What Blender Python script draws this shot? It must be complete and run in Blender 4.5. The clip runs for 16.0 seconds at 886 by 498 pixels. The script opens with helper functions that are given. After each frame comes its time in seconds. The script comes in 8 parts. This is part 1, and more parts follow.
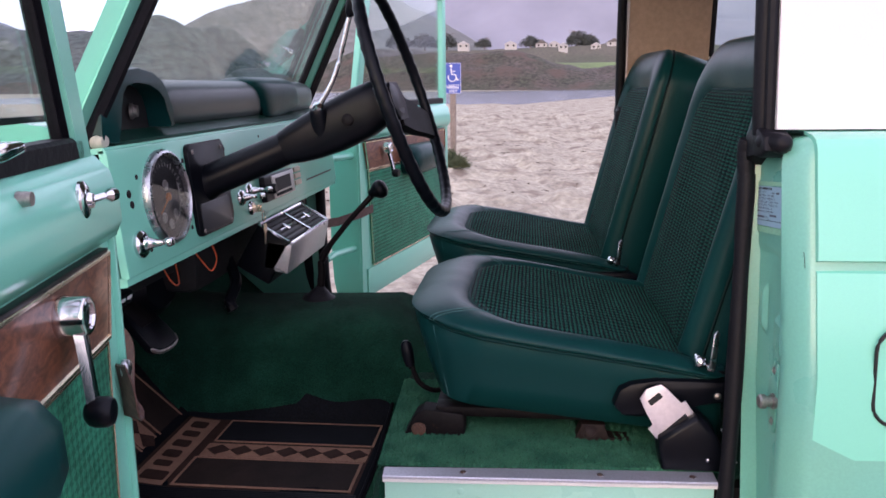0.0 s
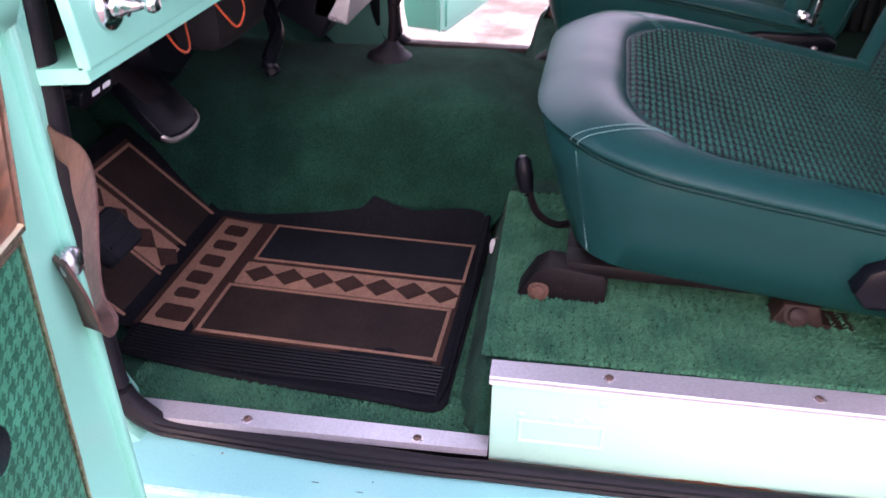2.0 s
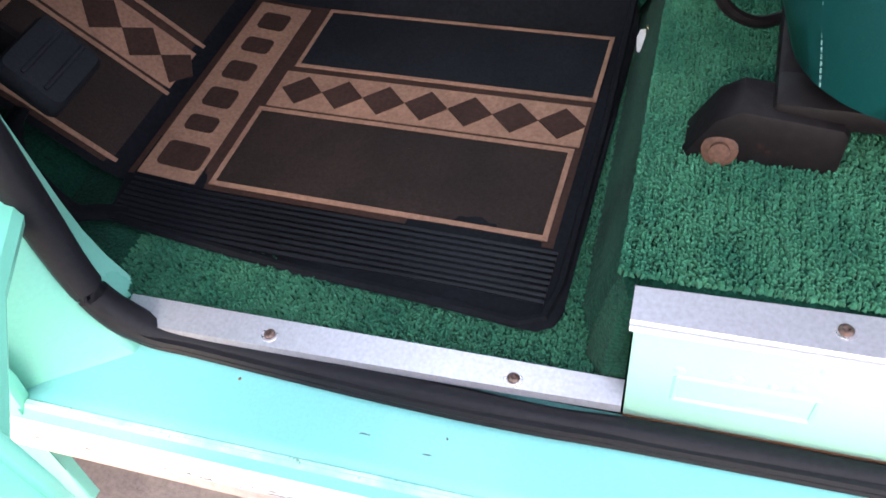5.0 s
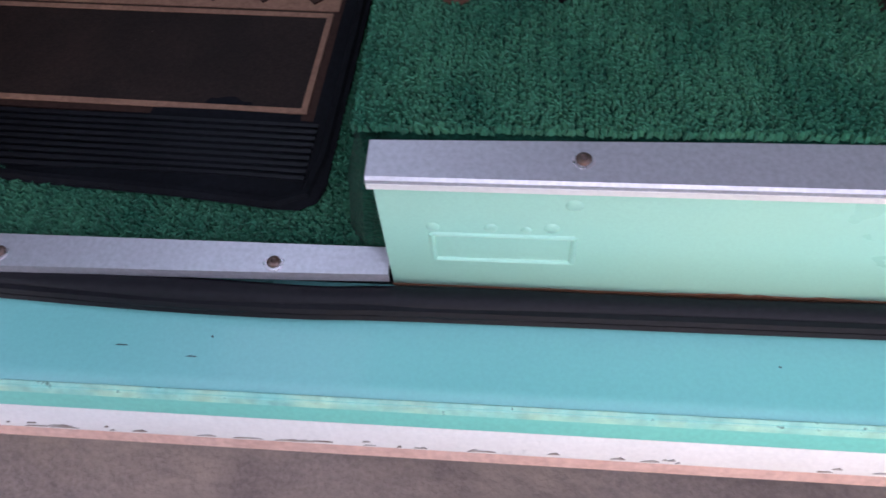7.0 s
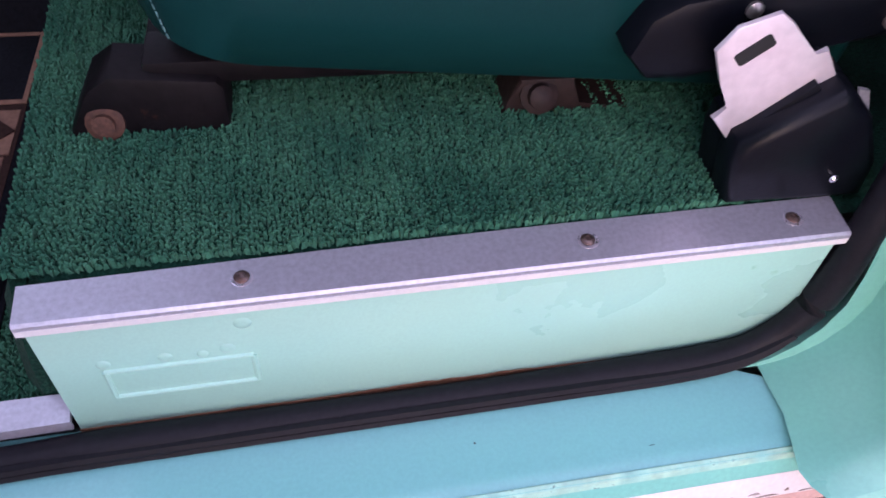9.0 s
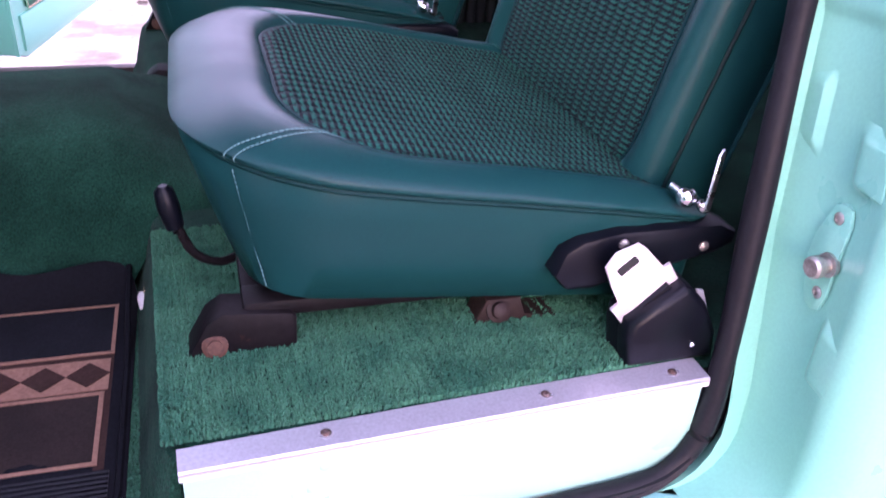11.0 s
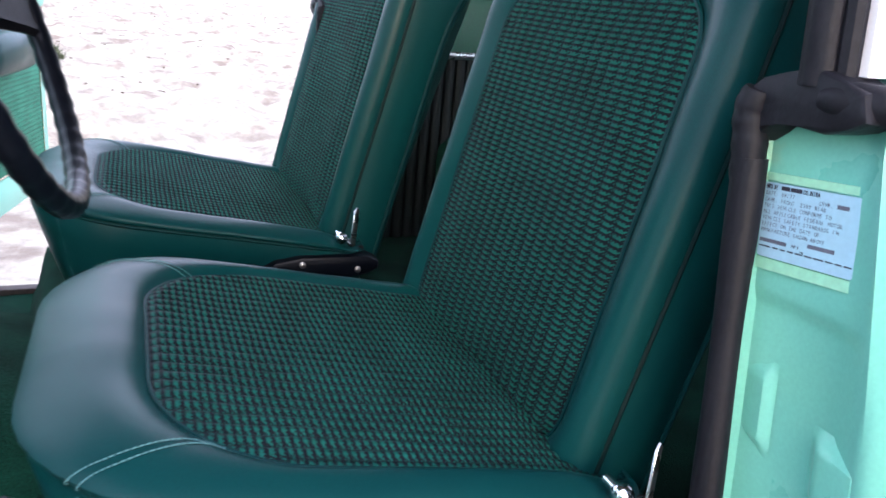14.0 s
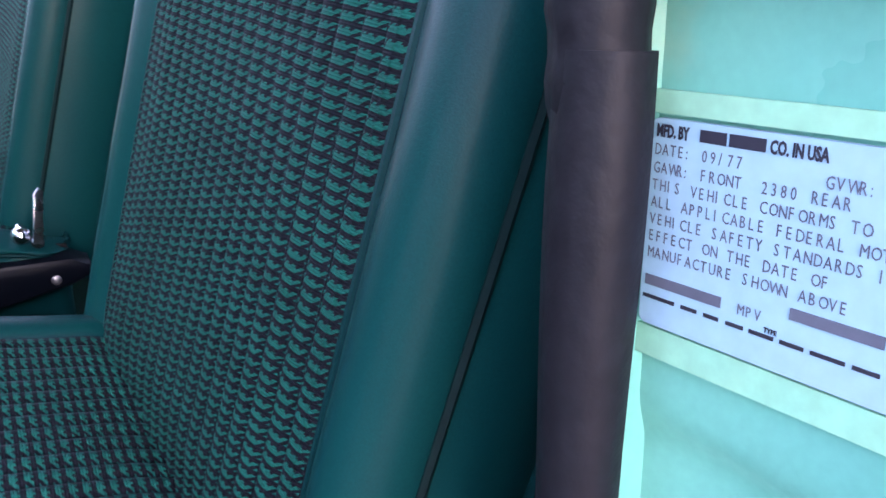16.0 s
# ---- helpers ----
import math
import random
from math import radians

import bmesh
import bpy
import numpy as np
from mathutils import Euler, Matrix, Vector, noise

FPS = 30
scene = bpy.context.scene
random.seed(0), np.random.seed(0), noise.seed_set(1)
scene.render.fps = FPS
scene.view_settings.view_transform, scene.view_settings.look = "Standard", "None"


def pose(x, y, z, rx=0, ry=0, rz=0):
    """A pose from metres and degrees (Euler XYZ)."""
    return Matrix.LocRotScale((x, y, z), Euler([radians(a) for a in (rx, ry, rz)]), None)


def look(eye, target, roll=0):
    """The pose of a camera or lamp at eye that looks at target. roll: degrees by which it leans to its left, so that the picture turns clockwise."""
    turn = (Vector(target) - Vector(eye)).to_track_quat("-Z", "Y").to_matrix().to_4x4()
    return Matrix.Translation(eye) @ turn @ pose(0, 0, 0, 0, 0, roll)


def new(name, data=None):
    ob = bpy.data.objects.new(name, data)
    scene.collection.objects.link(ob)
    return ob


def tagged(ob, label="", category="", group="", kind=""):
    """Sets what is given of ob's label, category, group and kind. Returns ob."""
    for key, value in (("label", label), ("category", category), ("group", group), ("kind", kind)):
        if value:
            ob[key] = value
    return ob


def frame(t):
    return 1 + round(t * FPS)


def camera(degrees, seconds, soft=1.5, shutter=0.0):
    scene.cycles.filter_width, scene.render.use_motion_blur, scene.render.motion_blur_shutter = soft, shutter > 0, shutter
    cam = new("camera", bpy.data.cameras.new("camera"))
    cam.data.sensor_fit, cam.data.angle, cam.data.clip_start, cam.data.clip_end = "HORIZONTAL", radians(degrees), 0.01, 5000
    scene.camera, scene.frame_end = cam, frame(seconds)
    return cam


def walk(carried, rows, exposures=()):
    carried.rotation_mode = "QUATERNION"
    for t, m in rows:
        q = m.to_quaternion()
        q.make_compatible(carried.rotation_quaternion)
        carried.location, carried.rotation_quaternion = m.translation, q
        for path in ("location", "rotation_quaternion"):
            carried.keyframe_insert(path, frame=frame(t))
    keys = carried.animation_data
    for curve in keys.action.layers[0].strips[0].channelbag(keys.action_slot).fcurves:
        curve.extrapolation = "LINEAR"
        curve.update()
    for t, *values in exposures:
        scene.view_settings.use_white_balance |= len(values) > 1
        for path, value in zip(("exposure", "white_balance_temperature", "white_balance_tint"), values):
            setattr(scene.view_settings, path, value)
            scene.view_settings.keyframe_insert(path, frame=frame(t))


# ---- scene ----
cam = camera(57.5, 16.0, soft=1.6, shutter=0.3)
PATH = [
    (0, (0.115, 0.145, 1.296), (-0.1, 2.094, 0.899), -0.6),
    (0.5, (0.104, 0.21, 1.291), (-0.123, 2.137, 0.807), -0.6),
    (1, (0.07, 0.363, 1.297), (-0.17, 2.232, 0.629), -0.2),
    (1.5, (0.017, 0.494, 1.294), (-0.242, 2.272, 0.415), 0.4),
    (2, (-0.024, 0.596, 1.273), (-0.339, 2.258, 0.207), 0.3),
    (2.5, (-0.042, 0.763, 1.236), (-0.46, 2.288, 0.012), -0.6),
    (3, (-0.057, 0.894, 1.19), (-0.628, 2.302, -0.11), -3.9),
    (3.2, (-0.068, 0.927, 1.186), (-0.679, 2.292, -0.141), -5.2),
    (5.3, (-0.072, 0.919, 1.137), (-0.597, 2.05, -0.427), -10.8),
    (5.5, (-0.063, 0.919, 1.132), (-0.56, 2.036, -0.451), -10.9),
    (6, (-0.041, 0.927, 1.12), (-0.458, 2.008, -0.51), -10.1),
    (6.5, (-0.023, 0.933, 1.105), (-0.35, 1.994, -0.558), -8.2),
    (7, (0.002, 0.938, 1.089), (-0.226, 1.986, -0.599), -6.3),
    (7.5, (0.032, 0.949, 1.079), (-0.09, 2.003, -0.617), -4.0),
    (8, (0.05, 0.952, 1.08), (0.037, 2.042, -0.597), -1.0),
    (8.5, (0.072, 0.95, 1.084), (0.202, 2.105, -0.544), 3.0),
    (8.7, (0.077, 0.948, 1.09), (0.269, 2.14, -0.504), 4.2),
    (10.8, (-0.044, 0.732, 1.198), (0.478, 2.347, 0.14), 4.6),
    (11, (-0.05, 0.723, 1.21), (0.494, 2.368, 0.212), 4.4),
    (11.5, (-0.06, 0.697, 1.233), (0.545, 2.404, 0.385), 4.0),
    (12, (-0.066, 0.682, 1.267), (0.585, 2.433, 0.55), 3.9),
    (12.5, (-0.062, 0.681, 1.289), (0.602, 2.458, 0.655), 3.9),
    (13, (-0.064, 0.691, 1.3), (0.604, 2.484, 0.719), 3.9),
    (13.5, (-0.046, 0.731, 1.291), (0.633, 2.522, 0.718), 3.8),
    (14, (0.012, 0.829, 1.265), (0.717, 2.602, 0.663), 4.9),
    (14.5, (0.154, 0.979, 1.242), (0.872, 2.713, 0.55), 4.4),
    (15, (0.243, 1.069, 1.218), (1.031, 2.76, 0.497), 5.2),
    (15.5, (0.279, 1.1, 1.198), (1.121, 2.769, 0.486), 5.0),
    (16, (0.279, 1.12, 1.198), (1.228, 2.725, 0.473), 3.0),
]
EXPOSURES = [(0.0, -0.14, 6370, 20), (0.6, 0.02, 6370, 20), (1.5, 0.85, 6500, 31), (2.2, 1.26, 6850, 37), (3.0, 1.74, 7150, 35), (5.5, 1.25, 6450, 2), (6.5, 0.24, 6250, 6), (7.5, 0.09, 6050, 22),
             (9.0, 0.16, 6080, 34), (11.0, 1.34, 6000, 47), (12.0, 1.10, 6100, 43), (13.0, 0.79, 6150, 23), (14.0, 0.99, 5900, 9), (15.0, 1.46, 5600, 9), (16.0, 1.36, 5500, 26)]
walk(cam, [(t, look(eye, target, roll)) for t, eye, target, roll in PATH], EXPOSURES)

# ---- world, sun, light ----
world = bpy.data.worlds.new("sky")
scene.world = world
world.use_nodes = True
wn = world.node_tree.nodes
wl = world.node_tree.links
sky = wn.new("ShaderNodeTexSky")
sky.sky_type = "NISHITA"
sky.sun_disc = False
sky.sun_elevation, sky.sun_rotation = radians(13), radians(192)
sky.air_density, sky.dust_density, sky.ozone_density = 1.0, 4.0, 1.0
pale = wn.new("ShaderNodeMix")
pale.data_type = "RGBA"
pale.inputs[0].default_value = 0.72
pale.inputs[7].default_value = (5.95, 5.65, 7.1, 1)
wl.new(sky.outputs[0], pale.inputs[6])
wl.new(pale.outputs[2], wn["Background"].inputs[0])
wn["Background"].inputs[1].default_value = 0.355
sun = new("sun", bpy.data.lights.new("sun", "SUN"))
sun.data.energy, sun.data.angle, sun.data.color = 0.5, radians(50), (1.0, 0.92, 0.95)
sun.matrix_world = look((-2.2, -9.2, 3.0), (0, 1, 0.6))

# ---- materials ----


def rgb(c):
    return (c[0], c[1], c[2], 1.0)


def surface(name, base, rough=0.5, metal=0.0, tone=None, tone_scale=6.0, tone_amt=0.5, grain=120.0, grain_amt=0.12,
            bump=0.0, bump_scale=200.0, coat=0.0, spec=0.5, rough_var=0.1, dirt=None, dirt_scale=3.0, dirt_edge=(0.55, 0.7), sheen=0.0):
    """A surface with colour drift at a large and a small scale, uneven gloss, fine relief and optional patches of grime
    or painted shade.
    """
    m = bpy.data.materials.new(name)
    m.use_nodes = True
    n, l = m.node_tree.nodes, m.node_tree.links
    b = n["Principled BSDF"]
    co = n.new("ShaderNodeTexCoord")
    big = n.new("ShaderNodeTexNoise")
    big.inputs["Scale"].default_value, big.inputs["Detail"].default_value = tone_scale, 5
    fine = n.new("ShaderNodeTexNoise")
    fine.inputs["Scale"].default_value, fine.inputs["Detail"].default_value = grain, 3
    l.new(co.outputs["Object"], big.inputs[0])
    l.new(co.outputs["Object"], fine.inputs[0])
    other = tone or tuple(v * 0.75 for v in base)
    mix = n.new("ShaderNodeMix")
    mix.data_type = "RGBA"
    mix.inputs[6].default_value, mix.inputs[7].default_value = rgb(base), rgb(other)
    ramp = n.new("ShaderNodeMapRange")
    ramp.inputs[1].default_value, ramp.inputs[2].default_value = 0.35, 0.65
    ramp.inputs[3].default_value, ramp.inputs[4].default_value = 0.0, tone_amt
    l.new(big.outputs[0], ramp.inputs[0])
    l.new(ramp.outputs[0], mix.inputs[0])
    val = n.new("ShaderNodeMapRange")
    val.inputs[1].default_value, val.inputs[2].default_value = 0.3, 0.7
    val.inputs[3].default_value, val.inputs[4].default_value = 1 - grain_amt, 1 + grain_amt
    l.new(fine.outputs[0], val.inputs[0])
    hsv = n.new("ShaderNodeHueSaturation")
    l.new(mix.outputs[2], hsv.inputs["Color"])
    l.new(val.outputs[0], hsv.inputs["Value"])
    colour = hsv.outputs[0]
    if dirt:
        spots = n.new("ShaderNodeTexNoise")
        spots.inputs["Scale"].default_value, spots.inputs["Detail"].default_value = dirt_scale, 8
        l.new(co.outputs["Object"], spots.inputs[0])
        edge = n.new("ShaderNodeMapRange")
        edge.inputs[1].default_value, edge.inputs[2].default_value = dirt_edge
        l.new(spots.outputs[0], edge.inputs[0])
        dm = n.new("ShaderNodeMix")
        dm.data_type = "RGBA"
        dm.inputs[7].default_value = rgb(dirt)
        l.new(colour, dm.inputs[6])
        l.new(edge.outputs[0], dm.inputs[0])
        colour = dm.outputs[2]
    l.new(colour, b.inputs["Base Color"])
    rv = n.new("ShaderNodeMapRange")
    rv.inputs[3].default_value, rv.inputs[4].default_value = max(0.02, rough - rough_var), min(1, rough + rough_var)
    l.new(big.outputs[0], rv.inputs[0])
    l.new(rv.outputs[0], b.inputs["Roughness"])
    b.inputs["Metallic"].default_value = metal
    b.inputs["Specular IOR Level"].default_value = spec
    b.inputs["Coat Weight"].default_value = coat
    b.inputs["Coat Roughness"].default_value = 0.08
    b.inputs["Sheen Weight"].default_value = sheen
    if bump:
        bn = n.new("ShaderNodeTexNoise")
        bn.inputs["Scale"].default_value, bn.inputs["Detail"].default_value = bump_scale, 4
        l.new(co.outputs["Object"], bn.inputs[0])
        bp = n.new("ShaderNodeBump")
        bp.inputs["Strength"].default_value, bp.inputs["Distance"].default_value = 0.6, bump
        l.new(bn.outputs[0], bp.inputs["Height"])
        l.new(bp.outputs[0], b.inputs["Normal"])
    return m


def node_maths(n, l):
    """A short way to write node arithmetic."""
    def op(kind, a, v=None):
        q = n.new("ShaderNodeMath")
        q.operation = kind
        for i, s in enumerate((a, v)):
            if s is None:
                continue
            if isinstance(s, (int, float)):
                q.inputs[i].default_value = s
            else:
                l.new(s, q.inputs[i])
        return q.outputs[0]
    return op


def weave(name, dark, light, thread, rough=0.85):
    """A two-and-two twill of dark and light threads, on the mesh's UV map in metres."""
    m = bpy.data.materials.new(name)
    m.use_nodes = True
    n, l = m.node_tree.nodes, m.node_tree.links
    b = n["Principled BSDF"]
    uv = n.new("ShaderNodeUVMap")
    sep = n.new("ShaderNodeSeparateXYZ")
    l.new(uv.outputs[0], sep.inputs[0])
    op = node_maths(n, l)
    i = op("FLOOR", op("DIVIDE", sep.outputs[0], thread))
    j = op("FLOOR", op("DIVIDE", sep.outputs[1], thread))
    warp = op("LESS_THAN", op("FLOORED_MODULO", i, 8), 4)
    weft = op("LESS_THAN", op("FLOORED_MODULO", j, 8), 4)
    over = op("LESS_THAN", op("FLOORED_MODULO", op("ADD", i, j), 4), 2)
    pick = op("ADD", op("MULTIPLY", over, warp), op("MULTIPLY", op("SUBTRACT", 1.0, over), weft))
    mix = n.new("ShaderNodeMix")
    mix.data_type = "RGBA"
    mix.inputs[6].default_value, mix.inputs[7].default_value = rgb(dark), rgb(light)
    l.new(pick, mix.inputs[0])
    fz = n.new("ShaderNodeTexNoise")
    fz.inputs["Scale"].default_value, fz.inputs["Detail"].default_value = 900, 2
    l.new(uv.outputs[0], fz.inputs[0])
    wear = n.new("ShaderNodeTexNoise")
    wear.inputs["Scale"].default_value, wear.inputs["Detail"].default_value = 14, 4
    l.new(uv.outputs[0], wear.inputs[0])
    hs = n.new("ShaderNodeHueSaturation")
    l.new(mix.outputs[2], hs.inputs["Color"])
    l.new(op("ADD", op("MULTIPLY", fz.outputs[0], 0.9), op("MULTIPLY", wear.outputs[0], 1.1)), hs.inputs["Value"])
    l.new(hs.outputs[0], b.inputs["Base Color"])
    b.inputs["Roughness"].default_value = rough
    b.inputs["Specular IOR Level"].default_value = 0.15
    hgt = op("ADD", op("MULTIPLY", op("ABSOLUTE", op("SINE", op("MULTIPLY", sep.outputs[0], math.pi / thread))), 0.5), op("ADD", op("MULTIPLY", pick, 0.5), fz.outputs[0]))
    bp = n.new("ShaderNodeBump")
    bp.inputs["Strength"].default_value, bp.inputs["Distance"].default_value = 0.7, 0.0007
    l.new(hgt, bp.inputs["Height"])
    l.new(bp.outputs[0], b.inputs["Normal"])
    return m


def hounds_tooth(name, dark, light):
    """Ribbed cloth: rows of toothed checks between dark rows. The UV map counts ribs along x and rows along y."""
    m = bpy.data.materials.new(name)
    m.use_nodes = True
    n, l = m.node_tree.nodes, m.node_tree.links
    b = n["Principled BSDF"]
    op = node_maths(n, l)
    uv = n.new("ShaderNodeUVMap")
    wob = n.new("ShaderNodeTexNoise")
    wob.inputs["Scale"].default_value, wob.inputs["Detail"].default_value = 0.35, 2
    l.new(uv.outputs[0], wob.inputs[0])
    sep = n.new("ShaderNodeSeparateXYZ")
    l.new(uv.outputs[0], sep.inputs[0])
    drift = op("MULTIPLY", op("SUBTRACT", wob.outputs[0], 0.5), 0.30)
    a, r = op("ADD", sep.outputs[0], drift), op("ADD", sep.outputs[1], drift)
    fa, fb = op("FRACT", a), op("FRACT", r)
    # slanted threads, four to a rib, bite into the edges of each row of checks
    twill = op("LESS_THAN", op("FRACT", op("ADD", op("MULTIPLY", fa, 4.0), op("MULTIPLY", fb, 1.6))), 0.5)
    off = op("ABSOLUTE", op("SUBTRACT", fa, 0.5))
    warp = op("LESS_THAN", off, 0.25)
    weft = op("LESS_THAN", fb, op("ADD", op("MULTIPLY", twill, 0.16), 0.44))
    # green stops before each groove: shade between the ribs is drawn as dark thread
    pick = op("MULTIPLY", op("MULTIPLY", weft, op("LESS_THAN", off, 0.475)), op("ADD", warp, op("MULTIPLY", op("SUBTRACT", 1.0, warp), twill)))
    mix = n.new("ShaderNodeMix")
    mix.data_type = "RGBA"
    mix.inputs[6].default_value, mix.inputs[7].default_value = rgb(dark), rgb(light)
    l.new(pick, mix.inputs[0])
    fz = n.new("ShaderNodeTexNoise")
    fz.inputs["Scale"].default_value, fz.inputs["Detail"].default_value = 9.0, 3
    l.new(uv.outputs[0], fz.inputs[0])
    wear = n.new("ShaderNodeTexNoise")
    wear.inputs["Scale"].default_value, wear.inputs["Detail"].default_value = 0.16, 4
    l.new(uv.outputs[0], wear.inputs[0])
    hs = n.new("ShaderNodeHueSaturation")
    l.new(mix.outputs[2], hs.inputs["Color"])
    l.new(op("ADD", op("MULTIPLY", fz.outputs[0], 1.1), op("MULTIPLY", wear.outputs[0], 0.9)), hs.inputs["Value"])
    l.new(hs.outputs[0], b.inputs["Base Color"])
    b.inputs["Roughness"].default_value = 0.72
    b.inputs["Specular IOR Level"].default_value = 0.14
    yarn = op("ADD", op("MULTIPLY", op("ABSOLUTE", op("SINE", op("MULTIPLY", r, math.pi * 4))), 0.4), op("ADD", op("MULTIPLY", pick, 0.4), op("MULTIPLY", fz.outputs[0], 0.8)))
    bp = n.new("ShaderNodeBump")
    bp.inputs["Strength"].default_value, bp.inputs["Distance"].default_value = 0.7, 0.0008
    l.new(yarn, bp.inputs["Height"])
    rib = n.new("ShaderNodeBump")
    rib.inputs["Strength"].default_value, rib.inputs["Distance"].default_value = 0.6, 0.0025
    l.new(op("POWER", op("ABSOLUTE", op("SINE", op("MULTIPLY", sep.outputs[0], math.pi))), 0.7), rib.inputs["Height"])
    l.new(rib.outputs[0], bp.inputs["Normal"])
    l.new(bp.outputs[0], b.inputs["Normal"])
    return m


def glass(name, tint=(0.9, 0.97, 0.95), rough=0.02):
    m = bpy.data.materials.new(name)
    m.use_nodes = True
    n, l = m.node_tree.nodes, m.node_tree.links
    n.remove(n["Principled BSDF"])
    tr, gl, mx, fr, pw, ad = (n.new("ShaderNode" + k) for k in ("BsdfTransparent", "BsdfGlossy", "MixShader", "LayerWeight", "Math", "Math"))
    tr.inputs[0].default_value, gl.inputs[1].default_value = rgb(tint), rough
    fr.inputs[0].default_value = 0.5
    pw.operation, pw.inputs[1].default_value = "POWER", 5.0
    ad.operation, ad.inputs[1].default_value = "ADD", 0.035
    l.new(fr.outputs["Facing"], pw.inputs[0])
    l.new(pw.outputs[0], ad.inputs[0])
    l.new(ad.outputs[0], mx.inputs[0])
    l.new(tr.outputs[0], mx.inputs[1])
    l.new(gl.outputs[0], mx.inputs[2])
    l.new(mx.outputs[0], n["Material Output"].inputs[0])
    return m


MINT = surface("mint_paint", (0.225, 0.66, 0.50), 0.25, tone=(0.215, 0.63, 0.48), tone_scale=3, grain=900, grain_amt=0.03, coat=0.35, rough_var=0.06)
# body mint darkened for jambs and posts, offsetting light too strong on those faces
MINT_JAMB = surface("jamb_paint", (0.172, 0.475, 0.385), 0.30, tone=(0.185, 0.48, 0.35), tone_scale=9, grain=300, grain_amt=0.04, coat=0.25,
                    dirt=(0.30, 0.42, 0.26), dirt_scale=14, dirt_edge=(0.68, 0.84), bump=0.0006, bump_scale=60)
SILL_PAINT = surface("sill_paint", (0.17, 0.48, 0.45), 0.35, tone=(0.19, 0.46, 0.46), tone_scale=5, grain=400, grain_amt=0.04, coat=0.3,
                     dirt=(0.10, 0.26, 0.24), dirt_scale=45, dirt_edge=(0.72, 0.78))
RISER_PAINT = surface("riser_paint", (0.33, 0.62, 0.51), 0.3, tone=(0.36, 0.61, 0.48), tone_scale=8, grain=500, grain_amt=0.03, coat=0.3,
                      dirt=(0.22, 0.5, 0.36), dirt_scale=60, dirt_edge=(0.72, 0.8))
WHITE = surface("white_paint", (0.70, 0.67, 0.66), 0.3, tone=(0.74, 0.72, 0.71), tone_scale=2, grain=600, grain_amt=0.03, coat=0.3)
STRIPE = surface("white_stripe_paint", (0.68, 0.665, 0.65), 0.4, tone=(0.60, 0.59, 0.57), tone_scale=20, grain=300, grain_amt=0.05,
                 dirt=(0.28, 0.30, 0.28), dirt_scale=35, dirt_edge=(0.68, 0.76))
PRIMER = surface("rusty_flange", (0.52, 0.34, 0.29), 0.6, tone=(0.46, 0.27, 0.22), tone_scale=25, grain=200, grain_amt=0.15, bump=0.001, bump_scale=120)
RUST = surface("rust", (0.17, 0.065, 0.028), 0.85, tone=(0.12, 0.05, 0.02), tone_scale=60, grain=300, grain_amt=0.25, bump=0.001, bump_scale=300)
RUBBER = surface("black_rubber", (0.0075, 0.0074, 0.0100), 0.5, tone=(0.0130, 0.0125, 0.0160), tone_scale=12, grain=250, grain_amt=0.2, bump=0.0014, bump_scale=90, rough_var=0.18, spec=0.16)
BLACK = surface("black_plastic", (0.0028, 0.0036, 0.0062), 0.34, tone=(0.0045, 0.0055, 0.0085), tone_scale=9, grain=300, grain_amt=0.15, bump=0.0002, bump_scale=500, spec=0.16)
BLACK_METAL = surface("black_painted_metal", (0.006, 0.005, 0.006), 0.50, tone=(0.011, 0.009, 0.009), tone_scale=18, grain=160, grain_amt=0.25, bump=0.0005, bump_scale=200, spec=0.12,
                      dirt=(0.05, 0.022, 0.014), dirt_scale=40, dirt_edge=(0.72, 0.78))
RUSTY_BLACK = surface("rusty_black_metal", (0.016, 0.009, 0.008), 0.6, tone=(0.020, 0.011, 0.009), tone_scale=45, tone_amt=0.8, grain=200, grain_amt=0.3, bump=0.0006, bump_scale=240, spec=0.25)
OLD_BOLT = surface("rusty_bolt", (0.050, 0.024, 0.016), 0.7, tone=(0.090, 0.042, 0.026), tone_scale=150, tone_amt=0.8, grain=400, grain_amt=0.3, bump=0.0006, bump_scale=500, spec=0.3)
DARK = surface("underdash_black", (0.008, 0.008, 0.009), 0.7, grain=100, grain_amt=0.3)
CHROME = surface("chrome", (0.75, 0.75, 0.77), 0.12, 1.0, tone=(0.6, 0.6, 0.62), tone_scale=20, grain=200, grain_amt=0.05, rough_var=0.06)
ALU = surface("aluminium_sill", (0.54, 0.54, 0.60), 0.42, 0.7, tone=(0.44, 0.44, 0.49), tone_scale=18, grain=350, grain_amt=0.1, bump=0.0002, bump_scale=300, rough_var=0.12)
OLD_SCREW = surface("stained_screw", (0.16, 0.12, 0.11), 0.45, 0.7, tone=(0.09, 0.05, 0.035), tone_scale=220, tone_amt=1, grain=400, grain_amt=0.3)
STEEL = surface("worn_steel", (0.45, 0.42, 0.40), 0.4, 0.9, tone=(0.25, 0.2, 0.17), tone_scale=40, grain=300, grain_amt=0.2)
VINYL = surface("green_vinyl", (0.0042, 0.041, 0.040), 0.33, tone=(0.0037, 0.034, 0.035), tone_scale=7, grain=900, grain_amt=0.12, bump=0.00016, bump_scale=1300, rough_var=0.12, spec=0.16)
VINYL_BACK = surface("green_vinyl_back", (0.0045, 0.040, 0.028), 0.42, tone=(0.004, 0.033, 0.025), tone_scale=5, grain=700, grain_amt=0.1, bump=0.0006, bump_scale=380)
PIPING = surface("piping_vinyl", (0.0024, 0.030, 0.030), 0.55, spec=0.12, grain=500, grain_amt=0.1)
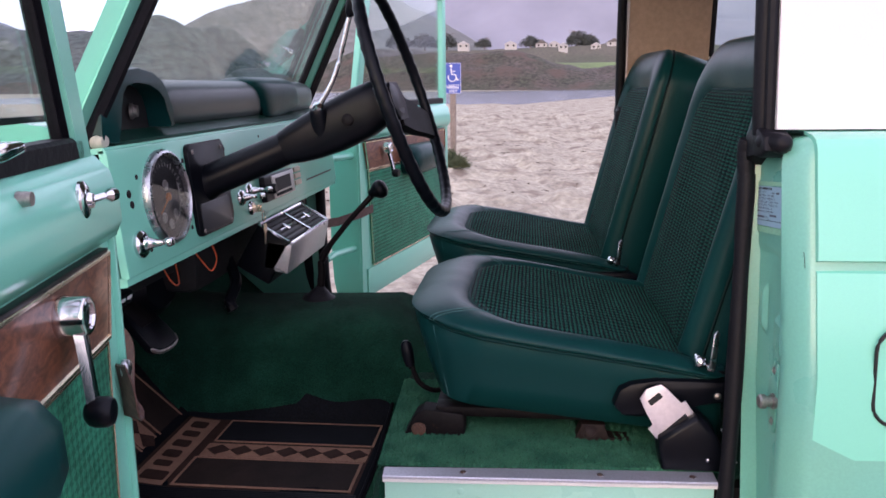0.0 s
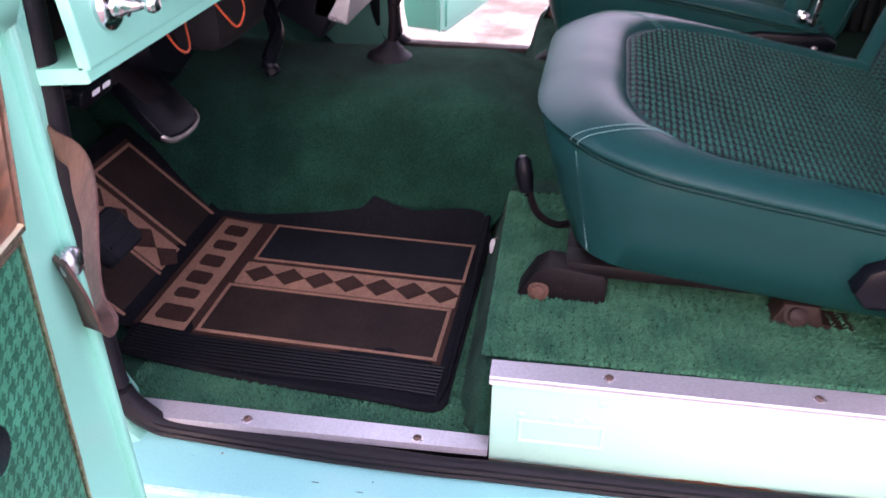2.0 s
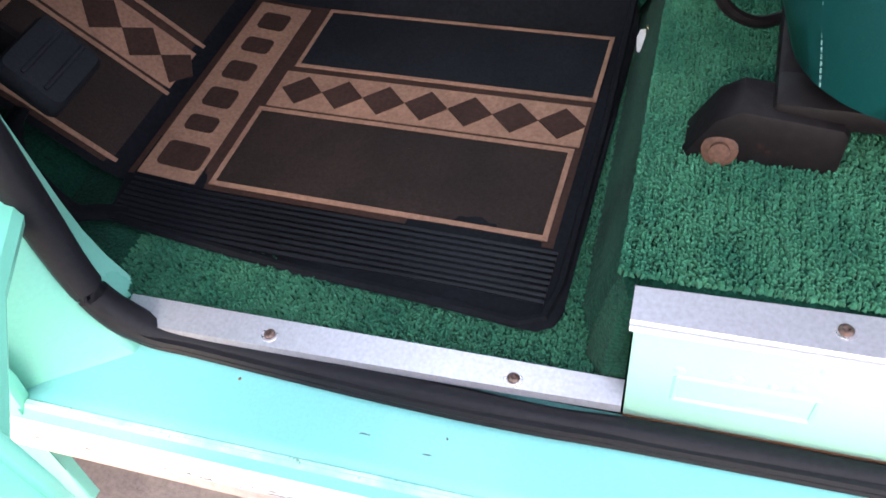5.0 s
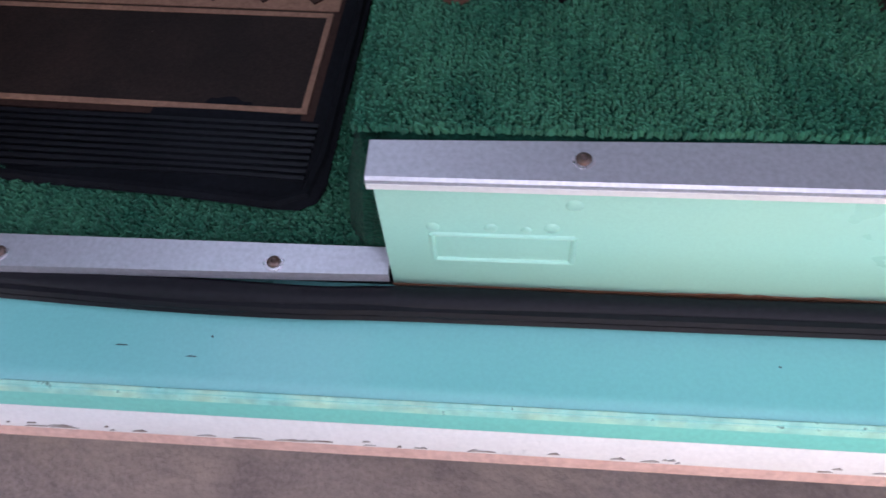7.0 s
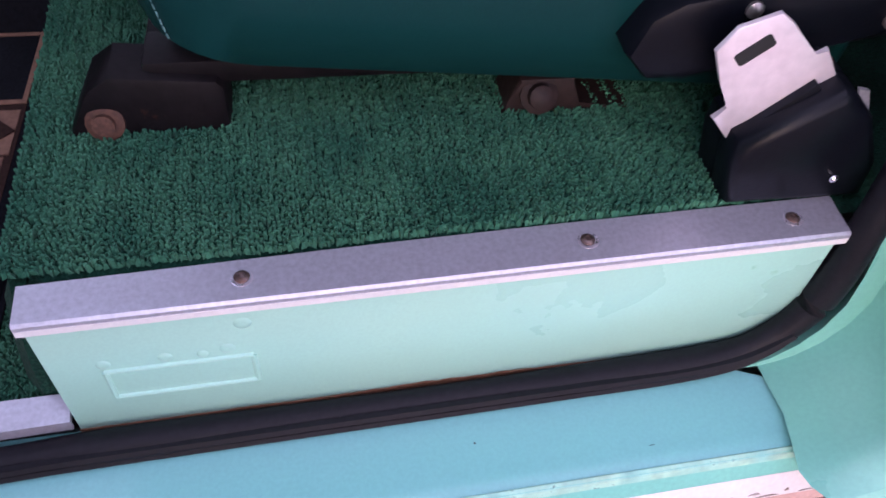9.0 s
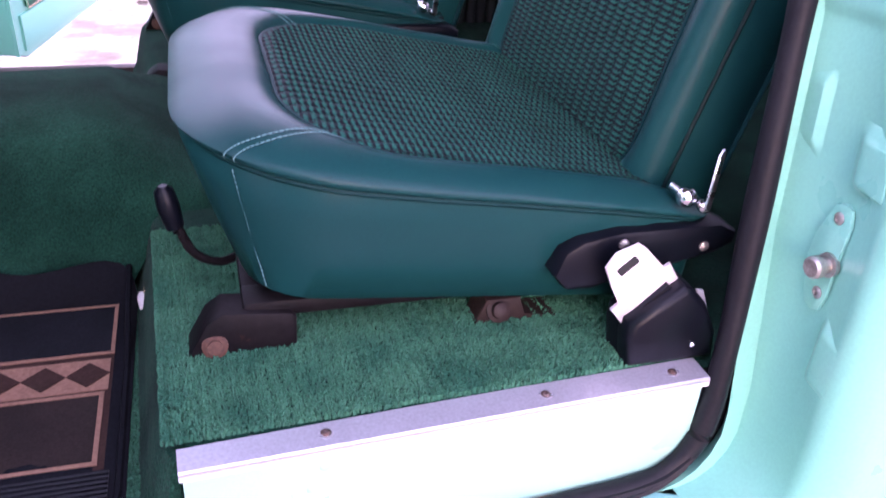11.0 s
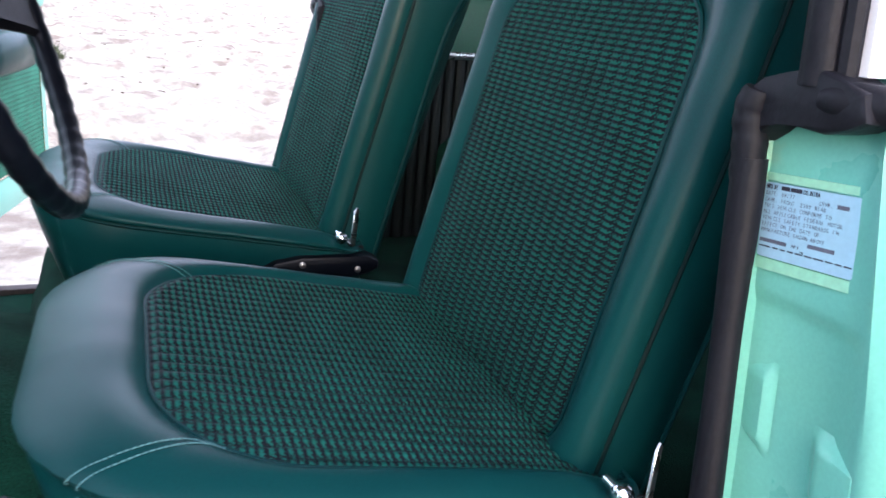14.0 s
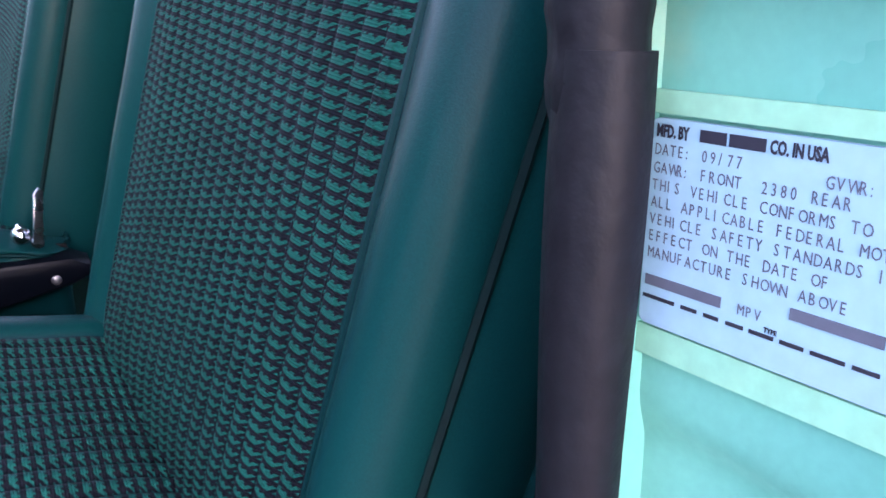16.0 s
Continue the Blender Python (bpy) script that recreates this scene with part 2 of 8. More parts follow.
THREAD = surface("pale_thread", (0.08, 0.19, 0.19), 0.8, grain=400, grain_amt=0.2)
# one carpet split in two: cabin shade darkens this, door light brightens the pile
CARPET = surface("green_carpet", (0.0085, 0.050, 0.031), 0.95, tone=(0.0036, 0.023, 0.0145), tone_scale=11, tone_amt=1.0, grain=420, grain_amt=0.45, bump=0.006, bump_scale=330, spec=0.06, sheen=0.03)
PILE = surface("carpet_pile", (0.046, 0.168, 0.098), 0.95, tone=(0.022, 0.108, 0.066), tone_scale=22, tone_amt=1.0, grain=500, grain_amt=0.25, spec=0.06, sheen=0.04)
CLOTH = hounds_tooth("hounds_tooth_cloth", (0.0040, 0.0054, 0.0082), (0.0080, 0.080, 0.060))
DOOR_CLOTH = weave("door_weave_vinyl", (0.016, 0.125, 0.074), (0.040, 0.26, 0.155), 0.0016, rough=0.5)
MAT_BLACK = surface("mat_rubber", (0.0040, 0.0046, 0.0062), 0.85, tone=(0.008, 0.009, 0.012), tone_scale=10, grain=260, grain_amt=0.3, bump=0.0006, bump_scale=250, spec=0.07,
                    dirt=(0.10, 0.09, 0.08), dirt_scale=260, dirt_edge=(0.76, 0.82))
MAT_RIB = surface("ribbed_mat_rubber", (0.0055, 0.0062, 0.0085), 0.5, tone=(0.009, 0.010, 0.013), tone_scale=12, grain=260, grain_amt=0.3, bump=0.0004, bump_scale=250, spec=0.18, dirt=(0.16, 0.15, 0.14), dirt_scale=240, dirt_edge=(0.78, 0.84))
MAT_BROWN = surface("mat_brown", (0.018, 0.011, 0.009), 0.8, spec=0.18, tone=(0.011, 0.0075, 0.0065), tone_scale=14, tone_amt=1, grain=420, grain_amt=0.3, bump=0.0006, bump_scale=500,
                    dirt=(0.14, 0.12, 0.11), dirt_scale=300, dirt_edge=(0.75, 0.8))
MAT_NAVY = surface("mat_blue_black", (0.0055, 0.0065, 0.0085), 0.8, spec=0.10, tone=(0.009, 0.010, 0.013), tone_scale=16, tone_amt=1, grain=420, grain_amt=0.3, bump=0.0005, bump_scale=500)
MAT_TAN = surface("mat_tan", (0.22, 0.125, 0.085), 0.8, spec=0.15, tone=(0.15, 0.085, 0.06), tone_scale=30, grain=300, grain_amt=0.18, bump=0.0004, bump_scale=400)
MAT_TRIM = surface("mat_dark_brown", (0.034, 0.018, 0.014), 0.85, spec=0.12, tone=(0.022, 0.012, 0.010), tone_scale=25, grain=300, grain_amt=0.2)
BLUE = surface("sign_blue", (0.012, 0.055, 0.36), 0.35, tone=(0.012, 0.05, 0.32), tone_scale=3, grain=80, grain_amt=0.05)
SIGN_WHITE = surface("sign_white", (0.75, 0.77, 0.8), 0.4, grain=80, grain_amt=0.04)
GREY_WOOD = surface("weathered_wood", (0.24, 0.20, 0.17), 0.9, tone=(0.15, 0.125, 0.11), tone_scale=9, grain=60, grain_amt=0.25, bump=0.003, bump_scale=50)
GLASS = glass("window_glass")
DIAL_GLASS = glass("dial_glass", (0.85, 0.85, 0.85))


def wood_grain(name, a, b2):
    m = surface(name, a, 0.42, tone=b2, tone_scale=20, tone_amt=1.0, grain=300, grain_amt=0.2, coat=0.15)
    n, l = m.node_tree.nodes, m.node_tree.links
    noise_node = [q for q in n if q.bl_idname == "ShaderNodeTexNoise"][0]
    mp = n.new("ShaderNodeMapping")
    mp.inputs["Scale"].default_value = (1.6, 1.6, 4.0)
    co = [q for q in n if q.bl_idname == "ShaderNodeTexCoord"][0]
    l.new(co.outputs["Object"], mp.inputs[0])
    l.new(mp.outputs[0], noise_node.inputs[0])
    noise_node.inputs["Distortion"].default_value = 1.5
    return m


WOOD = wood_grain("burl_wood_trim", (0.225, 0.078, 0.038), (0.085, 0.029, 0.017))
DULL_CHROME = surface("dull_chrome", (0.50, 0.51, 0.53), 0.28, 1.0, tone=(0.36, 0.36, 0.38), tone_scale=60, grain=300, grain_amt=0.1)
GOLD = surface("bright_trim", (0.75, 0.62, 0.45), 0.25, 0.9, grain=200, grain_amt=0.08)

# ---- mesh helpers ----


def part(name, bm, material, parent=None, label="", smooth=40):
    """One mesh object from bm, under parent."""
    bmesh.ops.recalc_face_normals(bm, faces=bm.faces[:])
    me = bpy.data.meshes.new(name)
    bm.to_mesh(me)
    bm.free()
    me.materials.append(material)
    if smooth:
        me.polygons.foreach_set("use_smooth", [True] * len(me.polygons))
        me.set_sharp_from_angle(angle=radians(smooth))
    ob = new(name, me)
    if parent is not None:
        ob.parent = parent
    if label:
        ob["label"] = label
    return ob


def thing(name, label, category, group="", kind="", m=None):
    ob = new(name)
    ob.empty_display_size = 0.05
    if m is not None:
        ob.matrix_basis = m
    return tagged(ob, label, category, group, kind)


def box(bm, x0, x1, y0, y1, z0, z1, r=0.0, seg=2):
    b2 = bmesh.new()
    bmesh.ops.create_cube(b2, size=1.0, matrix=Matrix.Translation(((x0 + x1) / 2, (y0 + y1) / 2, (z0 + z1) / 2)) @ Matrix.Diagonal((abs(x1 - x0), abs(y1 - y0), abs(z1 - z0), 1)))
    if r:
        bmesh.ops.bevel(b2, geom=b2.edges[:], offset=r, segments=seg, affect="EDGES", profile=0.5)
    join(bm, b2)
    return bm


def join(bm, b2, m=None):
    if m is not None:
        bmesh.ops.transform(b2, matrix=m, verts=b2.verts[:])
    vs = {v: bm.verts.new(v.co) for v in b2.verts}
    for f in b2.faces:
        try:
            bm.faces.new([vs[v] for v in f.verts])
        except ValueError:
            pass
    b2.free()
    return bm


def loft(bm, rings, closed=True, caps=True):
    rows = [[bm.verts.new(p) for p in r] for r in rings]
    k = len(rows[0])
    for a, b in zip(rows, rows[1:]):
        for i in range(k if closed else k - 1):
            j = (i + 1) % k
            bm.faces.new((a[i], a[j], b[j], b[i]))
    if caps and closed:
        bm.faces.new(rows[0][::-1])
        bm.faces.new(rows[-1])
    return rows


def spline(pts, n=8):
    """Points along a smooth curve through pts (Catmull-Rom)."""
    p = [Vector(q) for q in pts]
    p = [p[0] * 2 - p[1]] + p + [p[-1] * 2 - p[-2]]
    out = []
    for i in range(1, len(p) - 2):
        for k in range(n):
            t = k / n
            a, b, c, d = p[i - 1], p[i], p[i + 1], p[i + 2]
            out.append(0.5 * ((2 * b) + (c - a) * t + (2 * a - 5 * b + 4 * c - d) * t * t + (3 * b - a - 3 * c + d) * t ** 3))
    out.append(p[-2])
    return out


def tube(bm, pts, r, seg=10, closed=False, flat=1.0, up=(0, 0, 1)):
    """A round bar along pts; r may be a list; flat squeezes it across."""
    p = [Vector(q) for q in pts]
    n = len(p)
    rad = r if isinstance(r, (list, tuple)) else [r] * n
    rings = []
    for i, c in enumerate(p):
        if closed:
            d = p[(i + 1) % n] - p[i - 1]
        else:
            d = p[min(i + 1, n - 1)] - p[max(i - 1, 0)]
        d.normalize()
        u = Vector(up)
        if abs(u.dot(d)) > 0.95:
            u = Vector((0, 1, 0)) if abs(d.y) < 0.9 else Vector((1, 0, 0))
        s = d.cross(u).normalized()
        w = s.cross(d)
        rings.append([c + rad[i] * (s * math.cos(a) + w * flat * math.sin(a)) for a in (2 * math.pi * q / seg for q in range(seg))])
    if closed:
        rings.append(rings[0])
        rows = [[bm.verts.new(v) for v in g] for g in rings[:-1]]
        for i in range(n):
            a, b = rows[i], rows[(i + 1) % n]
            for k in range(seg):
                j = (k + 1) % seg
                bm.faces.new((a[k], a[j], b[j], b[k]))
    else:
        loft(bm, rings)
    return bm


def frame_on(axis, origin, side=None):
    """A matrix whose z points along axis, at origin."""
    q = Vector(axis).to_track_quat("Z", "Y")
    return Matrix.Translation(origin) @ q.to_matrix().to_4x4()


def lathe(bm, profile, m, seg=24):
    """Turns a profile of (radius, height) about the z axis of m."""
    rings = []
    for r, h in profile:
        rings.append([m @ Vector((max(r, 1e-5) * math.cos(a), max(r, 1e-5) * math.sin(a), h)) for a in (2 * math.pi * k / seg for k in range(seg))])
    loft(bm, rings)
    return bm


def prism(bm, poly, m, h0, h1, r=0.0):
    """A flat outline (x, y) in the frame m, from height h0 to h1."""
    b2 = bmesh.new()
    lo = [b2.verts.new(Vector((x, y, h0))) for x, y in poly]
    hi = [b2.verts.new(Vector((x, y, h1))) for x, y in poly]
    b2.faces.new(lo[::-1])
    top = b2.faces.new(hi)
    k = len(poly)
    for i in range(k):
        j = (i + 1) % k
        b2.faces.new((lo[i], lo[j], hi[j], hi[i]))
    if r:
        bmesh.ops.bevel(b2, geom=list(top.edges), offset=r, segments=2, affect="EDGES", profile=0.5)
    join(bm, b2, m)
    return bm


def rounded(x0, x1, y0, y1, r, seg=5):
    out = []
    for cx, cy, a0 in ((x1 - r, y1 - r, 0), (x0 + r, y1 - r, 90), (x0 + r, y0 + r, 180), (x1 - r, y0 + r, 270)):
        for k in range(seg + 1):
            a = radians(a0 + 90 * k / seg)
            out.append((cx + r * math.cos(a), cy + r * math.sin(a)))
    return out


def axes(x, y, z, o):
    """A matrix from three axis directions and an origin."""
    m = Matrix.Identity(4)
    for i, v in enumerate((x, y, z)):
        m.col[i][:3] = Vector(v).normalized()
    m.col[3][:3] = o
    return m


MID = 1.83  # the car's centre line


def mirrored(bm):
    for v in bm.verts:
        v.co.y = 2 * MID - v.co.y
    bmesh.ops.reverse_faces(bm, faces=bm.faces[:])
    return bm

# ---- the car's body ----
car = thing("off_road_vehicle", "mint green vintage off-roader with white hardtop and open doors", "car")


def lean(z):
    """How far the body's side leans inwards at a height."""
    return 0.10 * max(z - 0.95, 0.0)


def smooth_step(t):
    t = min(1.0, max(0.0, t))
    return t * t * (3 - 2 * t)


def body(name, bm, material, label="", both=False, smooth=40):
    """A part of the body; both: its twin on the far side too."""
    twin = bm.copy() if both else None
    part(name, bm, material, car, label, smooth)
    if twin:
        part(name, mirrored(twin), material, car, label, smooth)


def run_x(bm, section, x0, x1, cuts=1):
    """A section of (y, z) drawn out along x, with a closed outline."""
    loft(bm, [[(x0 + (x1 - x0) * i / cuts, y, z) for y, z in section] for i in range(cuts + 1)])


# rockers
bm = bmesh.new()
run_x(bm, [(1.215, 0.640), (1.176, 0.632), (1.124, 0.6285), (1.112, 0.628), (1.1095, 0.626), (1.1082, 0.6222), (1.1075, 0.6195), (1.1072, 0.6175), (1.1070, 0.6125), (1.12, 0.610), (1.215, 0.602)], -0.62, 0.46)
body("rocker_panel", bm, SILL_PAINT, "sea green painted door sill with scuffs", True, 50)
bm = bmesh.new()
run_x(bm, [(1.112, 0.6088), (1.1040, 0.6088), (1.1020, 0.605), (1.0972, 0.590), (1.0975, 0.586), (1.12, 0.586)], -0.62, 1.9)
body("rocker_stripe", bm, STRIPE, "chipped white lower sill stripe", True)
bm = bmesh.new()
run_x(bm, [(1.112, 0.586), (1.0985, 0.586), (1.0962, 0.582), (1.0950, 0.575), (1.099, 0.571), (1.13, 0.571)], -0.62, 1.9)
body("sill_flange", bm, PRIMER, "faded pinkish sill flange with rust", True)
bm = bmesh.new()
box(bm, -0.9, 1.9, 1.14, 2 * MID - 1.14, 0.50, 0.558)
body("underbody", bm, DARK)

bm = bmesh.new()
run_x(bm, [(1.1105, 0.6285), (1.1090, 0.6270), (1.1070, 0.6195), (1.1046, 0.6125), (1.1040, 0.6092), (1.1105, 0.6092)], -0.62, 0.46)
body("sill_lip", bm, surface("lip_paint", (0.15, 0.50, 0.42), 0.35, tone=(0.18, 0.53, 0.42), tone_scale=12, grain=300, grain_amt=0.06, coat=0.2), "green rolled lip of the door sill", True)
bm = bmesh.new()
run_x(bm, [(1.1135, 0.6286), (1.1128, 0.6291), (1.1092, 0.6279), (1.1076, 0.6232), (1.1082, 0.6230), (1.1110, 0.6270)], -0.62, 0.46)
body("worn_edge", bm, surface("worn_sill_paint", (0.36, 0.60, 0.45), 0.45, tone=(0.22, 0.52, 0.45), tone_scale=35, tone_amt=1, grain=120, grain_amt=0.15, dirt=(0.10, 0.20, 0.16), dirt_scale=120, dirt_edge=(0.66, 0.72)), "worn pale line along the sill's edge", True)

# floor pan
bm = bmesh.new()
box(bm, -0.60, -0.085, 1.19, 2 * MID - 1.19, 0.60, 0.640)
body("front_floor", bm, BLACK_METAL)
bm = bmesh.new()
box(bm, -0.084, 1.9, 1.192, 2 * MID - 1.192, 0.60, 0.745)
body("seat_platform", bm, BLACK_METAL)
bm = bmesh.new()
prism(bm, [(-0.57, 0.60), (-0.57, 0.606), (-0.93, 0.913), (-0.93, 1.24), (-0.95, 1.24), (-0.95, 0.60)], axes((1, 0, 0), (0, 0, 1), (0, -1, 0), (0, 2 * MID - 1.17, 0)), 0, 2 * (MID - 1.17))
body("firewall", bm, BLACK_METAL)

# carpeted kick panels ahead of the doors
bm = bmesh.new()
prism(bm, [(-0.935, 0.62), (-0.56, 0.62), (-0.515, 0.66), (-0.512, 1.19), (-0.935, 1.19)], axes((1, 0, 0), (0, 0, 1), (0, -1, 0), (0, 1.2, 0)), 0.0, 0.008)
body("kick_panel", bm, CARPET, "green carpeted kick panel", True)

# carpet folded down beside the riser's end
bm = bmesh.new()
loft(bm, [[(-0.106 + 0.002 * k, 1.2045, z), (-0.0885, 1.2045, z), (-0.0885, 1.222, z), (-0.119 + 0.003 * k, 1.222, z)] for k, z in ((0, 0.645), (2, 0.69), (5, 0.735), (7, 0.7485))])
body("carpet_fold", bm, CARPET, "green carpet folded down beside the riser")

# step riser under the seat, with its pressed panel
for far in (0, 1):
    bm = bmesh.new()
    box(bm, -0.087, 0.372, 1.1870, 1.1918, 0.641, 0.752, 0.0012)
    for p, q in (((-0.058, 0.675), (0.0235, 0.675)), ((-0.058, 0.7020), (0.0235, 0.7020)), ((-0.058, 0.675), (-0.058, 0.7020)), ((0.0235, 0.675), (0.0235, 0.7020))):
        tube(bm, [(p[0], 1.1873, p[1]), (q[0], 1.1873, q[1])], 0.0019, 8)
    part("step_riser", bm if not far else mirrored(bm), RISER_PAINT, car, "pale mint step riser with a pressed rectangle")
bm = bmesh.new()
rs = random.Random(4)
seam_x = [-0.087 + 0.0045 * k for k in range(102)]
top = [0.6426 + 0.0016 * max(0.0, noise.noise((x * 30, 0, 3))) + 0.0034 * smooth_step(1 - abs(x - 0.15) / 0.11) * (0.5 + abs(noise.noise((x * 60, 2, 9)))) for x in seam_x]
loft(bm, [[(x, 1.1869, 0.6405), (x, 1.1862, 0.6405), (x, 1.1863, h), (x, 1.1869, h + 0.0004)] for x, h in zip(seam_x, top)])
tagged(part("rust_line", bm, RUST, car, "thin rust along the riser's foot"), kind="stuff")

# small dents above the pressed rectangle
for x, z, r in ((-0.057, 0.709, 0.0045), (-0.024, 0.7095, 0.0045), (-0.004, 0.7085, 0.0035), (0.010, 0.711, 0.005), (0.021, 0.7335, 0.0055)):
    bm = bmesh.new()
    lathe(bm, [(r, -0.0004), (r * 0.85, 0.0003), (r * 0.5, 0.0008), (0, 0.0009)], frame_on((0, -1, 0), (x, 1.1870, z)), 14)
    part("riser_dent", bm, RISER_PAINT, car)
bm = bmesh.new()
lathe(bm, [(0.0013, 0), (0.0010, 0.0004), (0, 0.0005)], frame_on((0, 0, 1), (-0.368, 1.163, 0.6311)), 10)
part("red_speck", bm, RUST, car)
# chips and short scratches on the sill and its stripe
bm = bmesh.new()
for x, y, w, d in ((-0.2645, 1.1402, 0.009, 0.0008), (-0.2160, 1.1347, 0.0075, 0.0008), (-0.2022, 1.1486, 0.0018, 0.0016), (0.150, 1.1462, 0.0018, 0.0012), (0.262, 1.128, 0.0045, 0.0004)):
    z = 0.6285 + 0.0674 * (y - 1.124) if y < 1.176 else 0.632
    prism(bm, [(0, 0), (w, -d * 0.4), (w * 0.9, d * 0.5), (w * 0.3, d)], axes((1, 0.04, 0), (0, 1, 0.067), (0, -0.067, 1), (x, y, z)), 0.0001, 0.0004)
tagged(part("paint_scratch", bm, surface("bare_scratch", (0.03, 0.055, 0.055), 0.6), car, "short dark scratches in the sill paint"), kind="stuff")
bm = bmesh.new()
for k in range(60):
    x = -0.55 + 0.95 * rs.random()
    w, v = 0.003 + 0.018 * rs.random() ** 2, rs.random()
    lo = 0.587 + 0.006 * v * v
    a = (0.605 - 0.590) / (1.1020 - 1.0972)
    prism(bm, [(0, 0), (w, 0.0004), (w * 0.7, 0.0012 + 0.0012 * rs.random()), (w * 0.2, 0.0010)], axes((1, 0, 0), (0, 1, a), (0, -a, 1), (x, 1.0970 + max(0.0, lo - 0.590) / a, max(lo, 0.5895))), -0.0002, 0.0004)
tagged(part("chipped_edge", bm, surface("chipped_paint", (0.20, 0.15, 0.12), 0.8, tone=(0.35, 0.33, 0.31), tone_scale=90, tone_amt=1), car, "chipped flakes along the white stripe"), kind="stuff")

# sill plates with screws
plate_low = bmesh.new()
loft(plate_low, [[(x, y, z) for y, z in ((f, 0.6490), (f, 0.6580), (1.2025, 0.6605), (1.2035, 0.6585), (f + 0.002, 0.6540), (f + 0.002, 0.6490))] for x, f in ((-0.470, 1.1785), (-0.35, 1.1795), (-0.2, 1.1815), (-0.0885, 1.1840))])
body("sill_plate", plate_low, ALU, "dull aluminium carpet edge strip with screws", False, 25)
bm = bmesh.new()
box(bm, -0.47, -0.095, 2 * MID - 1.205, 2 * MID - 1.178, 0.641, 0.662, 0.003)
body("far_sill_trim", bm, surface("brown_sill_trim", (0.085, 0.055, 0.047), 0.55, tone=(0.055, 0.034, 0.029), tone_scale=14, tone_amt=1, grain=120, grain_amt=0.2), "brown trim strip along the far sill")
plate_up = bmesh.new()
loft(plate_up, [[(x, y, z) for y, z in ((1.1845, 0.7475), (1.1845, 0.7545), (1.1862, 0.7560), (1.2140 - cut, 0.7572), (1.2150 - cut, 0.7555), (1.1885, 0.7535), (1.1868, 0.7475))] for x, cut in ((-0.0895, 0.0045), (0.0, 0.0028), (0.1, 0.001), (0.2, 0.0), (0.376, 0.0))])
body("sill_plate", plate_up, ALU, "dull aluminium carpet edge strip with screws", True, 25)
# the shine on the folded lip is drawn as a white painted strip
bm = bmesh.new()
run_x(bm, [(1.1842, 0.7470), (1.1842, 0.7515), (1.1852, 0.7515), (1.1852, 0.7470)], -0.0893, 0.376)
body("plate_lip", bm, STRIPE, "bright folded lip of the sill plate")


def screw(x, y, z, r=0.0052, material=STEEL, parent=car, axis=(0, 0, 1)):
    bm = bmesh.new()
    m = frame_on(axis, (x, y, z))
    lathe(bm, [(r, 0), (r, 0.0006), (r * 0.8, 0.0016), (r * 0.45, 0.002), (r * 0.4, 0.001), (0, 0.0006)], m, 14)
    return part("screw", bm, material, parent, "small cross-head screw")


# plate metal brightened and pinked: the glint round each screw is in the colour
BRIGHT_ALU = surface("bright_dimple", (0.78, 0.74, 0.80), 0.28, 0.8, tone=(0.6, 0.55, 0.6), tone_scale=120, grain=300, grain_amt=0.1)


def dimple(x, y, z):
    bm = bmesh.new()
    lathe(bm, [(0.0068, -0.0004), (0.0066, 0.0003), (0.0055, 0.0006), (0.0044, 0.0002), (0.0044, -0.0004)], frame_on((0, 0, 1), (x, y, z)), 18)
    part("screw_dimple", bm, BRIGHT_ALU, car)


for x in (-0.346, -0.162):
    dimple(x, 1.1895, 0.6588)
for x in (0.024, 0.217, 0.345):
    dimple(x, 1.2005, 0.7562)
for x in (-0.346, -0.162):
    screw(x, 1.1895, 0.6590, 0.0044, OLD_SCREW)
for x in (0.024, 0.217, 0.345):
    screw(x, 1.2005, 0.7563, 0.0044, OLD_SCREW)

# kick panels, hinge posts
bm = bmesh.new()
run_z = [(-0.50, 1.150), (-0.492, 1.178), (-0.505, 1.205), (-0.60, 1.205), (-0.92, 1.205), (-0.92, 1.10), (-0.54, 1.10), (-0.52, 1.115)]
loft(bm, [[(x - (0.0 if z > 0.74 else -0.055 * (1 - math.sqrt(max(0.0, 1 - ((0.74 - z) / 0.115) ** 2)))) * (1 if i < 3 else 0), y + lean(z), z) for i, (x, y) in enumerate(run_z)] for z in (0.56, 0.63, 0.65, 0.68, 0.71, 0.74, 0.9, 1.1, 1.222)])
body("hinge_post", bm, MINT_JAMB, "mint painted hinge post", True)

# B pillars with the jamb, and the rear quarters
JAMB = [(0.408, 1.2440), (0.412, 1.2430), (0.417, 1.2420), (0.4237, 1.2395), (0.4268, 1.215), (0.4285, 1.165), (0.4225, 1.136), (0.4200, 1.126), (0.4232, 1.115), (0.4315, 1.1035), (0.4400, 1.0945), (0.449, 1.0905)]


def belt_lean(z):
    """The outer skin tucks in further above the crease."""
    return 0.13 * min(max(z - 0.95, 0.0), 0.25)


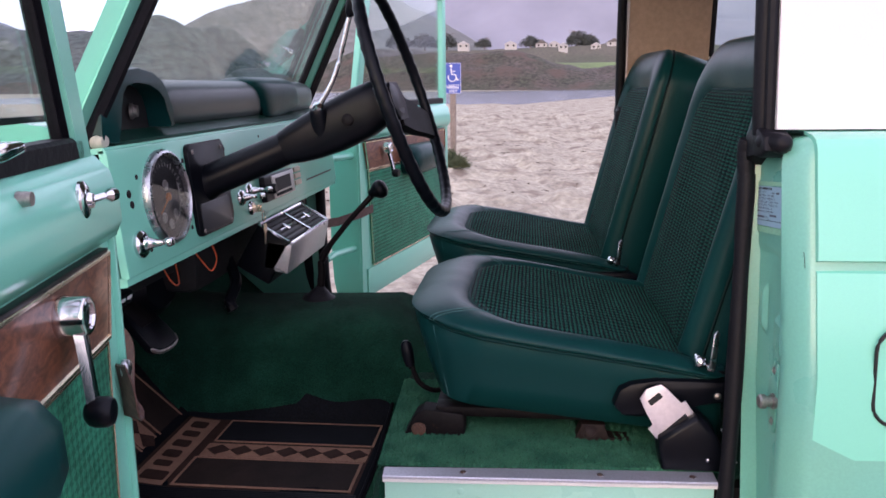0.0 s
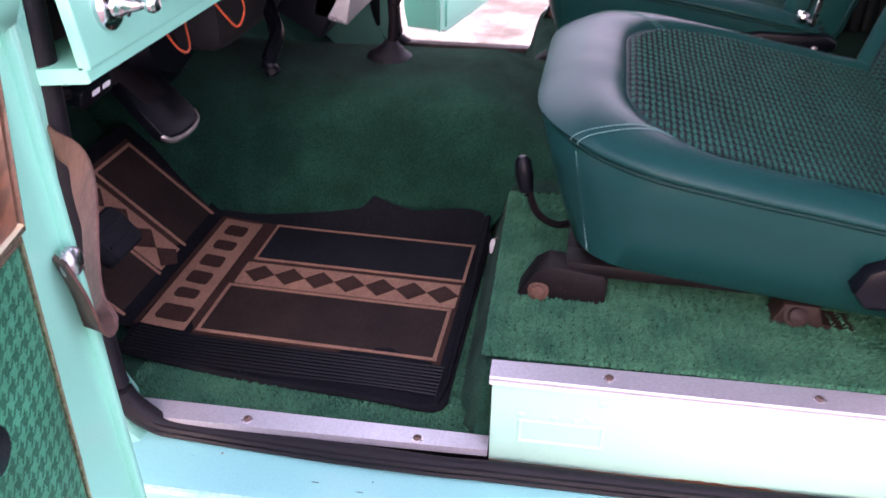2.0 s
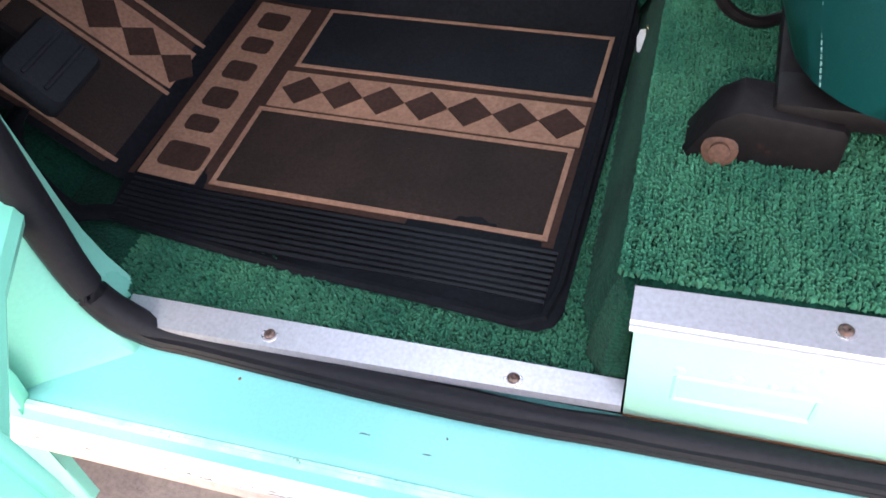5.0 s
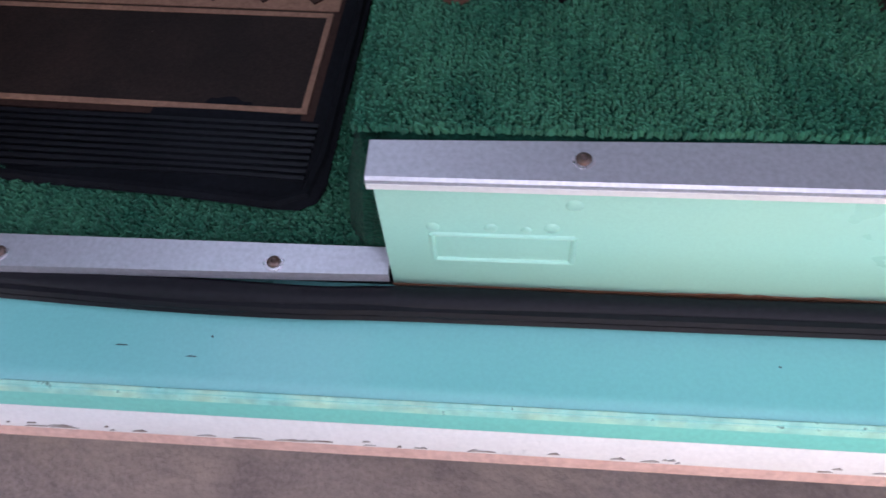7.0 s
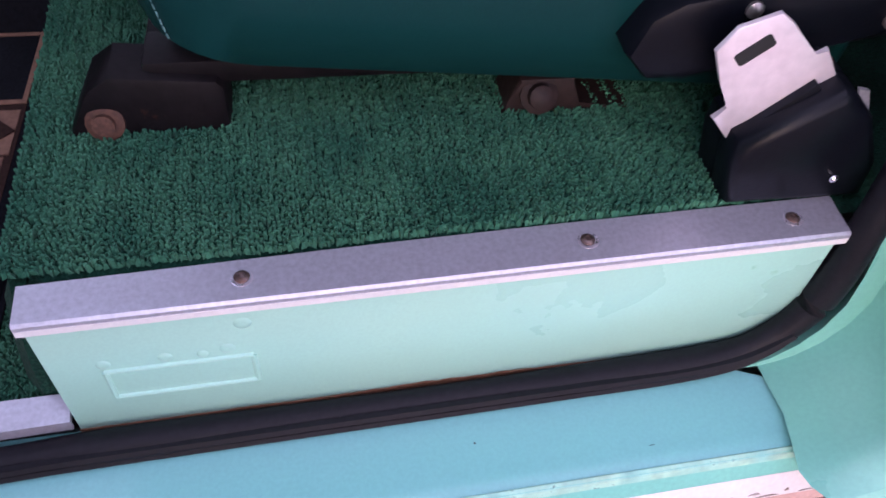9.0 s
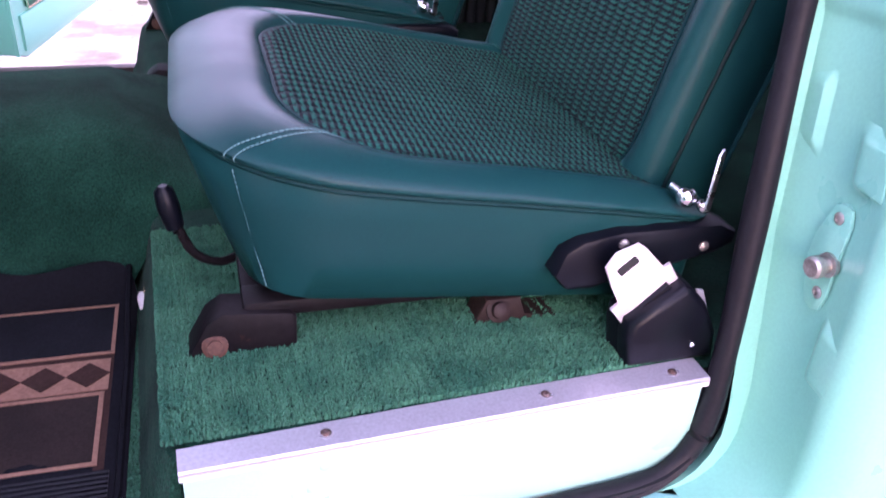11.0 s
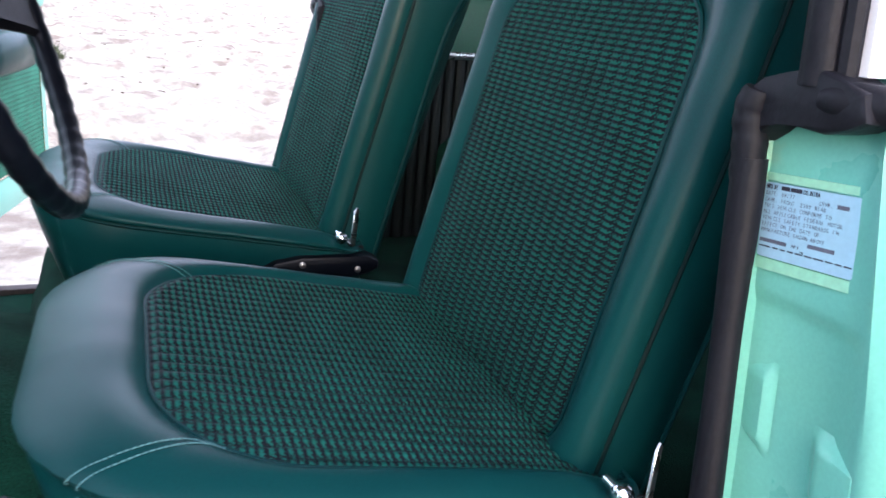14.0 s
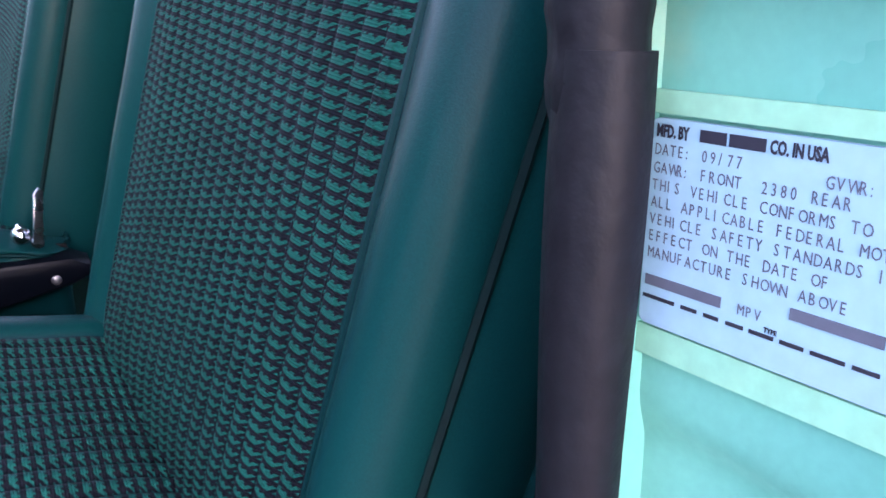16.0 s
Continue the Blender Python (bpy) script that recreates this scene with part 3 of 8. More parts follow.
def jamb_ring(z):
    r, zc = 0.070, 0.705
    dx = 0 if z >= zc else -(r - math.sqrt(max(0.0, r * r - (zc - z) ** 2)))
    dy = lean(z) + (0.010 * (0.95 - z) / 0.3 * -1 if z < 0.95 else 0.0)
    din = 0.13 * min(0.0, z - 0.95)
    # the face steps back below the sticker, between the seal and the outer ridge
    back = 0.0065 * smooth_step((1.088 - z) / 0.016) * smooth_step((z - 0.70) / 0.05)
    return [(x + dx * (1 if i < 10 else 0.4) + back * (0.5 if i == 3 else 1.0 if i in (4, 5) else 0.0), y + dy + din * max(0.0, 1 - i / 5) + belt_lean(z) * min(1.0, max(0.0, (i - 4) / 4)), z) for i, (x, y) in enumerate(JAMB)] + [(0.60, 1.0905 + dy + belt_lean(z), z), (0.60, 1.236 + dy, z), (0.43 + dx, 1.2440 + dy + din, z)]


bm = bmesh.new()
zs = [0.634, 0.636, 0.64, 0.65, 0.665, 0.685, 0.71, 0.735, 0.80, 0.86, 0.92, 0.95, 1.02, 1.066, 1.072, 1.075, 1.078, 1.081, 1.084, 1.088, 1.094, 1.15, 1.195]
rings = [jamb_ring(z) for z in zs]
for z, pull in ((1.210, 0.0015), (1.221, 0.006), (1.228, 0.014), (1.232, 0.026)):
    rings.append([(x + pull * (1 if i < 12 else 0), y + pull * 0.6 * (1 if i in (8, 9, 10, 11, 12) else 0), z) for i, (x, y, _) in enumerate(jamb_ring(1.21))])
loft(bm, rings)
# pressed swages and dimples on the jamb's face
for (y, z, w, h, d) in ((1.154, 0.981, 0.054, 0.056, 0.0150), (1.231, 1.002, 0.032, 0.072, 0.0070), (1.138, 0.813, 0.046, 0.076, 0.0165)):
    n1, n2 = 14, 16
    grid = []
    for i in range(n1 + 1):
        row = []
        for j in range(n2 + 1):
            p, q = 2 * i / n1 - 1, 2 * j / n2 - 1
            rise = d * smooth_step((1 - abs(p)) * 2.2) * smooth_step((1 - abs(q)) * 2.4) * (0.75 - 0.25 * p)
            zz = z + q * h / 2
            row.append((0.4352 - 0.035 * (y + p * w / 2 - 1.13) - rise, y + p * w / 2 + lean(zz), zz + 0.15 * p * h * 0.2))
        grid.append(row)
    b2 = bmesh.new()
    loft(b2, grid, closed=False)
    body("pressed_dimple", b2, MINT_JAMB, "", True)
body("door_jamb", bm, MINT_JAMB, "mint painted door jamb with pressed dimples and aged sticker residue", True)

bm = bmesh.new()
quarter = [(0.4495, 1.0905), (0.50, 1.0895), (1.20, 1.0895), (1.90, 1.0895), (1.90, 1.13), (0.4495, 1.13)]
rings = []
for z, out in ((0.60, 0.0), (0.80, -0.002), (0.95, -0.003), (1.066, -0.004), (1.074, -0.004), (1.0775, 0.0035), (1.085, 0.0035), (1.089, -0.008), (1.106, -0.0095), (1.18, -0.0085), (1.218, -0.0065), (1.2285, 0.0), (1.2335, 0.012), (1.2355, 0.030), (1.2365, 0.10)):
    rings.append([(x, y + lean(z) + belt_lean(z) + (out if y < 1.1 else (max(0, out - 0.04))), z) for x, y in quarter])
loft(bm, rings)
body("quarter_panel", bm, MINT, "glossy mint rear side panel with a body crease", True, 30)
# fuel flap gap
bm = bmesh.new()
loop = [(0.515 + u, 1.0868 + lean(v), v) for u, v in rounded(0.0, 0.13, 0.895, 1.013, 0.028, 6)]
tube(bm, loop, 0.0024, 6, closed=True)
body("fuel_flap_gap", bm, DARK, "dark rounded gap round the fuel flap")

# hardtop: side panels with a window each, roof, rear
TOP = 1.76


def top_y(z):
    return 1.196 + 0.10 * (z - 1.24)


def wall_round(bm, outer, inner, place, t):
    """A wall with one opening: outer and inner are (a0, a1, z0, z1); place(a, z, depth) gives the point."""
    rim = []
    for depth in (0.0, t):
        for a0, a1, z0, z1 in (outer, inner):
            rim.append([bm.verts.new(place(a, z, depth)) for a, z in ((a0, z0), (a1, z0), (a1, z1), (a0, z1))])
    for i in range(4):
        j = (i + 1) % 4
        for p, q in ((rim[0], rim[1]), (rim[1], rim[3]), (rim[3], rim[2]), (rim[2], rim[0])):
            bm.faces.new((p[i], p[j], q[j], q[i]))


for far in (0, 1):
    bm = bmesh.new()
    wall_round(bm, (0.418, 1.90, 1.238, TOP), (0.64, 1.75, 1.314, 1.66), lambda x, z, d: (x, top_y(z) + d, z), 0.03)
    part("hardtop_side", mirrored(bm) if far else bm, WHITE, car, "white painted hardtop side", 30)
    bm = bmesh.new()
    wall_round(bm, (0.421, 1.89, 1.268, TOP - 0.01), (0.632, 1.758, 1.304, 1.668), lambda x, z, d: (x, top_y(z) + 0.033 + d, z), 0.012)
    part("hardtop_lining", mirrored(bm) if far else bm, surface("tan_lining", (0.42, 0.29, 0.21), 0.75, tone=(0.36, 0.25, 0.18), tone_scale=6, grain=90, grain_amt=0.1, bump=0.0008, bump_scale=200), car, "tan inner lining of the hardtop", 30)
    bm = bmesh.new()
    b2 = [(0.645, 1.305), (1.745, 1.305), (1.745, 1.655), (0.645, 1.655)]
    vs = [bm.verts.new((x, top_y(z) + 0.012, z)) for x, z in b2] + [bm.verts.new((x, top_y(z) + 0.017, z)) for x, z in b2]
    for q in ((0, 1, 2, 3), (7, 6, 5, 4), (0, 4, 5, 1), (1, 5, 6, 2), (2, 6, 7, 3), (3, 7, 4, 0)):
        bm.faces.new([vs[i] for i in q])
    pane = part("quarter_window", mirrored(bm) if far else bm, GLASS, car, "clear fixed side window", 0)
    pane.visible_shadow = False
    bm = bmesh.new()
    tube(bm, [(x, top_y(z) + 0.02, z) for x, z in rounded(0.640, 1.75, 1.316, 1.66, 0.05, 5)], 0.012, 8, closed=True)
    part("window_gasket", mirrored(bm) if far else bm, RUBBER, car)
bm = bmesh.new()
box(bm, -0.26, 1.92, top_y(TOP) + 0.002, 2 * MID - top_y(TOP) - 0.002, TOP - 0.005, TOP + 0.045, 0.02)
body("hardtop_roof", bm, WHITE, "white hardtop roof")
# unseen headliner, its tan kept dark so less light bounces onto the cushions
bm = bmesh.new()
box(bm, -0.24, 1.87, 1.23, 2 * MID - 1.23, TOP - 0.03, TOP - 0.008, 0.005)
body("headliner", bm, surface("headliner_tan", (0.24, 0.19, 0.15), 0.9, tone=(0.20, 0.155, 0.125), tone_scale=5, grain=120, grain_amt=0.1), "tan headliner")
bm = bmesh.new()
box(bm, 1.905, 1.94, 1.12, 2 * MID - 1.12, 0.60, 1.245, 0.01)
body("tailgate", bm, MINT)
bm = bmesh.new()
wall_round(bm, (1.16, 2 * MID - 1.16, 1.247, TOP - 0.006), (1.36, 2 * MID - 1.36, 1.34, 1.66), lambda y, z, d: (1.905 + d, y, z), 0.03)
body("rear_frame", bm, WHITE)
# inner wheel boxes and inner side trim behind the seats: green panel, bright strip, dark ribbed lower trim
bm = bmesh.new()
run_x(bm, [(1.236, 1.150), (1.262, 1.150), (1.262, 1.250), (1.258, 1.262), (1.248, 1.2665), (1.236, 1.2665)], 0.50, 1.88)
body("side_trim_panel", bm, surface("inner_panel_green", (0.022, 0.120, 0.080), 0.45, tone=(0.018, 0.10, 0.068), tone_scale=5, grain=200, grain_amt=0.08), "dark green painted inner side panel", True)
bm = bmesh.new()
run_x(bm, [(1.250, 1.138), (1.264, 1.138), (1.266, 1.141), (1.266, 1.150), (1.264, 1.153), (1.250, 1.153)], 0.50, 1.88)
body("side_trim_strip", bm, DULL_CHROME, "bright strip along the side trim", True)
bm = bmesh.new()
for k in range(58):
    x = 0.50 + 0.0235 * k
    run = [(1.246, x), (1.257, x + 0.002), (1.2615, x + 0.008), (1.2615, x + 0.0145), (1.257, x + 0.0205), (1.246, x + 0.0225)]
    loft(bm, [[(px, py, z) for py, px in run] for z in (0.76, 1.138)])
body("ribbed_trim", bm, surface("dark_ribbed_trim", (0.008, 0.012, 0.013), 0.6, grain=300, grain_amt=0.15), "dark ribbed lower side trim", True)
bm = bmesh.new()
box(bm, 0.66, 1.86, 1.22, 1.42, 0.747, 0.98, 0.04, 3)
body("wheel_box", bm, surface("inner_green", (0.03, 0.17, 0.11), 0.5, grain=200, grain_amt=0.1), "dark green inner wheel box", True)
bm = bmesh.new()
box(bm, 0.60, 1.88, 1.175, 1.2, 0.75, 1.225, 0.006)
body("side_trim", bm, VINYL_BACK, "", True)

# windshield frame, glass, cowl, bonnet and wings
RAKE = 0.50


def shield(y, z, off=0.0):
    return (-0.490 + RAKE * (z - 1.226) + off, y, z)


for far in (0, 1):
    bm = bmesh.new()
    rings = []
    for z in (1.20, 1.30, 1.5, TOP):
        y = 1.160 + 0.12 * (z - 1.226)
        rings.append([shield(y + dy, z, dx) for dx, dy in ((-0.012, 0.006), (-0.006, 0.0), (-0.002, 0.035), (-0.010, 0.056), (-0.028, 0.060), (-0.040, 0.050), (-0.041, 0.01), (-0.034, -0.006))])
    loft(bm, rings)
    part("windshield_post", mirrored(bm) if far else bm, MINT, car, "mint windshield post", 30)
    bm = bmesh.new()
    tube(bm, [shield(1.197 + 0.12 * (z - 1.226), z, 0.000) for z in (1.19, 1.3, 1.5, TOP)], 0.0125, 8)
    part("post_seal", mirrored(bm) if far else bm, RUBBER, car, "black rubber seal on the windshield post")
    bm = bmesh.new()
    tube(bm, [shield(1.238 + 0.12 * (z - 1.226), z, -0.03) for z in (1.24, 1.3, 1.5, TOP - 0.02)], 0.010, 8)
    part("glass_gasket", mirrored(bm) if far else bm, RUBBER, car)
bm = bmesh.new()
ring = [shield(1.21, 1.246, -0.040), shield(2 * MID - 1.21, 1.246, -0.040), shield(2 * MID - 1.27, TOP - 0.04, -0.040), shield(1.27, TOP - 0.04, -0.040)]
a = [bm.verts.new(p) for p in ring]
b = [bm.verts.new(Vector(p) + Vector((-0.006, 0, 0.003))) for p in ring]
bm.faces.new(a)
bm.faces.new(b[::-1])
for i in range(4):
    bm.faces.new((a[i], a[(i + 1) % 4], b[(i + 1) % 4], b[i]))
ws = part("windshield_glass", bm, GLASS, car, "clear flat windshield", 0)
ws.visible_shadow = False
bm = bmesh.new()
prism(bm, [(-0.30, TOP - 0.05), (-0.225, TOP - 0.05), (-0.215, TOP - 0.006), (-0.29, TOP - 0.006)], axes((1, 0, 0), (0, 0, 1), (0, -1, 0), (0, 2 * MID - 1.25, 0)), 0, 2 * (MID - 1.25))
body("windshield_header", bm, MINT)
bm = bmesh.new()
prism(bm, [(-0.50, 1.215), (-0.495, 1.243), (-0.56, 1.252), (-0.90, 1.222), (-0.95, 1.21), (-0.95, 1.19), (-0.6, 1.19)], axes((1, 0, 0), (0, 0, 1), (0, -1, 0), (0, 2 * MID - 1.165, 0)), 0, 2 * (MID - 1.165))
body("cowl", bm, MINT)
bm = bmesh.new()
prism(bm, [(-0.955, 1.19), (-0.955, 1.206), (-1.9, 1.15), (-1.95, 1.12), (-1.95, 0.75), (-0.955, 0.75)], axes((1, 0, 0), (0, 0, 1), (0, -1, 0), (0, 2 * MID - 1.1, 0)), 0, 2 * (MID - 1.1), 0.0)
body("bonnet", bm, MINT)
# front wings beside the engine bay, reaching below the sills
bm = bmesh.new()
prism(bm, [(-1.0, 0.42), (-0.60, 0.40), (-0.572, 0.42), (-0.560, 0.50), (-0.552, 0.58), (-0.53, 0.625), (-0.522, 0.66), (-0.518, 1.20), (-0.53, 1.222), (-1.0, 1.21)], axes((1, 0, 0), (0, 0, 1), (0, -1, 0), (0, 1.10, 0)), 0.0, 0.012, 0.004)
body("front_wing", bm, MINT, "mint front wing behind the front wheel", True)

# weatherstrip: hinge post, sill, B pillar, then out and up the hardtop's edge
SEAL = spline([(-0.508, 1.229, 1.21), (-0.498, 1.204, 1.05), (-0.493, 1.181, 0.86), (-0.488, 1.170, 0.76), (-0.477, 1.163, 0.69), (-0.448, 1.164, 0.652), (-0.40, 1.168, 0.6415), (-0.25, 1.1675, 0.641),
               (-0.15, 1.170, 0.641), (-0.09, 1.1745, 0.640), (0.0, 1.1795, 0.639), (0.2, 1.1885, 0.640), (0.31, 1.1935, 0.642), (0.354, 1.1965, 0.657), (0.380, 1.201, 0.695), (0.388, 1.209, 0.78), (0.393, 1.224, 0.88), (0.397, 1.240, 1.0),
               (0.400, 1.253, 1.10), (0.402, 1.261, 1.176)], 8)
for far in (0, 1):
    bm = bmesh.new()
    tube(bm, SEAL, [0.0100 + 0.0035 * smooth_step((44 - i) / 8) + 0.0008 * math.sin(i * 0.35) + 0.0014 * smooth_step((i - 108) / 8) for i in range(len(SEAL))], 12)
    for off in (-0.004, 0.004):
        tube(bm, [p + Vector((off * 0.6, -0.0085, off)) for p in SEAL[:108]], 0.0035, 6)
    part("weatherstrip", mirrored(bm) if far else bm, RUBBER, car, "aged black rubber door weatherstrip")
    bm = bmesh.new()
    tube(bm, spline([(0.402, 1.2612, 1.158), (0.401, 1.264, 1.185), (0.400, 1.267, 1.206), (0.401, 1.264, 1.222)], 5), [0.0105] + [0.0118 + 0.0005 * math.sin(k * 1.9) for k in range(14)] + [0.010], 10)
    bridge = [(1.279, 1.200), (1.272, 1.222), (1.262, 1.230), (1.240, 1.2355), (1.222, 1.2405), (1.206, 1.2395), (1.192, 1.2340), (1.178, 1.2305), (1.172, 1.214), (1.186, 1.207), (1.204, 1.2025), (1.228, 1.2040), (1.243, 1.2065), (1.252, 1.196), (1.262, 1.188)]
    prism(bm, bridge, axes((0, 1, 0), (0, 0, 1), (1, 0, 0), (0.4, 0, 0)), 0.004, 0.030)
    prism(bm, bridge, axes((0, 1, 0), (0, 0, 1), (-1, 0, 0), (0.4045, 0, 0)), 0.0, 0.0065, 0.004)
    tube(bm, spline([(0.404, 1.212, 1.223), (0.408, 1.196, 1.2235), (0.414, 1.180, 1.223), (0.419, 1.168, 1.222), (0.422, 1.160, 1.221)], 4), [0.008, 0.010, 0.0115, 0.0122, 0.0125] + [0.0125] * 8 + [0.0115, 0.0095, 0.006, 0.003], 10)
    part("corner_moulding", mirrored(bm) if far else bm, RUBBER, car, "lumpy black rubber corner moulding at the belt line")
    bm = bmesh.new()
    tube(bm, [(0.408, 1.222, 1.230), (0.406, 1.224, 1.27), (0.404, 1.232, 1.40), (0.402, 1.268, TOP)], [0.013, 0.0125, 0.0125, 0.0125], 10)
    tube(bm, [(0.412, 1.207, 1.232), (0.411, 1.209, 1.27), (0.410, 1.219, 1.40), (0.408, 1.257, TOP)], [0.007, 0.007, 0.007, 0.007], 8)
    part("hardtop_seal", mirrored(bm) if far else bm, RUBBER, car, "black rubber seal on the hardtop's front edge")

# wheels, out of sight under the body
for x in (-1.25, 1.1):
    for far in (0, 1):
        bm = bmesh.new()
        lathe(bm, [(0.19, -0.10), (0.30, -0.11), (0.355, -0.09), (0.365, 0.0), (0.355, 0.09), (0.30, 0.11), (0.19, 0.10)], frame_on((0, 1, 0), (x, 1.24, 0.365)), 32)
        wheel = part("wheel", mirrored(bm) if far else bm, RUBBER, car, "black off-road tyre")
        bm = bmesh.new()
        lathe(bm, [(0.0, -0.06), (0.08, -0.07), (0.185, -0.03), (0.192, -0.09), (0.192, 0.09), (0.0, 0.09)], frame_on((0, 1, 0), (x, 1.24, 0.365)), 24)
        part("rim", mirrored(bm) if far else bm, WHITE, wheel, "white steel rim")

# striker on the jamb
bm = bmesh.new()
pts = [(0.0, 0.052), (0.009, 0.048), (0.013, 0.036), (0.020, 0.014), (0.021, -0.006), (0.014, -0.034), (0.008, -0.045), (0.0, -0.048), (-0.008, -0.044), (-0.011, -0.030), (-0.010, 0.0), (-0.012, 0.036), (-0.008, 0.049)]
prism(bm, [(-a, b) for a, b in pts], axes((0, -1, 0), (0, 0, 1), (-1, 0, 0), (0.4340, 1.176, 0.892)), 0, 0.003, 0.001)
striker = part("striker_plate", bm, MINT_JAMB, car, "mint striker plate with a steel latch pin")
bm = bmesh.new()
lathe(bm, [(0.0105, 0), (0.0105, 0.004), (0.0070, 0.005), (0.0070, 0.012), (0.0095, 0.013), (0.0095, 0.019), (0.0075, 0.021), (0.004, 0.021), (0, 0.0195)], frame_on((-1, -0.1, 0), (0.4325, 1.173, 0.890)), 20)
part("latch_pin", bm, STEEL, striker, "worn steel latch pin")
for z in (0.930, 0.862):
    screw(0.4310, 1.178 - (0.93 - z) * 0.05, z, 0.0055, STEEL, striker, (-1, 0, 0))
# hairline crack in the paint where the crease meets the jamb
bm = bmesh.new()
tube(bm, spline([(0.4372, 1.1325, 1.097), (0.4376, 1.1300, 1.090), (0.4378, 1.1310, 1.084), (0.4380, 1.1285, 1.079)], 4), 0.0006, 6)
tube(bm, spline([(0.4378, 1.1300, 1.096), (0.4384, 1.1275, 1.091), (0.4386, 1.1262, 1.083), (0.4388, 1.1240, 1.078)], 4), 0.0005, 6)
tagged(part("paint_crack", bm, surface("dark_crack", (0.04, 0.075, 0.065), 0.7), car, "dark hairline crack in the jamb paint"), kind="stuff")
# red and white tape mark low on the jamb
bm = bmesh.new()
box(bm, 0.440, 0.447, 1.0885, 1.0900, 0.722, 0.734)
body("tape_mark", bm, surface("red_tape", (0.6, 0.08, 0.05), 0.5), "small red tape mark")

# ---- seats ----


def settle(ob, base):
    """Puts the thing's origin at base and its parts, built in place, with it."""
    m = Matrix.Translation(base)
    ob.matrix_basis = m
    for o in ob.children_recursive:
        o.data.transform(m.inverted())
    return ob


def seat_outline(x0, x1, w, rf, rr, inset, n=9):
    """Plan of a cushion, rounder at the front (x0)."""
    x0, x1, w = x0 + inset, x1 - inset * 0.5, w - inset
    rf, rr = max(rf - inset * 0.4, 0.02), max(rr - inset * 0.5, 0.012)
    out = []
    for cx, cy, a0, r in ((x1 - rr, w - rr, 0, rr), (x0 + rf, w - rf, 90, rf), (x0 + rf, -w + rf, 180, rf), (x1 - rr, -w + rr, 270, rr)):
        for k in range(n + 1):
            a = radians(a0 + 90 * k / n)
            out.append((cx + r * math.cos(a), cy + r * math.sin(a)))
    dense = []
    for i, p in enumerate(out):
        q = out[(i + 1) % len(out)]
        dense.append(p)
        k = 22 if i in (n, 2 * n + 1, 3 * n + 2, 4 * n + 3) else 1
        dense += [(p[0] + (q[0] - p[0]) * t / k, p[1] + (q[1] - p[1]) * t / k) for t in range(1, k)]
    return dense


def uv_from(ob, fn):
    uv = ob.data.uv_layers.new(name="UVMap")
    co = [fn(v.co) for v in ob.data.vertices]
    for lp in ob.data.loops:
        uv.data[lp.index].uv = co[lp.vertex_index]


SEAT_Y = 1.530
RF = 0.145
CRADLE = radians(14.0)
UP = Vector((math.sin(CRADLE), 0, math.cos(CRADLE)))
BACK = Vector((math.cos(CRADLE), 0, -math.sin(CRADLE)))


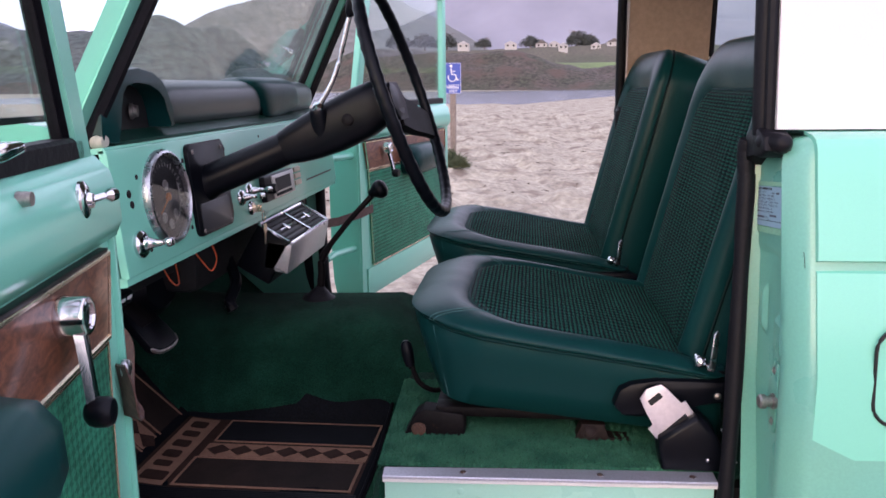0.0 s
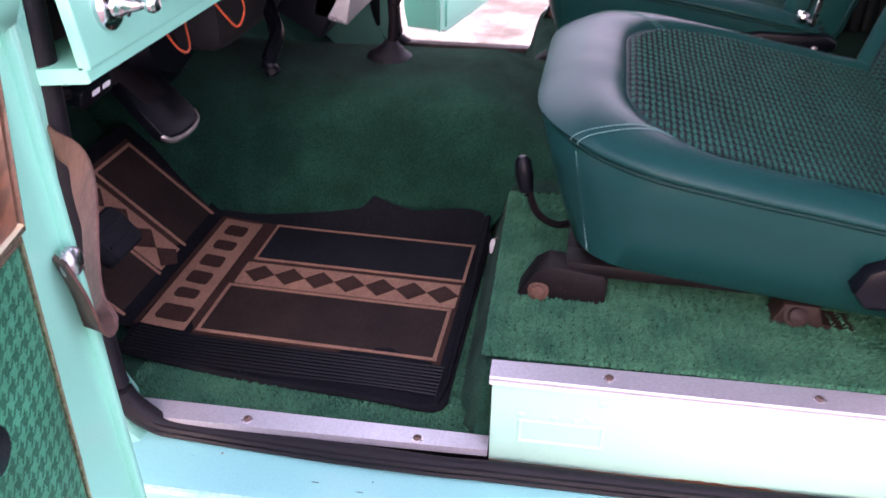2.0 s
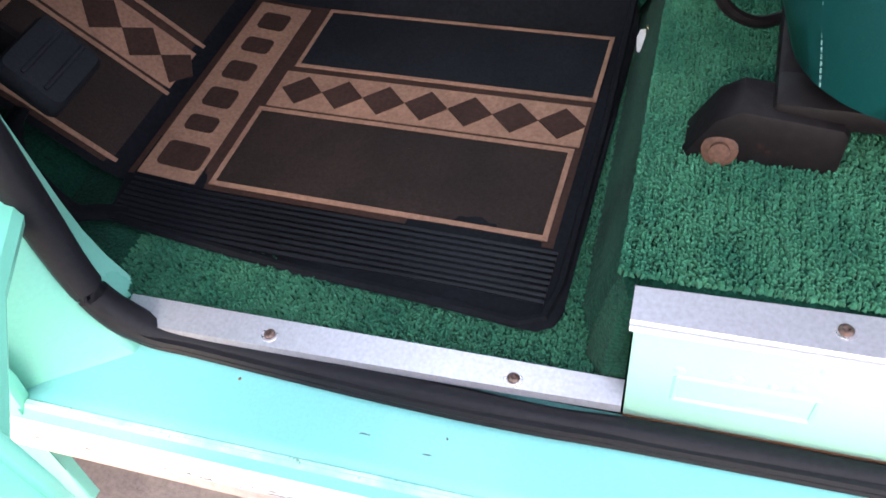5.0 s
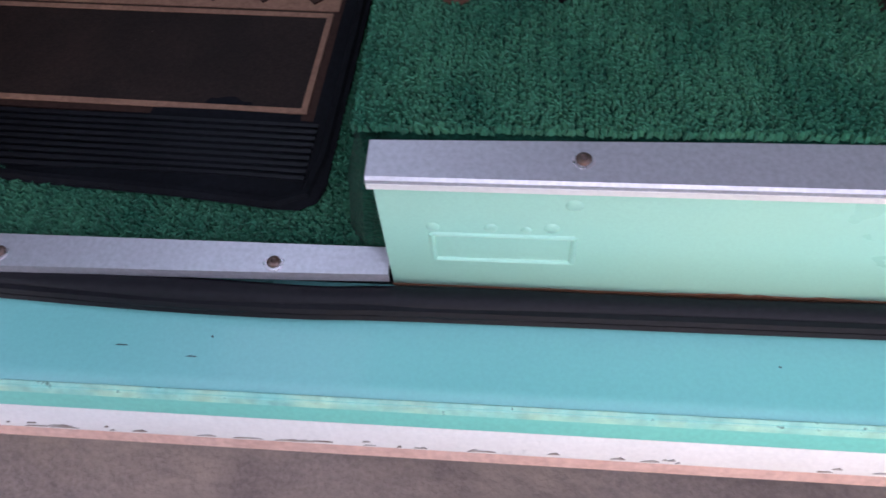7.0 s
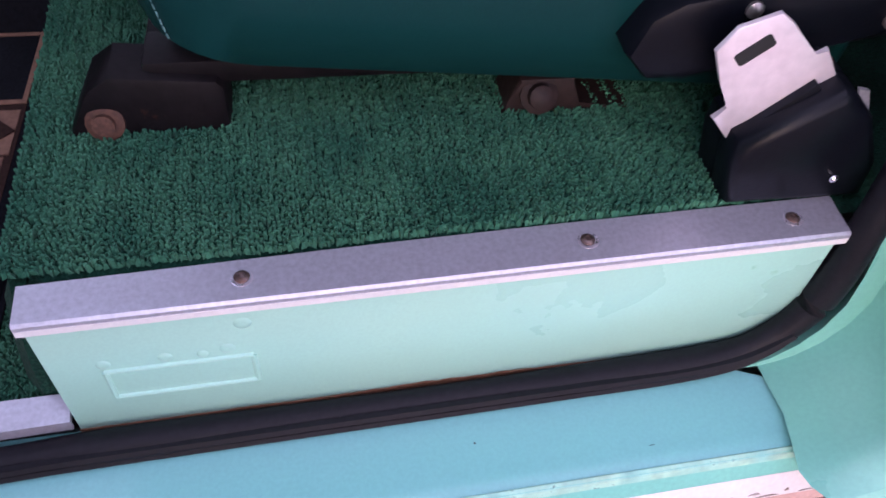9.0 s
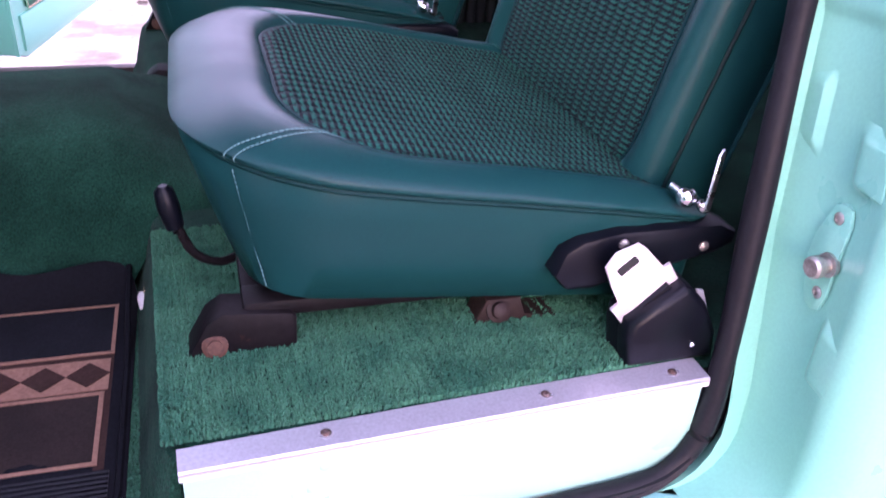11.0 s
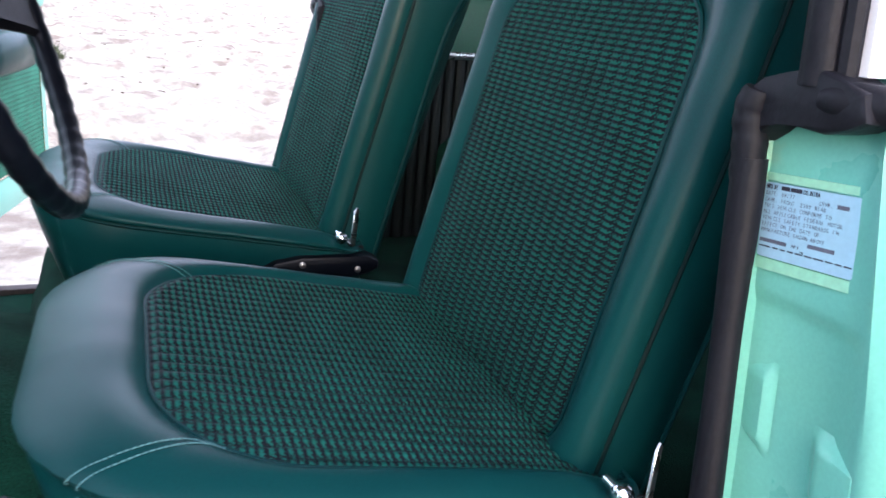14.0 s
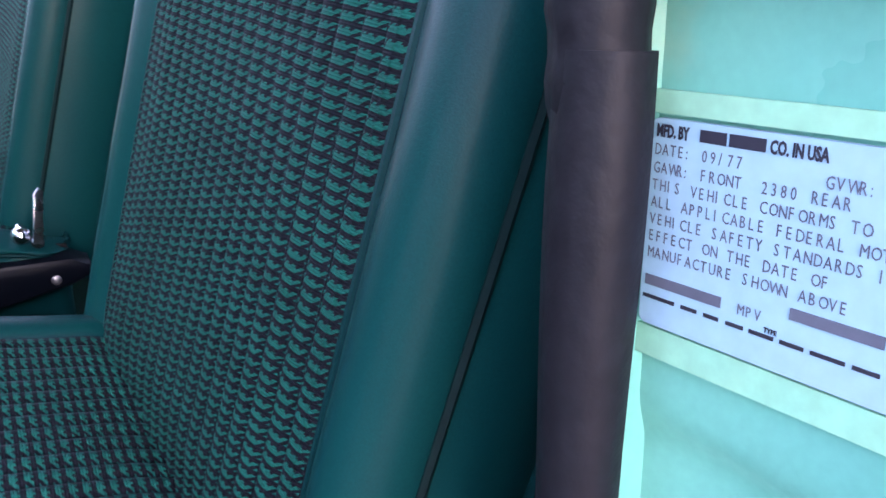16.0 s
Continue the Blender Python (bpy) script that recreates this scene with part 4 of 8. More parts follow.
def bucket_seat(shift, lever):
    seat = thing("bucket_seat", "dark green vinyl bucket seat with a hound's-tooth cloth centre", "car seat", "front seats")
    yc = SEAT_Y
    crest = lambda x: 0.976 - 0.175 * (x + 0.03) - 2.4 * max(0.0, 0.02 - x) ** 2 - 0.016 * smooth_step((x - 0.32) / 0.08)
    lower = lambda y: -0.045 * max(0.0, -y - 0.04)  # the doorside roll has settled
    pipe = lambda x: 0.940 - 0.150 * (x + 0.03)
    foot = lambda x: 0.820 - 0.10 * x

    def ring(inset, fz):
        out = []
        low = min(1.0, max(0.0, (pipe(0.0) - fz(0.0)) / 0.115))  # squarer corners towards the foot
        for x, y in seat_outline(-0.072 + 0.18 * max(0.0, inset), 0.400 + 0.55 * max(0.0, inset), 0.234 + 0.44 * max(0.0, inset), RF - 0.065 * low, 0.035, inset):
            z = fz(x)
            y -= 0.011
            top = min(1.0, max(0.0, (z - pipe(x)) / 0.03))
            z += top * lower(y) + top * 0.0016 * noise.noise((x * 16, y * 16, 4.0))
            # soft dents in the sides, and gathers towards the rear hinge
            pull = smooth_step((x - 0.20) / 0.14) * (1 - smooth_step(abs(z - pipe(x) + 0.008) / 0.045))
            push = 0.0022 * noise.noise((x * 11, z * 14, 1.7)) + pull * 0.0028 * math.sin(x * 420 + (z - pipe(x)) * 260 + 2 * noise.noise((x * 20, z * 20, 8)))
            if inset < 0.02 and abs(y) > 0.12:
                y += math.copysign(push, y)
            out.append((x, yc + y, z))
        return out

    bm = bmesh.new()
    loft(bm, [ring(0.046, lambda x: foot(x) - 0.002), ring(0.038, foot), ring(0.022, lambda x: foot(x) * 0.65 + pipe(x) * 0.35), ring(0.008, lambda x: foot(x) * 0.3 + pipe(x) * 0.7), ring(0.000, lambda x: pipe(x) - 0.010),
              ring(0.003, lambda x: pipe(x) - 0.002), ring(0.003, lambda x: pipe(x) + 0.002)]
         + [ring(i, lambda x, f=f: pipe(x) + f * (crest(x) - pipe(x))) for i, f in ((-0.003, 0.14), (-0.0055, 0.28), (-0.006, 0.42), (-0.003, 0.56), (0.004, 0.70), (0.014, 0.825), (0.026, 0.92), (0.038, 0.98), (0.048, 1.0), (0.058, 0.97), (0.067, 0.87), (0.0755, 0.64), (0.084, 0.20), (0.100, -0.40))])
    cushion = part("cushion", bm, VINYL, seat, "dark green vinyl cushion with piped edge", 60)
    # cloth centre of the cushion
    bm = bmesh.new()
    rows = [ring(i, lambda x, d=d: crest(x) + d) for i, d in ((0.072, -0.015), (0.076, -0.009), (0.083, -0.0060), (0.092, -0.0095))]
    loft(bm, rows, caps=False)
    edge = [(p[0], p[1] - yc) for p in rows[2]]
    stations = [min(p[0] for p in edge) + 0.0006 + (max(p[0] for p in edge) - min(p[0] for p in edge) - 0.0012) * k / 64 for k in range(65)]
    ribbed_rows = []
    for x in stations:
        cross = [p[1] + (q[1] - p[1]) * (x - p[0]) / (q[0] - p[0]) for p, q in zip(edge, edge[1:] + edge[:1]) if (p[0] - x) * (q[0] - x) < 0]
        lo, hi = min(cross), max(cross)
        line = []
        for k in range(-96, 97):
            y = min(hi, max(lo, k * 0.0150 / 6))
            near = min(y - lo, hi - y, x - stations[0], stations[-1] - x)
            z = crest(x) - 0.0055 - 0.003 * smooth_step(near / 0.09) + lower(y) + 0.0016 * noise.noise((x * 16, y * 16, 4.0))
            line.append((x, yc + y, z + 0.0046 * (abs(math.sin(math.pi * y / 0.0150)) ** 0.5 - 0.7) * smooth_step((near + 0.002) / 0.012)))
        ribbed_rows.append(line)
    loft(bm, ribbed_rows, closed=False)
    bmesh.ops.remove_doubles(bm, verts=bm.verts[:], dist=1e-5)
    pad = part("cushion_centre", bm, CLOTH, cushion, "green and black hound's-tooth cloth centre", 60)
    uv_from(pad, lambda c: (c.y / 0.0150, c.x / 0.0068))
    bm = bmesh.new()
    tube(bm, [Vector(p) for p in ring(0.0745, lambda x: crest(x) - 0.0105)], 0.0022, 6, closed=True)
    part("centre_piping", bm, PIPING, cushion, "thin green piping")
    bm = bmesh.new()
    tube(bm, [Vector(p) for p in ring(0.001, pipe)], 0.0028, 6, closed=True)
    part("edge_piping", bm, PIPING, cushion, "thin green piping")
    # double-stitched corner seams over the roll and down the front corners
    def corner(side, turn, inset, fz, out=0.0012):
        """A point over the cushion's front corner, turn from 0 (front) to 9 (side)."""
        loop = ring(inset, fz)
        at = 62 + turn if side < 0 else 40 - turn
        i = int(at)
        p = Vector(loop[i]).lerp(Vector(loop[i + 1]), at - i)
        away = p - Vector((0.10, yc, p.z - 0.16))
        return p + away.normalized() * out

    over = [(i, lambda x, f=f: pipe(x) + f * (crest(x) - pipe(x))) for i, f in ((0.0745, 0.70), (0.067, 0.87), (0.058, 0.97), (0.048, 1.0), (0.038, 0.98), (0.026, 0.92), (0.014, 0.825), (0.004, 0.70), (-0.003, 0.56), (-0.006, 0.42), (-0.0055, 0.28), (-0.003, 0.14))]
    for side in (-1, 1):
        bm = bmesh.new()
        for gap in (-0.19, 0.19):
            line = [corner(side, 5.3 - 0.8 * k / 11 + gap * (1.0 if k else 1.1), i, fz) for k, (i, fz) in enumerate(over)]
            walk_on = spline(line, 3)
            for p, q in zip(walk_on, walk_on[1:]):
                tube(bm, [p, p + (q - p) * 0.7], 0.00065, 5)
        for i in range(24):
            t = i / 24
            ends = [corner(side, 4.5, 0.038 * u, lambda x, u=u: pipe(x) - 0.006 - (pipe(x) - 0.006 - foot(x)) * u, 0.0020) for u in (t, t + 0.028)]
            tube(bm, ends, 0.00065, 5)
        tagged(part("corner_stitching", bm, THREAD, cushion, "pale double stitching"), kind="stuff")

    # backrest
    yb = yc + shift
    base = Vector((0.347, yb, 0.8825))
    YAW = Matrix.Rotation(radians(2.6), 3, "Z")

    def back_line(inset, depth, top=0.507, low=-0.045):
        out = []
        w0, w1 = 0.2205 - inset, 0.2190 - inset
        h, r = top - inset, 0.085 - inset * 0.4
        b = low + inset * 0.6
        pts = []
        n = 10
        for i in range(9):
            t = i / 9
            pts.append((w0 + (w1 - w0) * t, b + (h - r - b) * t))
        for k in range(n + 1):
            a = radians(90 * k / n)
            pts.append((w1 - r + r * math.cos(a), h - r + r * math.sin(a)))
        full = pts + [(-s, u) for s, u in pts[::-1]]
        for s, u in full:
            bow = 0.012 * (s / 0.22) ** 2
            if s < 0:  # the door side narrows towards the foot
                s += 0.014 * (1 - smooth_step((u + 0.05) / 0.42))
            deep = depth if depth < 0.03 else 0.03 + (depth - 0.03) * (0.68 + 0.26 * smooth_step((u - 0.34) / 0.13))
            out.append(base + YAW @ (UP * u + BACK * (deep - bow) + Vector((0, s, 0))))
        return out

    bm = bmesh.new()
    loft(bm, [back_line(i, d) for i, d in ((0.030, 0.034), (0.004, 0.0290), (0.0015, 0.0280), (0.0015, 0.0295), (-0.001, 0.038), (0.002, 0.085), (0.005, 0.116), (0.014, 0.132), (0.030, 0.137))])
    back = part("backrest", bm, VINYL, seat, "dark green vinyl backrest, reclined a little", 60)

    def pad_line(inset, depth):
        out = []
        for s, u in rounded(-0.1725 + inset, 0.1725 - inset, -0.012 + inset, 0.414 - inset, min(max(0.02, 0.055 - inset * 0.3), (0.1726 - inset) * 0.9), 8):
            taper = 1.0 - 0.03 * u
            out.append(base + YAW @ (UP * u + BACK * (depth - 0.012 * (s / 0.22) ** 2) + Vector((0, s * taper + 0.004, 0))))
        return out

    # the front face of the backrest round the cloth
    def even(loop, n=96):
        """n points evenly along a closed loop, from the middle of its foot."""
        tall = YAW @ UP
        k = min(range(len(loop)), key=lambda i: (loop[i] - base).dot(tall) * 1000 + loop[i].y)
        loop = loop[k:] + loop[:k]
        if (loop[1] - base).dot(tall) > (loop[-1] - base).dot(tall):
            loop = [loop[0]] + loop[:0:-1]
        seg = [(loop[i], loop[(i + 1) % len(loop)]) for i in range(len(loop))]
        total = sum((q - p).length for p, q in seg)
        out, i, run = [], 0, 0.0
        for m in range(n):
            want = total * m / n
            while run + (seg[i][1] - seg[i][0]).length < want:
                run += (seg[i][1] - seg[i][0]).length
                i += 1
            p, q = seg[i]
            out.append(p.lerp(q, (want - run) / max((q - p).length, 1e-9)))
        return out

    bm = bmesh.new()
    ring_a, ring_b = even(back_line(0.0015, 0.0)), even(pad_line(0.002, 0.0))
    roll = [(0.02, 0.030), (0.0, 0.0275), (-0.02, 0.022), (-0.025, 0.016), (0.0, 0.0095), (0.06, 0.0035), (0.14, -0.001), (0.25, -0.0048), (0.38, -0.0068), (0.52, -0.0070), (0.66, -0.0055), (0.80, -0.0022), (0.91, 0.0015), (1.0, 0.0055)]
    loft(bm, [[p.lerp(q, t) + BACK * (d + 0.0009 * noise.noise(p * 14)) for p, q in zip(ring_a, ring_b)] for t, d in roll], caps=False)
    part("front_vinyl", bm, VINYL, back, "", 70)
    bm = bmesh.new()
    rows = [pad_line(i, d) for i, d in ((0.000, 0.004), (0.004, -0.001), (0.010, -0.0038), (0.018, 0.0))]
    loft(bm, rows, caps=False)
    ribbed_rows = []
    half, u0, u1, r = 0.1640, -0.0035, 0.4055, 0.050
    for i in range(49):
        u = u0 + (u1 - u0) * i / 48
        over_by = max(u - (u1 - r), (u0 + r) - u, 0.0)
        reach = half - r + math.sqrt(max(0.0, r * r - over_by * over_by))
        line = []
        for k in range(-66, 67):
            t = min(reach, max(-reach, k * 0.0182 / 7))
            near = min(reach - abs(t), u - u0, u1 - u)
            p = base + YAW @ (UP * u + BACK * (-0.0034 - 0.006 * smooth_step(near / 0.06) - 0.012 * (t / 0.22) ** 2) + Vector((0, t * (1.0 - 0.03 * u) + 0.004, 0)))
            line.append(p - BACK * (0.0040 * (abs(math.sin(math.pi * (p.y - yb) / 0.0182)) ** 0.55 - 0.65) * smooth_step((near + 0.002) / 0.012)))
        ribbed_rows.append(line)
    loft(bm, ribbed_rows, closed=False)
    bmesh.ops.remove_doubles(bm, verts=bm.verts[:], dist=1e-5)
    pad = part("backrest_centre", bm, CLOTH, back, "green and black hound's-tooth cloth centre", 60)
    uv_from(pad, lambda c: ((c.y - yb) / 0.0182, (c - base).dot(UP) / 0.0059))
    bm = bmesh.new()
    tube(bm, pad_line(0.0005, 0.0012), 0.0024, 6, closed=True, up=(1, 0, 0))
    part("centre_piping", bm, PIPING, back, "thin green piping")
    bm = bmesh.new()
    tube(bm, back_line(0.0005, 0.028), 0.0026, 6, closed=True, up=(1, 0, 0))
    part("edge_piping", bm, surface("dark_piping", (0.0015, 0.012, 0.012), 0.6, spec=0.15), back, "dark piping along the side")
    bm = bmesh.new()
    loft(bm, [back_line(0.020, 0.1355), back_line(0.032, 0.1395)])
    part("back_panel", bm, VINYL_BACK, back, "plain green vinyl back panel", 50)
    bm = bmesh.new()
    tube(bm, back_line(0.0045, 0.118), 0.0030, 6, closed=True, up=(1, 0, 0))
    part("rear_piping", bm, PIPING, back, "piping round the back panel")

    # frame, sliders, recliner cover, levers
    bm = bmesh.new()
    for y in (-0.185, 0.185):
        box(bm, -0.03, 0.37, yc + y - 0.017, yc + y + 0.017, 0.787, 0.804, 0.004)
    box(bm, -0.03, 0.0, yc - 0.18, yc + 0.18, 0.787, 0.803, 0.004)
    part("seat_frame", bm, BLACK_METAL, seat, "black steel seat frame")
    for y in (-0.192, 0.192):
        bm = bmesh.new()
        prism(bm, [(0.186, 0.756), (0.272, 0.756), (0.272, 0.760), (0.236, 0.762), (0.232, 0.784), (0.196, 0.784), (0.190, 0.766)], axes((1, 0, 0), (0, 0, 1), (0, -1, 0), (0, yc + y, 0)), -0.015, 0.015, 0.002)
        foot_part = part("rear_foot", bm, RUSTY_BLACK, seat, "dark rusty rear slider bracket")
        bm = bmesh.new()
        lathe(bm, [(0.0125, 0), (0.0125, 0.003), (0.0085, 0.0045), (0.0080, 0.010), (0.004, 0.012), (0, 0.012)], frame_on((0, -1, 0.5), (0.209, yc + y - 0.0150, 0.772)), 12)
        part("rusty_bolt", bm, RUSTY_BLACK, foot_part, "rusty bolt with washer")
        for x0, x1, wash in ((-0.080, 0.016, True),):
            bm = bmesh.new()
            prism(bm, [(x0, 0.756), (x1, 0.756), (x1, 0.789), (x1 - 0.004, 0.794), (x0 + 0.032, 0.800), (x0 + 0.018, 0.790)], axes((1, 0, 0), (0, 0, 1), (0, -1, 0), (0, yc + y, 0)), -0.017, 0.017, 0.003)
            foot_part = part("slider_foot", bm, BLACK_METAL, seat, "black slider foot bolted to the carpeted floor")
            if not wash:
                continue
            bm = bmesh.new()
            lathe(bm, [(0.0115, 0), (0.0115, 0.003), (0.008, 0.0045), (0.0065, 0.0045), (0.0065, 0.008), (0, 0.0085)], frame_on((0, -1, 0.35), (x0 + 0.024, yc + y - 0.0165, 0.768)), 16)
            part("rusty_bolt", bm, OLD_BOLT, foot_part, "rusty bolt with washer")
    bm = bmesh.new()
    cover = [(0.238, 0.836), (0.246, 0.860), (0.262, 0.870), (0.300, 0.877), (0.400, 0.877), (0.418, 0.868), (0.418, 0.856), (0.400, 0.846), (0.34, 0.836), (0.275, 0.818), (0.252, 0.820)]
    prism(bm, cover, axes((1, 0, 0), (0, 0, 1), (0, -1, 0), (0, yc - 0.226, 0)), 0.0, 0.032, 0.006)
    hinge = part("recliner_cover", bm, BLACK, seat, "glossy black plastic recliner cover")
    bm = bmesh.new()
    box(bm, 0.30, 0.40, yc - 0.232, yc - 0.226, 0.855, 0.884, 0.003)
    part("hinge_plate", bm, BLACK_METAL, seat)
    for x, z in ((0.384, 0.856), (0.30, 0.866)):
        bm = bmesh.new()
        lathe(bm, [(0.005, 0), (0.005, 0.002), (0.003, 0.0035), (0, 0.0038)], frame_on((0, -1, 0), (x, yc - 0.258, z)), 12)
        part("hinge_bolt", bm, STEEL, hinge)
    bm = bmesh.new()
    lathe(bm, [(0.0055, 0), (0.0055, 0.014), (0.0085, 0.017), (0.0100, 0.022), (0.0085, 0.027), (0.005, 0.030), (0, 0.031)], frame_on((0, -1, 0), (0.359, yc - 0.228, 0.904)), 18)
    part("recliner_knob", bm, CHROME, seat, "chrome recliner pivot")
    bm = bmesh.new()
    prism(bm, [(-0.005, 0.0), (0.004, -0.003), (0.005, 0.003), (0.0055, 0.050), (0.001, 0.054), (-0.004, 0.049)], axes((0.86, 0.5, 0), (0.10, 0.10, 1), (0.5, -0.86, 0), (0.372, yc - 0.264, 0.900)), 0, 0.0022, 0.0006)
    lathe(bm, [(0.006, 0), (0.006, 0.007), (0.004, 0.009), (0, 0.0095)], frame_on((0, -1, 0), (0.372, yc - 0.256, 0.899)), 14)
    part("recliner_lever", bm, DULL_CHROME, seat, "chrome recliner lever")
    # slide adjuster under the front edge
    if lever:
        bm = bmesh.new()
        tube(bm, spline([(-0.02, yc - 0.09, 0.792), (-0.045, yc - 0.105, 0.792), (-0.068, yc - 0.112, 0.808), (-0.080, yc - 0.114, 0.838), (-0.086, yc - 0.114, 0.865)], 5), 0.0045, 8)
        rod = part("slide_lever", bm, BLACK_METAL, seat, "black slide lever with a plastic grip")
        bm = bmesh.new()
        tube(bm, [(-0.0805, yc - 0.114, 0.834), (-0.0825, yc - 0.114, 0.839), (-0.0865, yc - 0.114, 0.859), (-0.089, yc - 0.114, 0.876), (-0.0895, yc - 0.114, 0.881)], [0.005, 0.0085, 0.0105, 0.009, 0.004], 12)
        part("lever_grip", bm, BLACK, rod)
    return settle(seat, (0.15, yc, 0.757))


bucket_seat(0.015, True)
passenger_seat = bucket_seat(0.015, False)
passenger_seat.matrix_basis = Matrix.Translation((0.15 - 0.062, SEAT_Y + 0.680, 0.757))

# rear bench
bench = thing("rear_bench", "dark green ribbed vinyl rear bench with a bright trim strip", "car seat")
bm = bmesh.new()
box(bm, 1.25, 1.70, 1.45, 2 * MID - 1.45, 0.87, 1.02, 0.04, 3)
part("bench_cushion", bm, VINYL, bench)
bm = bmesh.new()
for i in range(18):
    y = 1.45 + i * (2 * (MID - 1.45) / 18)
    box(bm, 1.205 + 0.008, 1.26, y + 0.002, y + 0.040, 0.78, 1.105, 0.012, 3)
part("ribbed_front", bm, surface("dark_ribbed_vinyl", (0.008, 0.03, 0.03), 0.4, grain=300, grain_amt=0.1), bench, "dark pleated vinyl")
bm = bmesh.new()
box(bm, 1.60, 1.74, 1.45, 2 * MID - 1.45, 0.99, 1.36, 0.05, 3)
box(bm, 1.205, 1.27, 1.45, 2 * MID - 1.45, 1.125, 1.23, 0.03, 3)
part("bench_back", bm, VINYL_BACK, bench)
bm = bmesh.new()
box(bm, 1.203, 1.225, 1.45, 2 * MID - 1.45, 1.107, 1.121, 0.003)
part("trim_strip", bm, CHROME, bench, "bright trim strip")
bm = bmesh.new()
box(bm, 1.22, 1.72, 1.50, 2 * MID - 1.50, 0.7575, 0.872, 0.01)
part("bench_base", bm, BLACK_METAL, bench)
settle(bench, (1.45, MID, 0.757))

# ---- carpets ----


def hump(y, s):
    """Height of the transmission hump above its foot, across the car."""
    q = abs(y - (MID + 0.005)) / 0.225
    return s * max(0.0, 1 - q ** 2.6) ** 0.55


bm = bmesh.new()
rows = []
for i in range(15):
    x = -0.60 + 0.515 * i / 14
    rows.append([(x, 1.2035 + (2 * MID - 2 * 1.2035) * j / 60, 0.6505 + 0.0012 * math.sin(37 * x + 51 * j)) for j in range(61)])
loft(bm, rows, closed=False)
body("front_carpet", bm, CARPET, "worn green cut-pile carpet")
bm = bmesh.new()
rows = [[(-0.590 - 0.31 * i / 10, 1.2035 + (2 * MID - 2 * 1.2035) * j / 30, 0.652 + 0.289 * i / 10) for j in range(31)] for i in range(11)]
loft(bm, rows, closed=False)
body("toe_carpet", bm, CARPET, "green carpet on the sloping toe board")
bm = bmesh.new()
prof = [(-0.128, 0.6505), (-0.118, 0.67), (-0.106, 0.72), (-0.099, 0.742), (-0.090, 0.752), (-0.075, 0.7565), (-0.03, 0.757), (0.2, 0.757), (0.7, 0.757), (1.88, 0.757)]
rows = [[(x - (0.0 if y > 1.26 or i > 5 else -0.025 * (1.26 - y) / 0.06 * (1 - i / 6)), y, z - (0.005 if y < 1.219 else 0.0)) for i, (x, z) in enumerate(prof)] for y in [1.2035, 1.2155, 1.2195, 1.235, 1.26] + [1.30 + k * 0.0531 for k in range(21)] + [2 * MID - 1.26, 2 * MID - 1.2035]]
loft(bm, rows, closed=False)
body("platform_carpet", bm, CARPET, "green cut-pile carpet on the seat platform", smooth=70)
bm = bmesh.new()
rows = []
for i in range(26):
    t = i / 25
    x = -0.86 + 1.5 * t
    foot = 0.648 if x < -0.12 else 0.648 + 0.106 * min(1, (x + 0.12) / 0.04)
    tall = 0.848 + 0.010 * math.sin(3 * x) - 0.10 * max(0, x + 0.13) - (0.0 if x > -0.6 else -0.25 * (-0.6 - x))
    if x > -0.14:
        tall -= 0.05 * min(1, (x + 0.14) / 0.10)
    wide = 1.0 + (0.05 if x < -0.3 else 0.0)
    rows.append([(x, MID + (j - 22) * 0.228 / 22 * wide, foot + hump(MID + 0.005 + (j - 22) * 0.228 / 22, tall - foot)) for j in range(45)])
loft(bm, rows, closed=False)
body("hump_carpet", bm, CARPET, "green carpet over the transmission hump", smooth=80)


def tufts(name, x0, x1, y0, y1, z, step, seed, label):
    """Cut pile: small leaning tufts in rows."""
    r = random.Random(seed)
    verts, faces = [], []
    nx, ny = int((x1 - x0) / step), int((y1 - y0) / step)
    for i in range(nx):
        for j in range(ny):
            x, y = x0 + (i + 0.5 + 0.5 * (r.random() - 0.5)) * step, y0 + (j + 0.5 + 0.9 * (r.random() - 0.5)) * step
            rowed = abs(math.sin(math.pi * (x + 0.0012 * math.sin(y * 90)) / 0.0118))
            h, w = (0.0034 + 0.0027 * rowed) * (0.88 + 0.24 * r.random()), step * 0.74
            lx, ly, a = 0.0016 * (r.random() - 0.5), 0.0026 * (r.random() - 0.7), r.random() * 2
            k = len(verts)
            for q in range(3):
                verts.append((x + w * math.cos(a + q * 2.094), y + w * math.sin(a + q * 2.094), z))
            for q in range(3):
                verts.append((x + lx + w * 0.6 * math.cos(a + q * 2.094), y + ly + w * 0.6 * math.sin(a + q * 2.094), z + h))
            faces += [(k, k + 1, k + 4, k + 3), (k + 1, k + 2, k + 5, k + 4), (k + 2, k, k + 3, k + 5), (k + 3, k + 4, k + 5)]
    me = bpy.data.meshes.new(name)
    me.from_pydata(verts, [], faces)
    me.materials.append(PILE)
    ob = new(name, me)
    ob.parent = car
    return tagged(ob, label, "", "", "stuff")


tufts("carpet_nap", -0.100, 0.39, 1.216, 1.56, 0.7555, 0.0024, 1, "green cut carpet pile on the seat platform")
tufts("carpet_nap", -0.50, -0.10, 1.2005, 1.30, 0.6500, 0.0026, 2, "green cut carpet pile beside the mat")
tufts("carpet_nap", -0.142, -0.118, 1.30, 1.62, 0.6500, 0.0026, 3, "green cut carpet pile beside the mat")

# ---- floor mat ----
mat_thing = thing("floor_mat", "black and brown rubber floor mat with tan diamond bands", "floor mat")
BEND = -0.553
MAT_CURL = 1.572  # where the far edge turns up against the hump
SLOPE = radians(42)


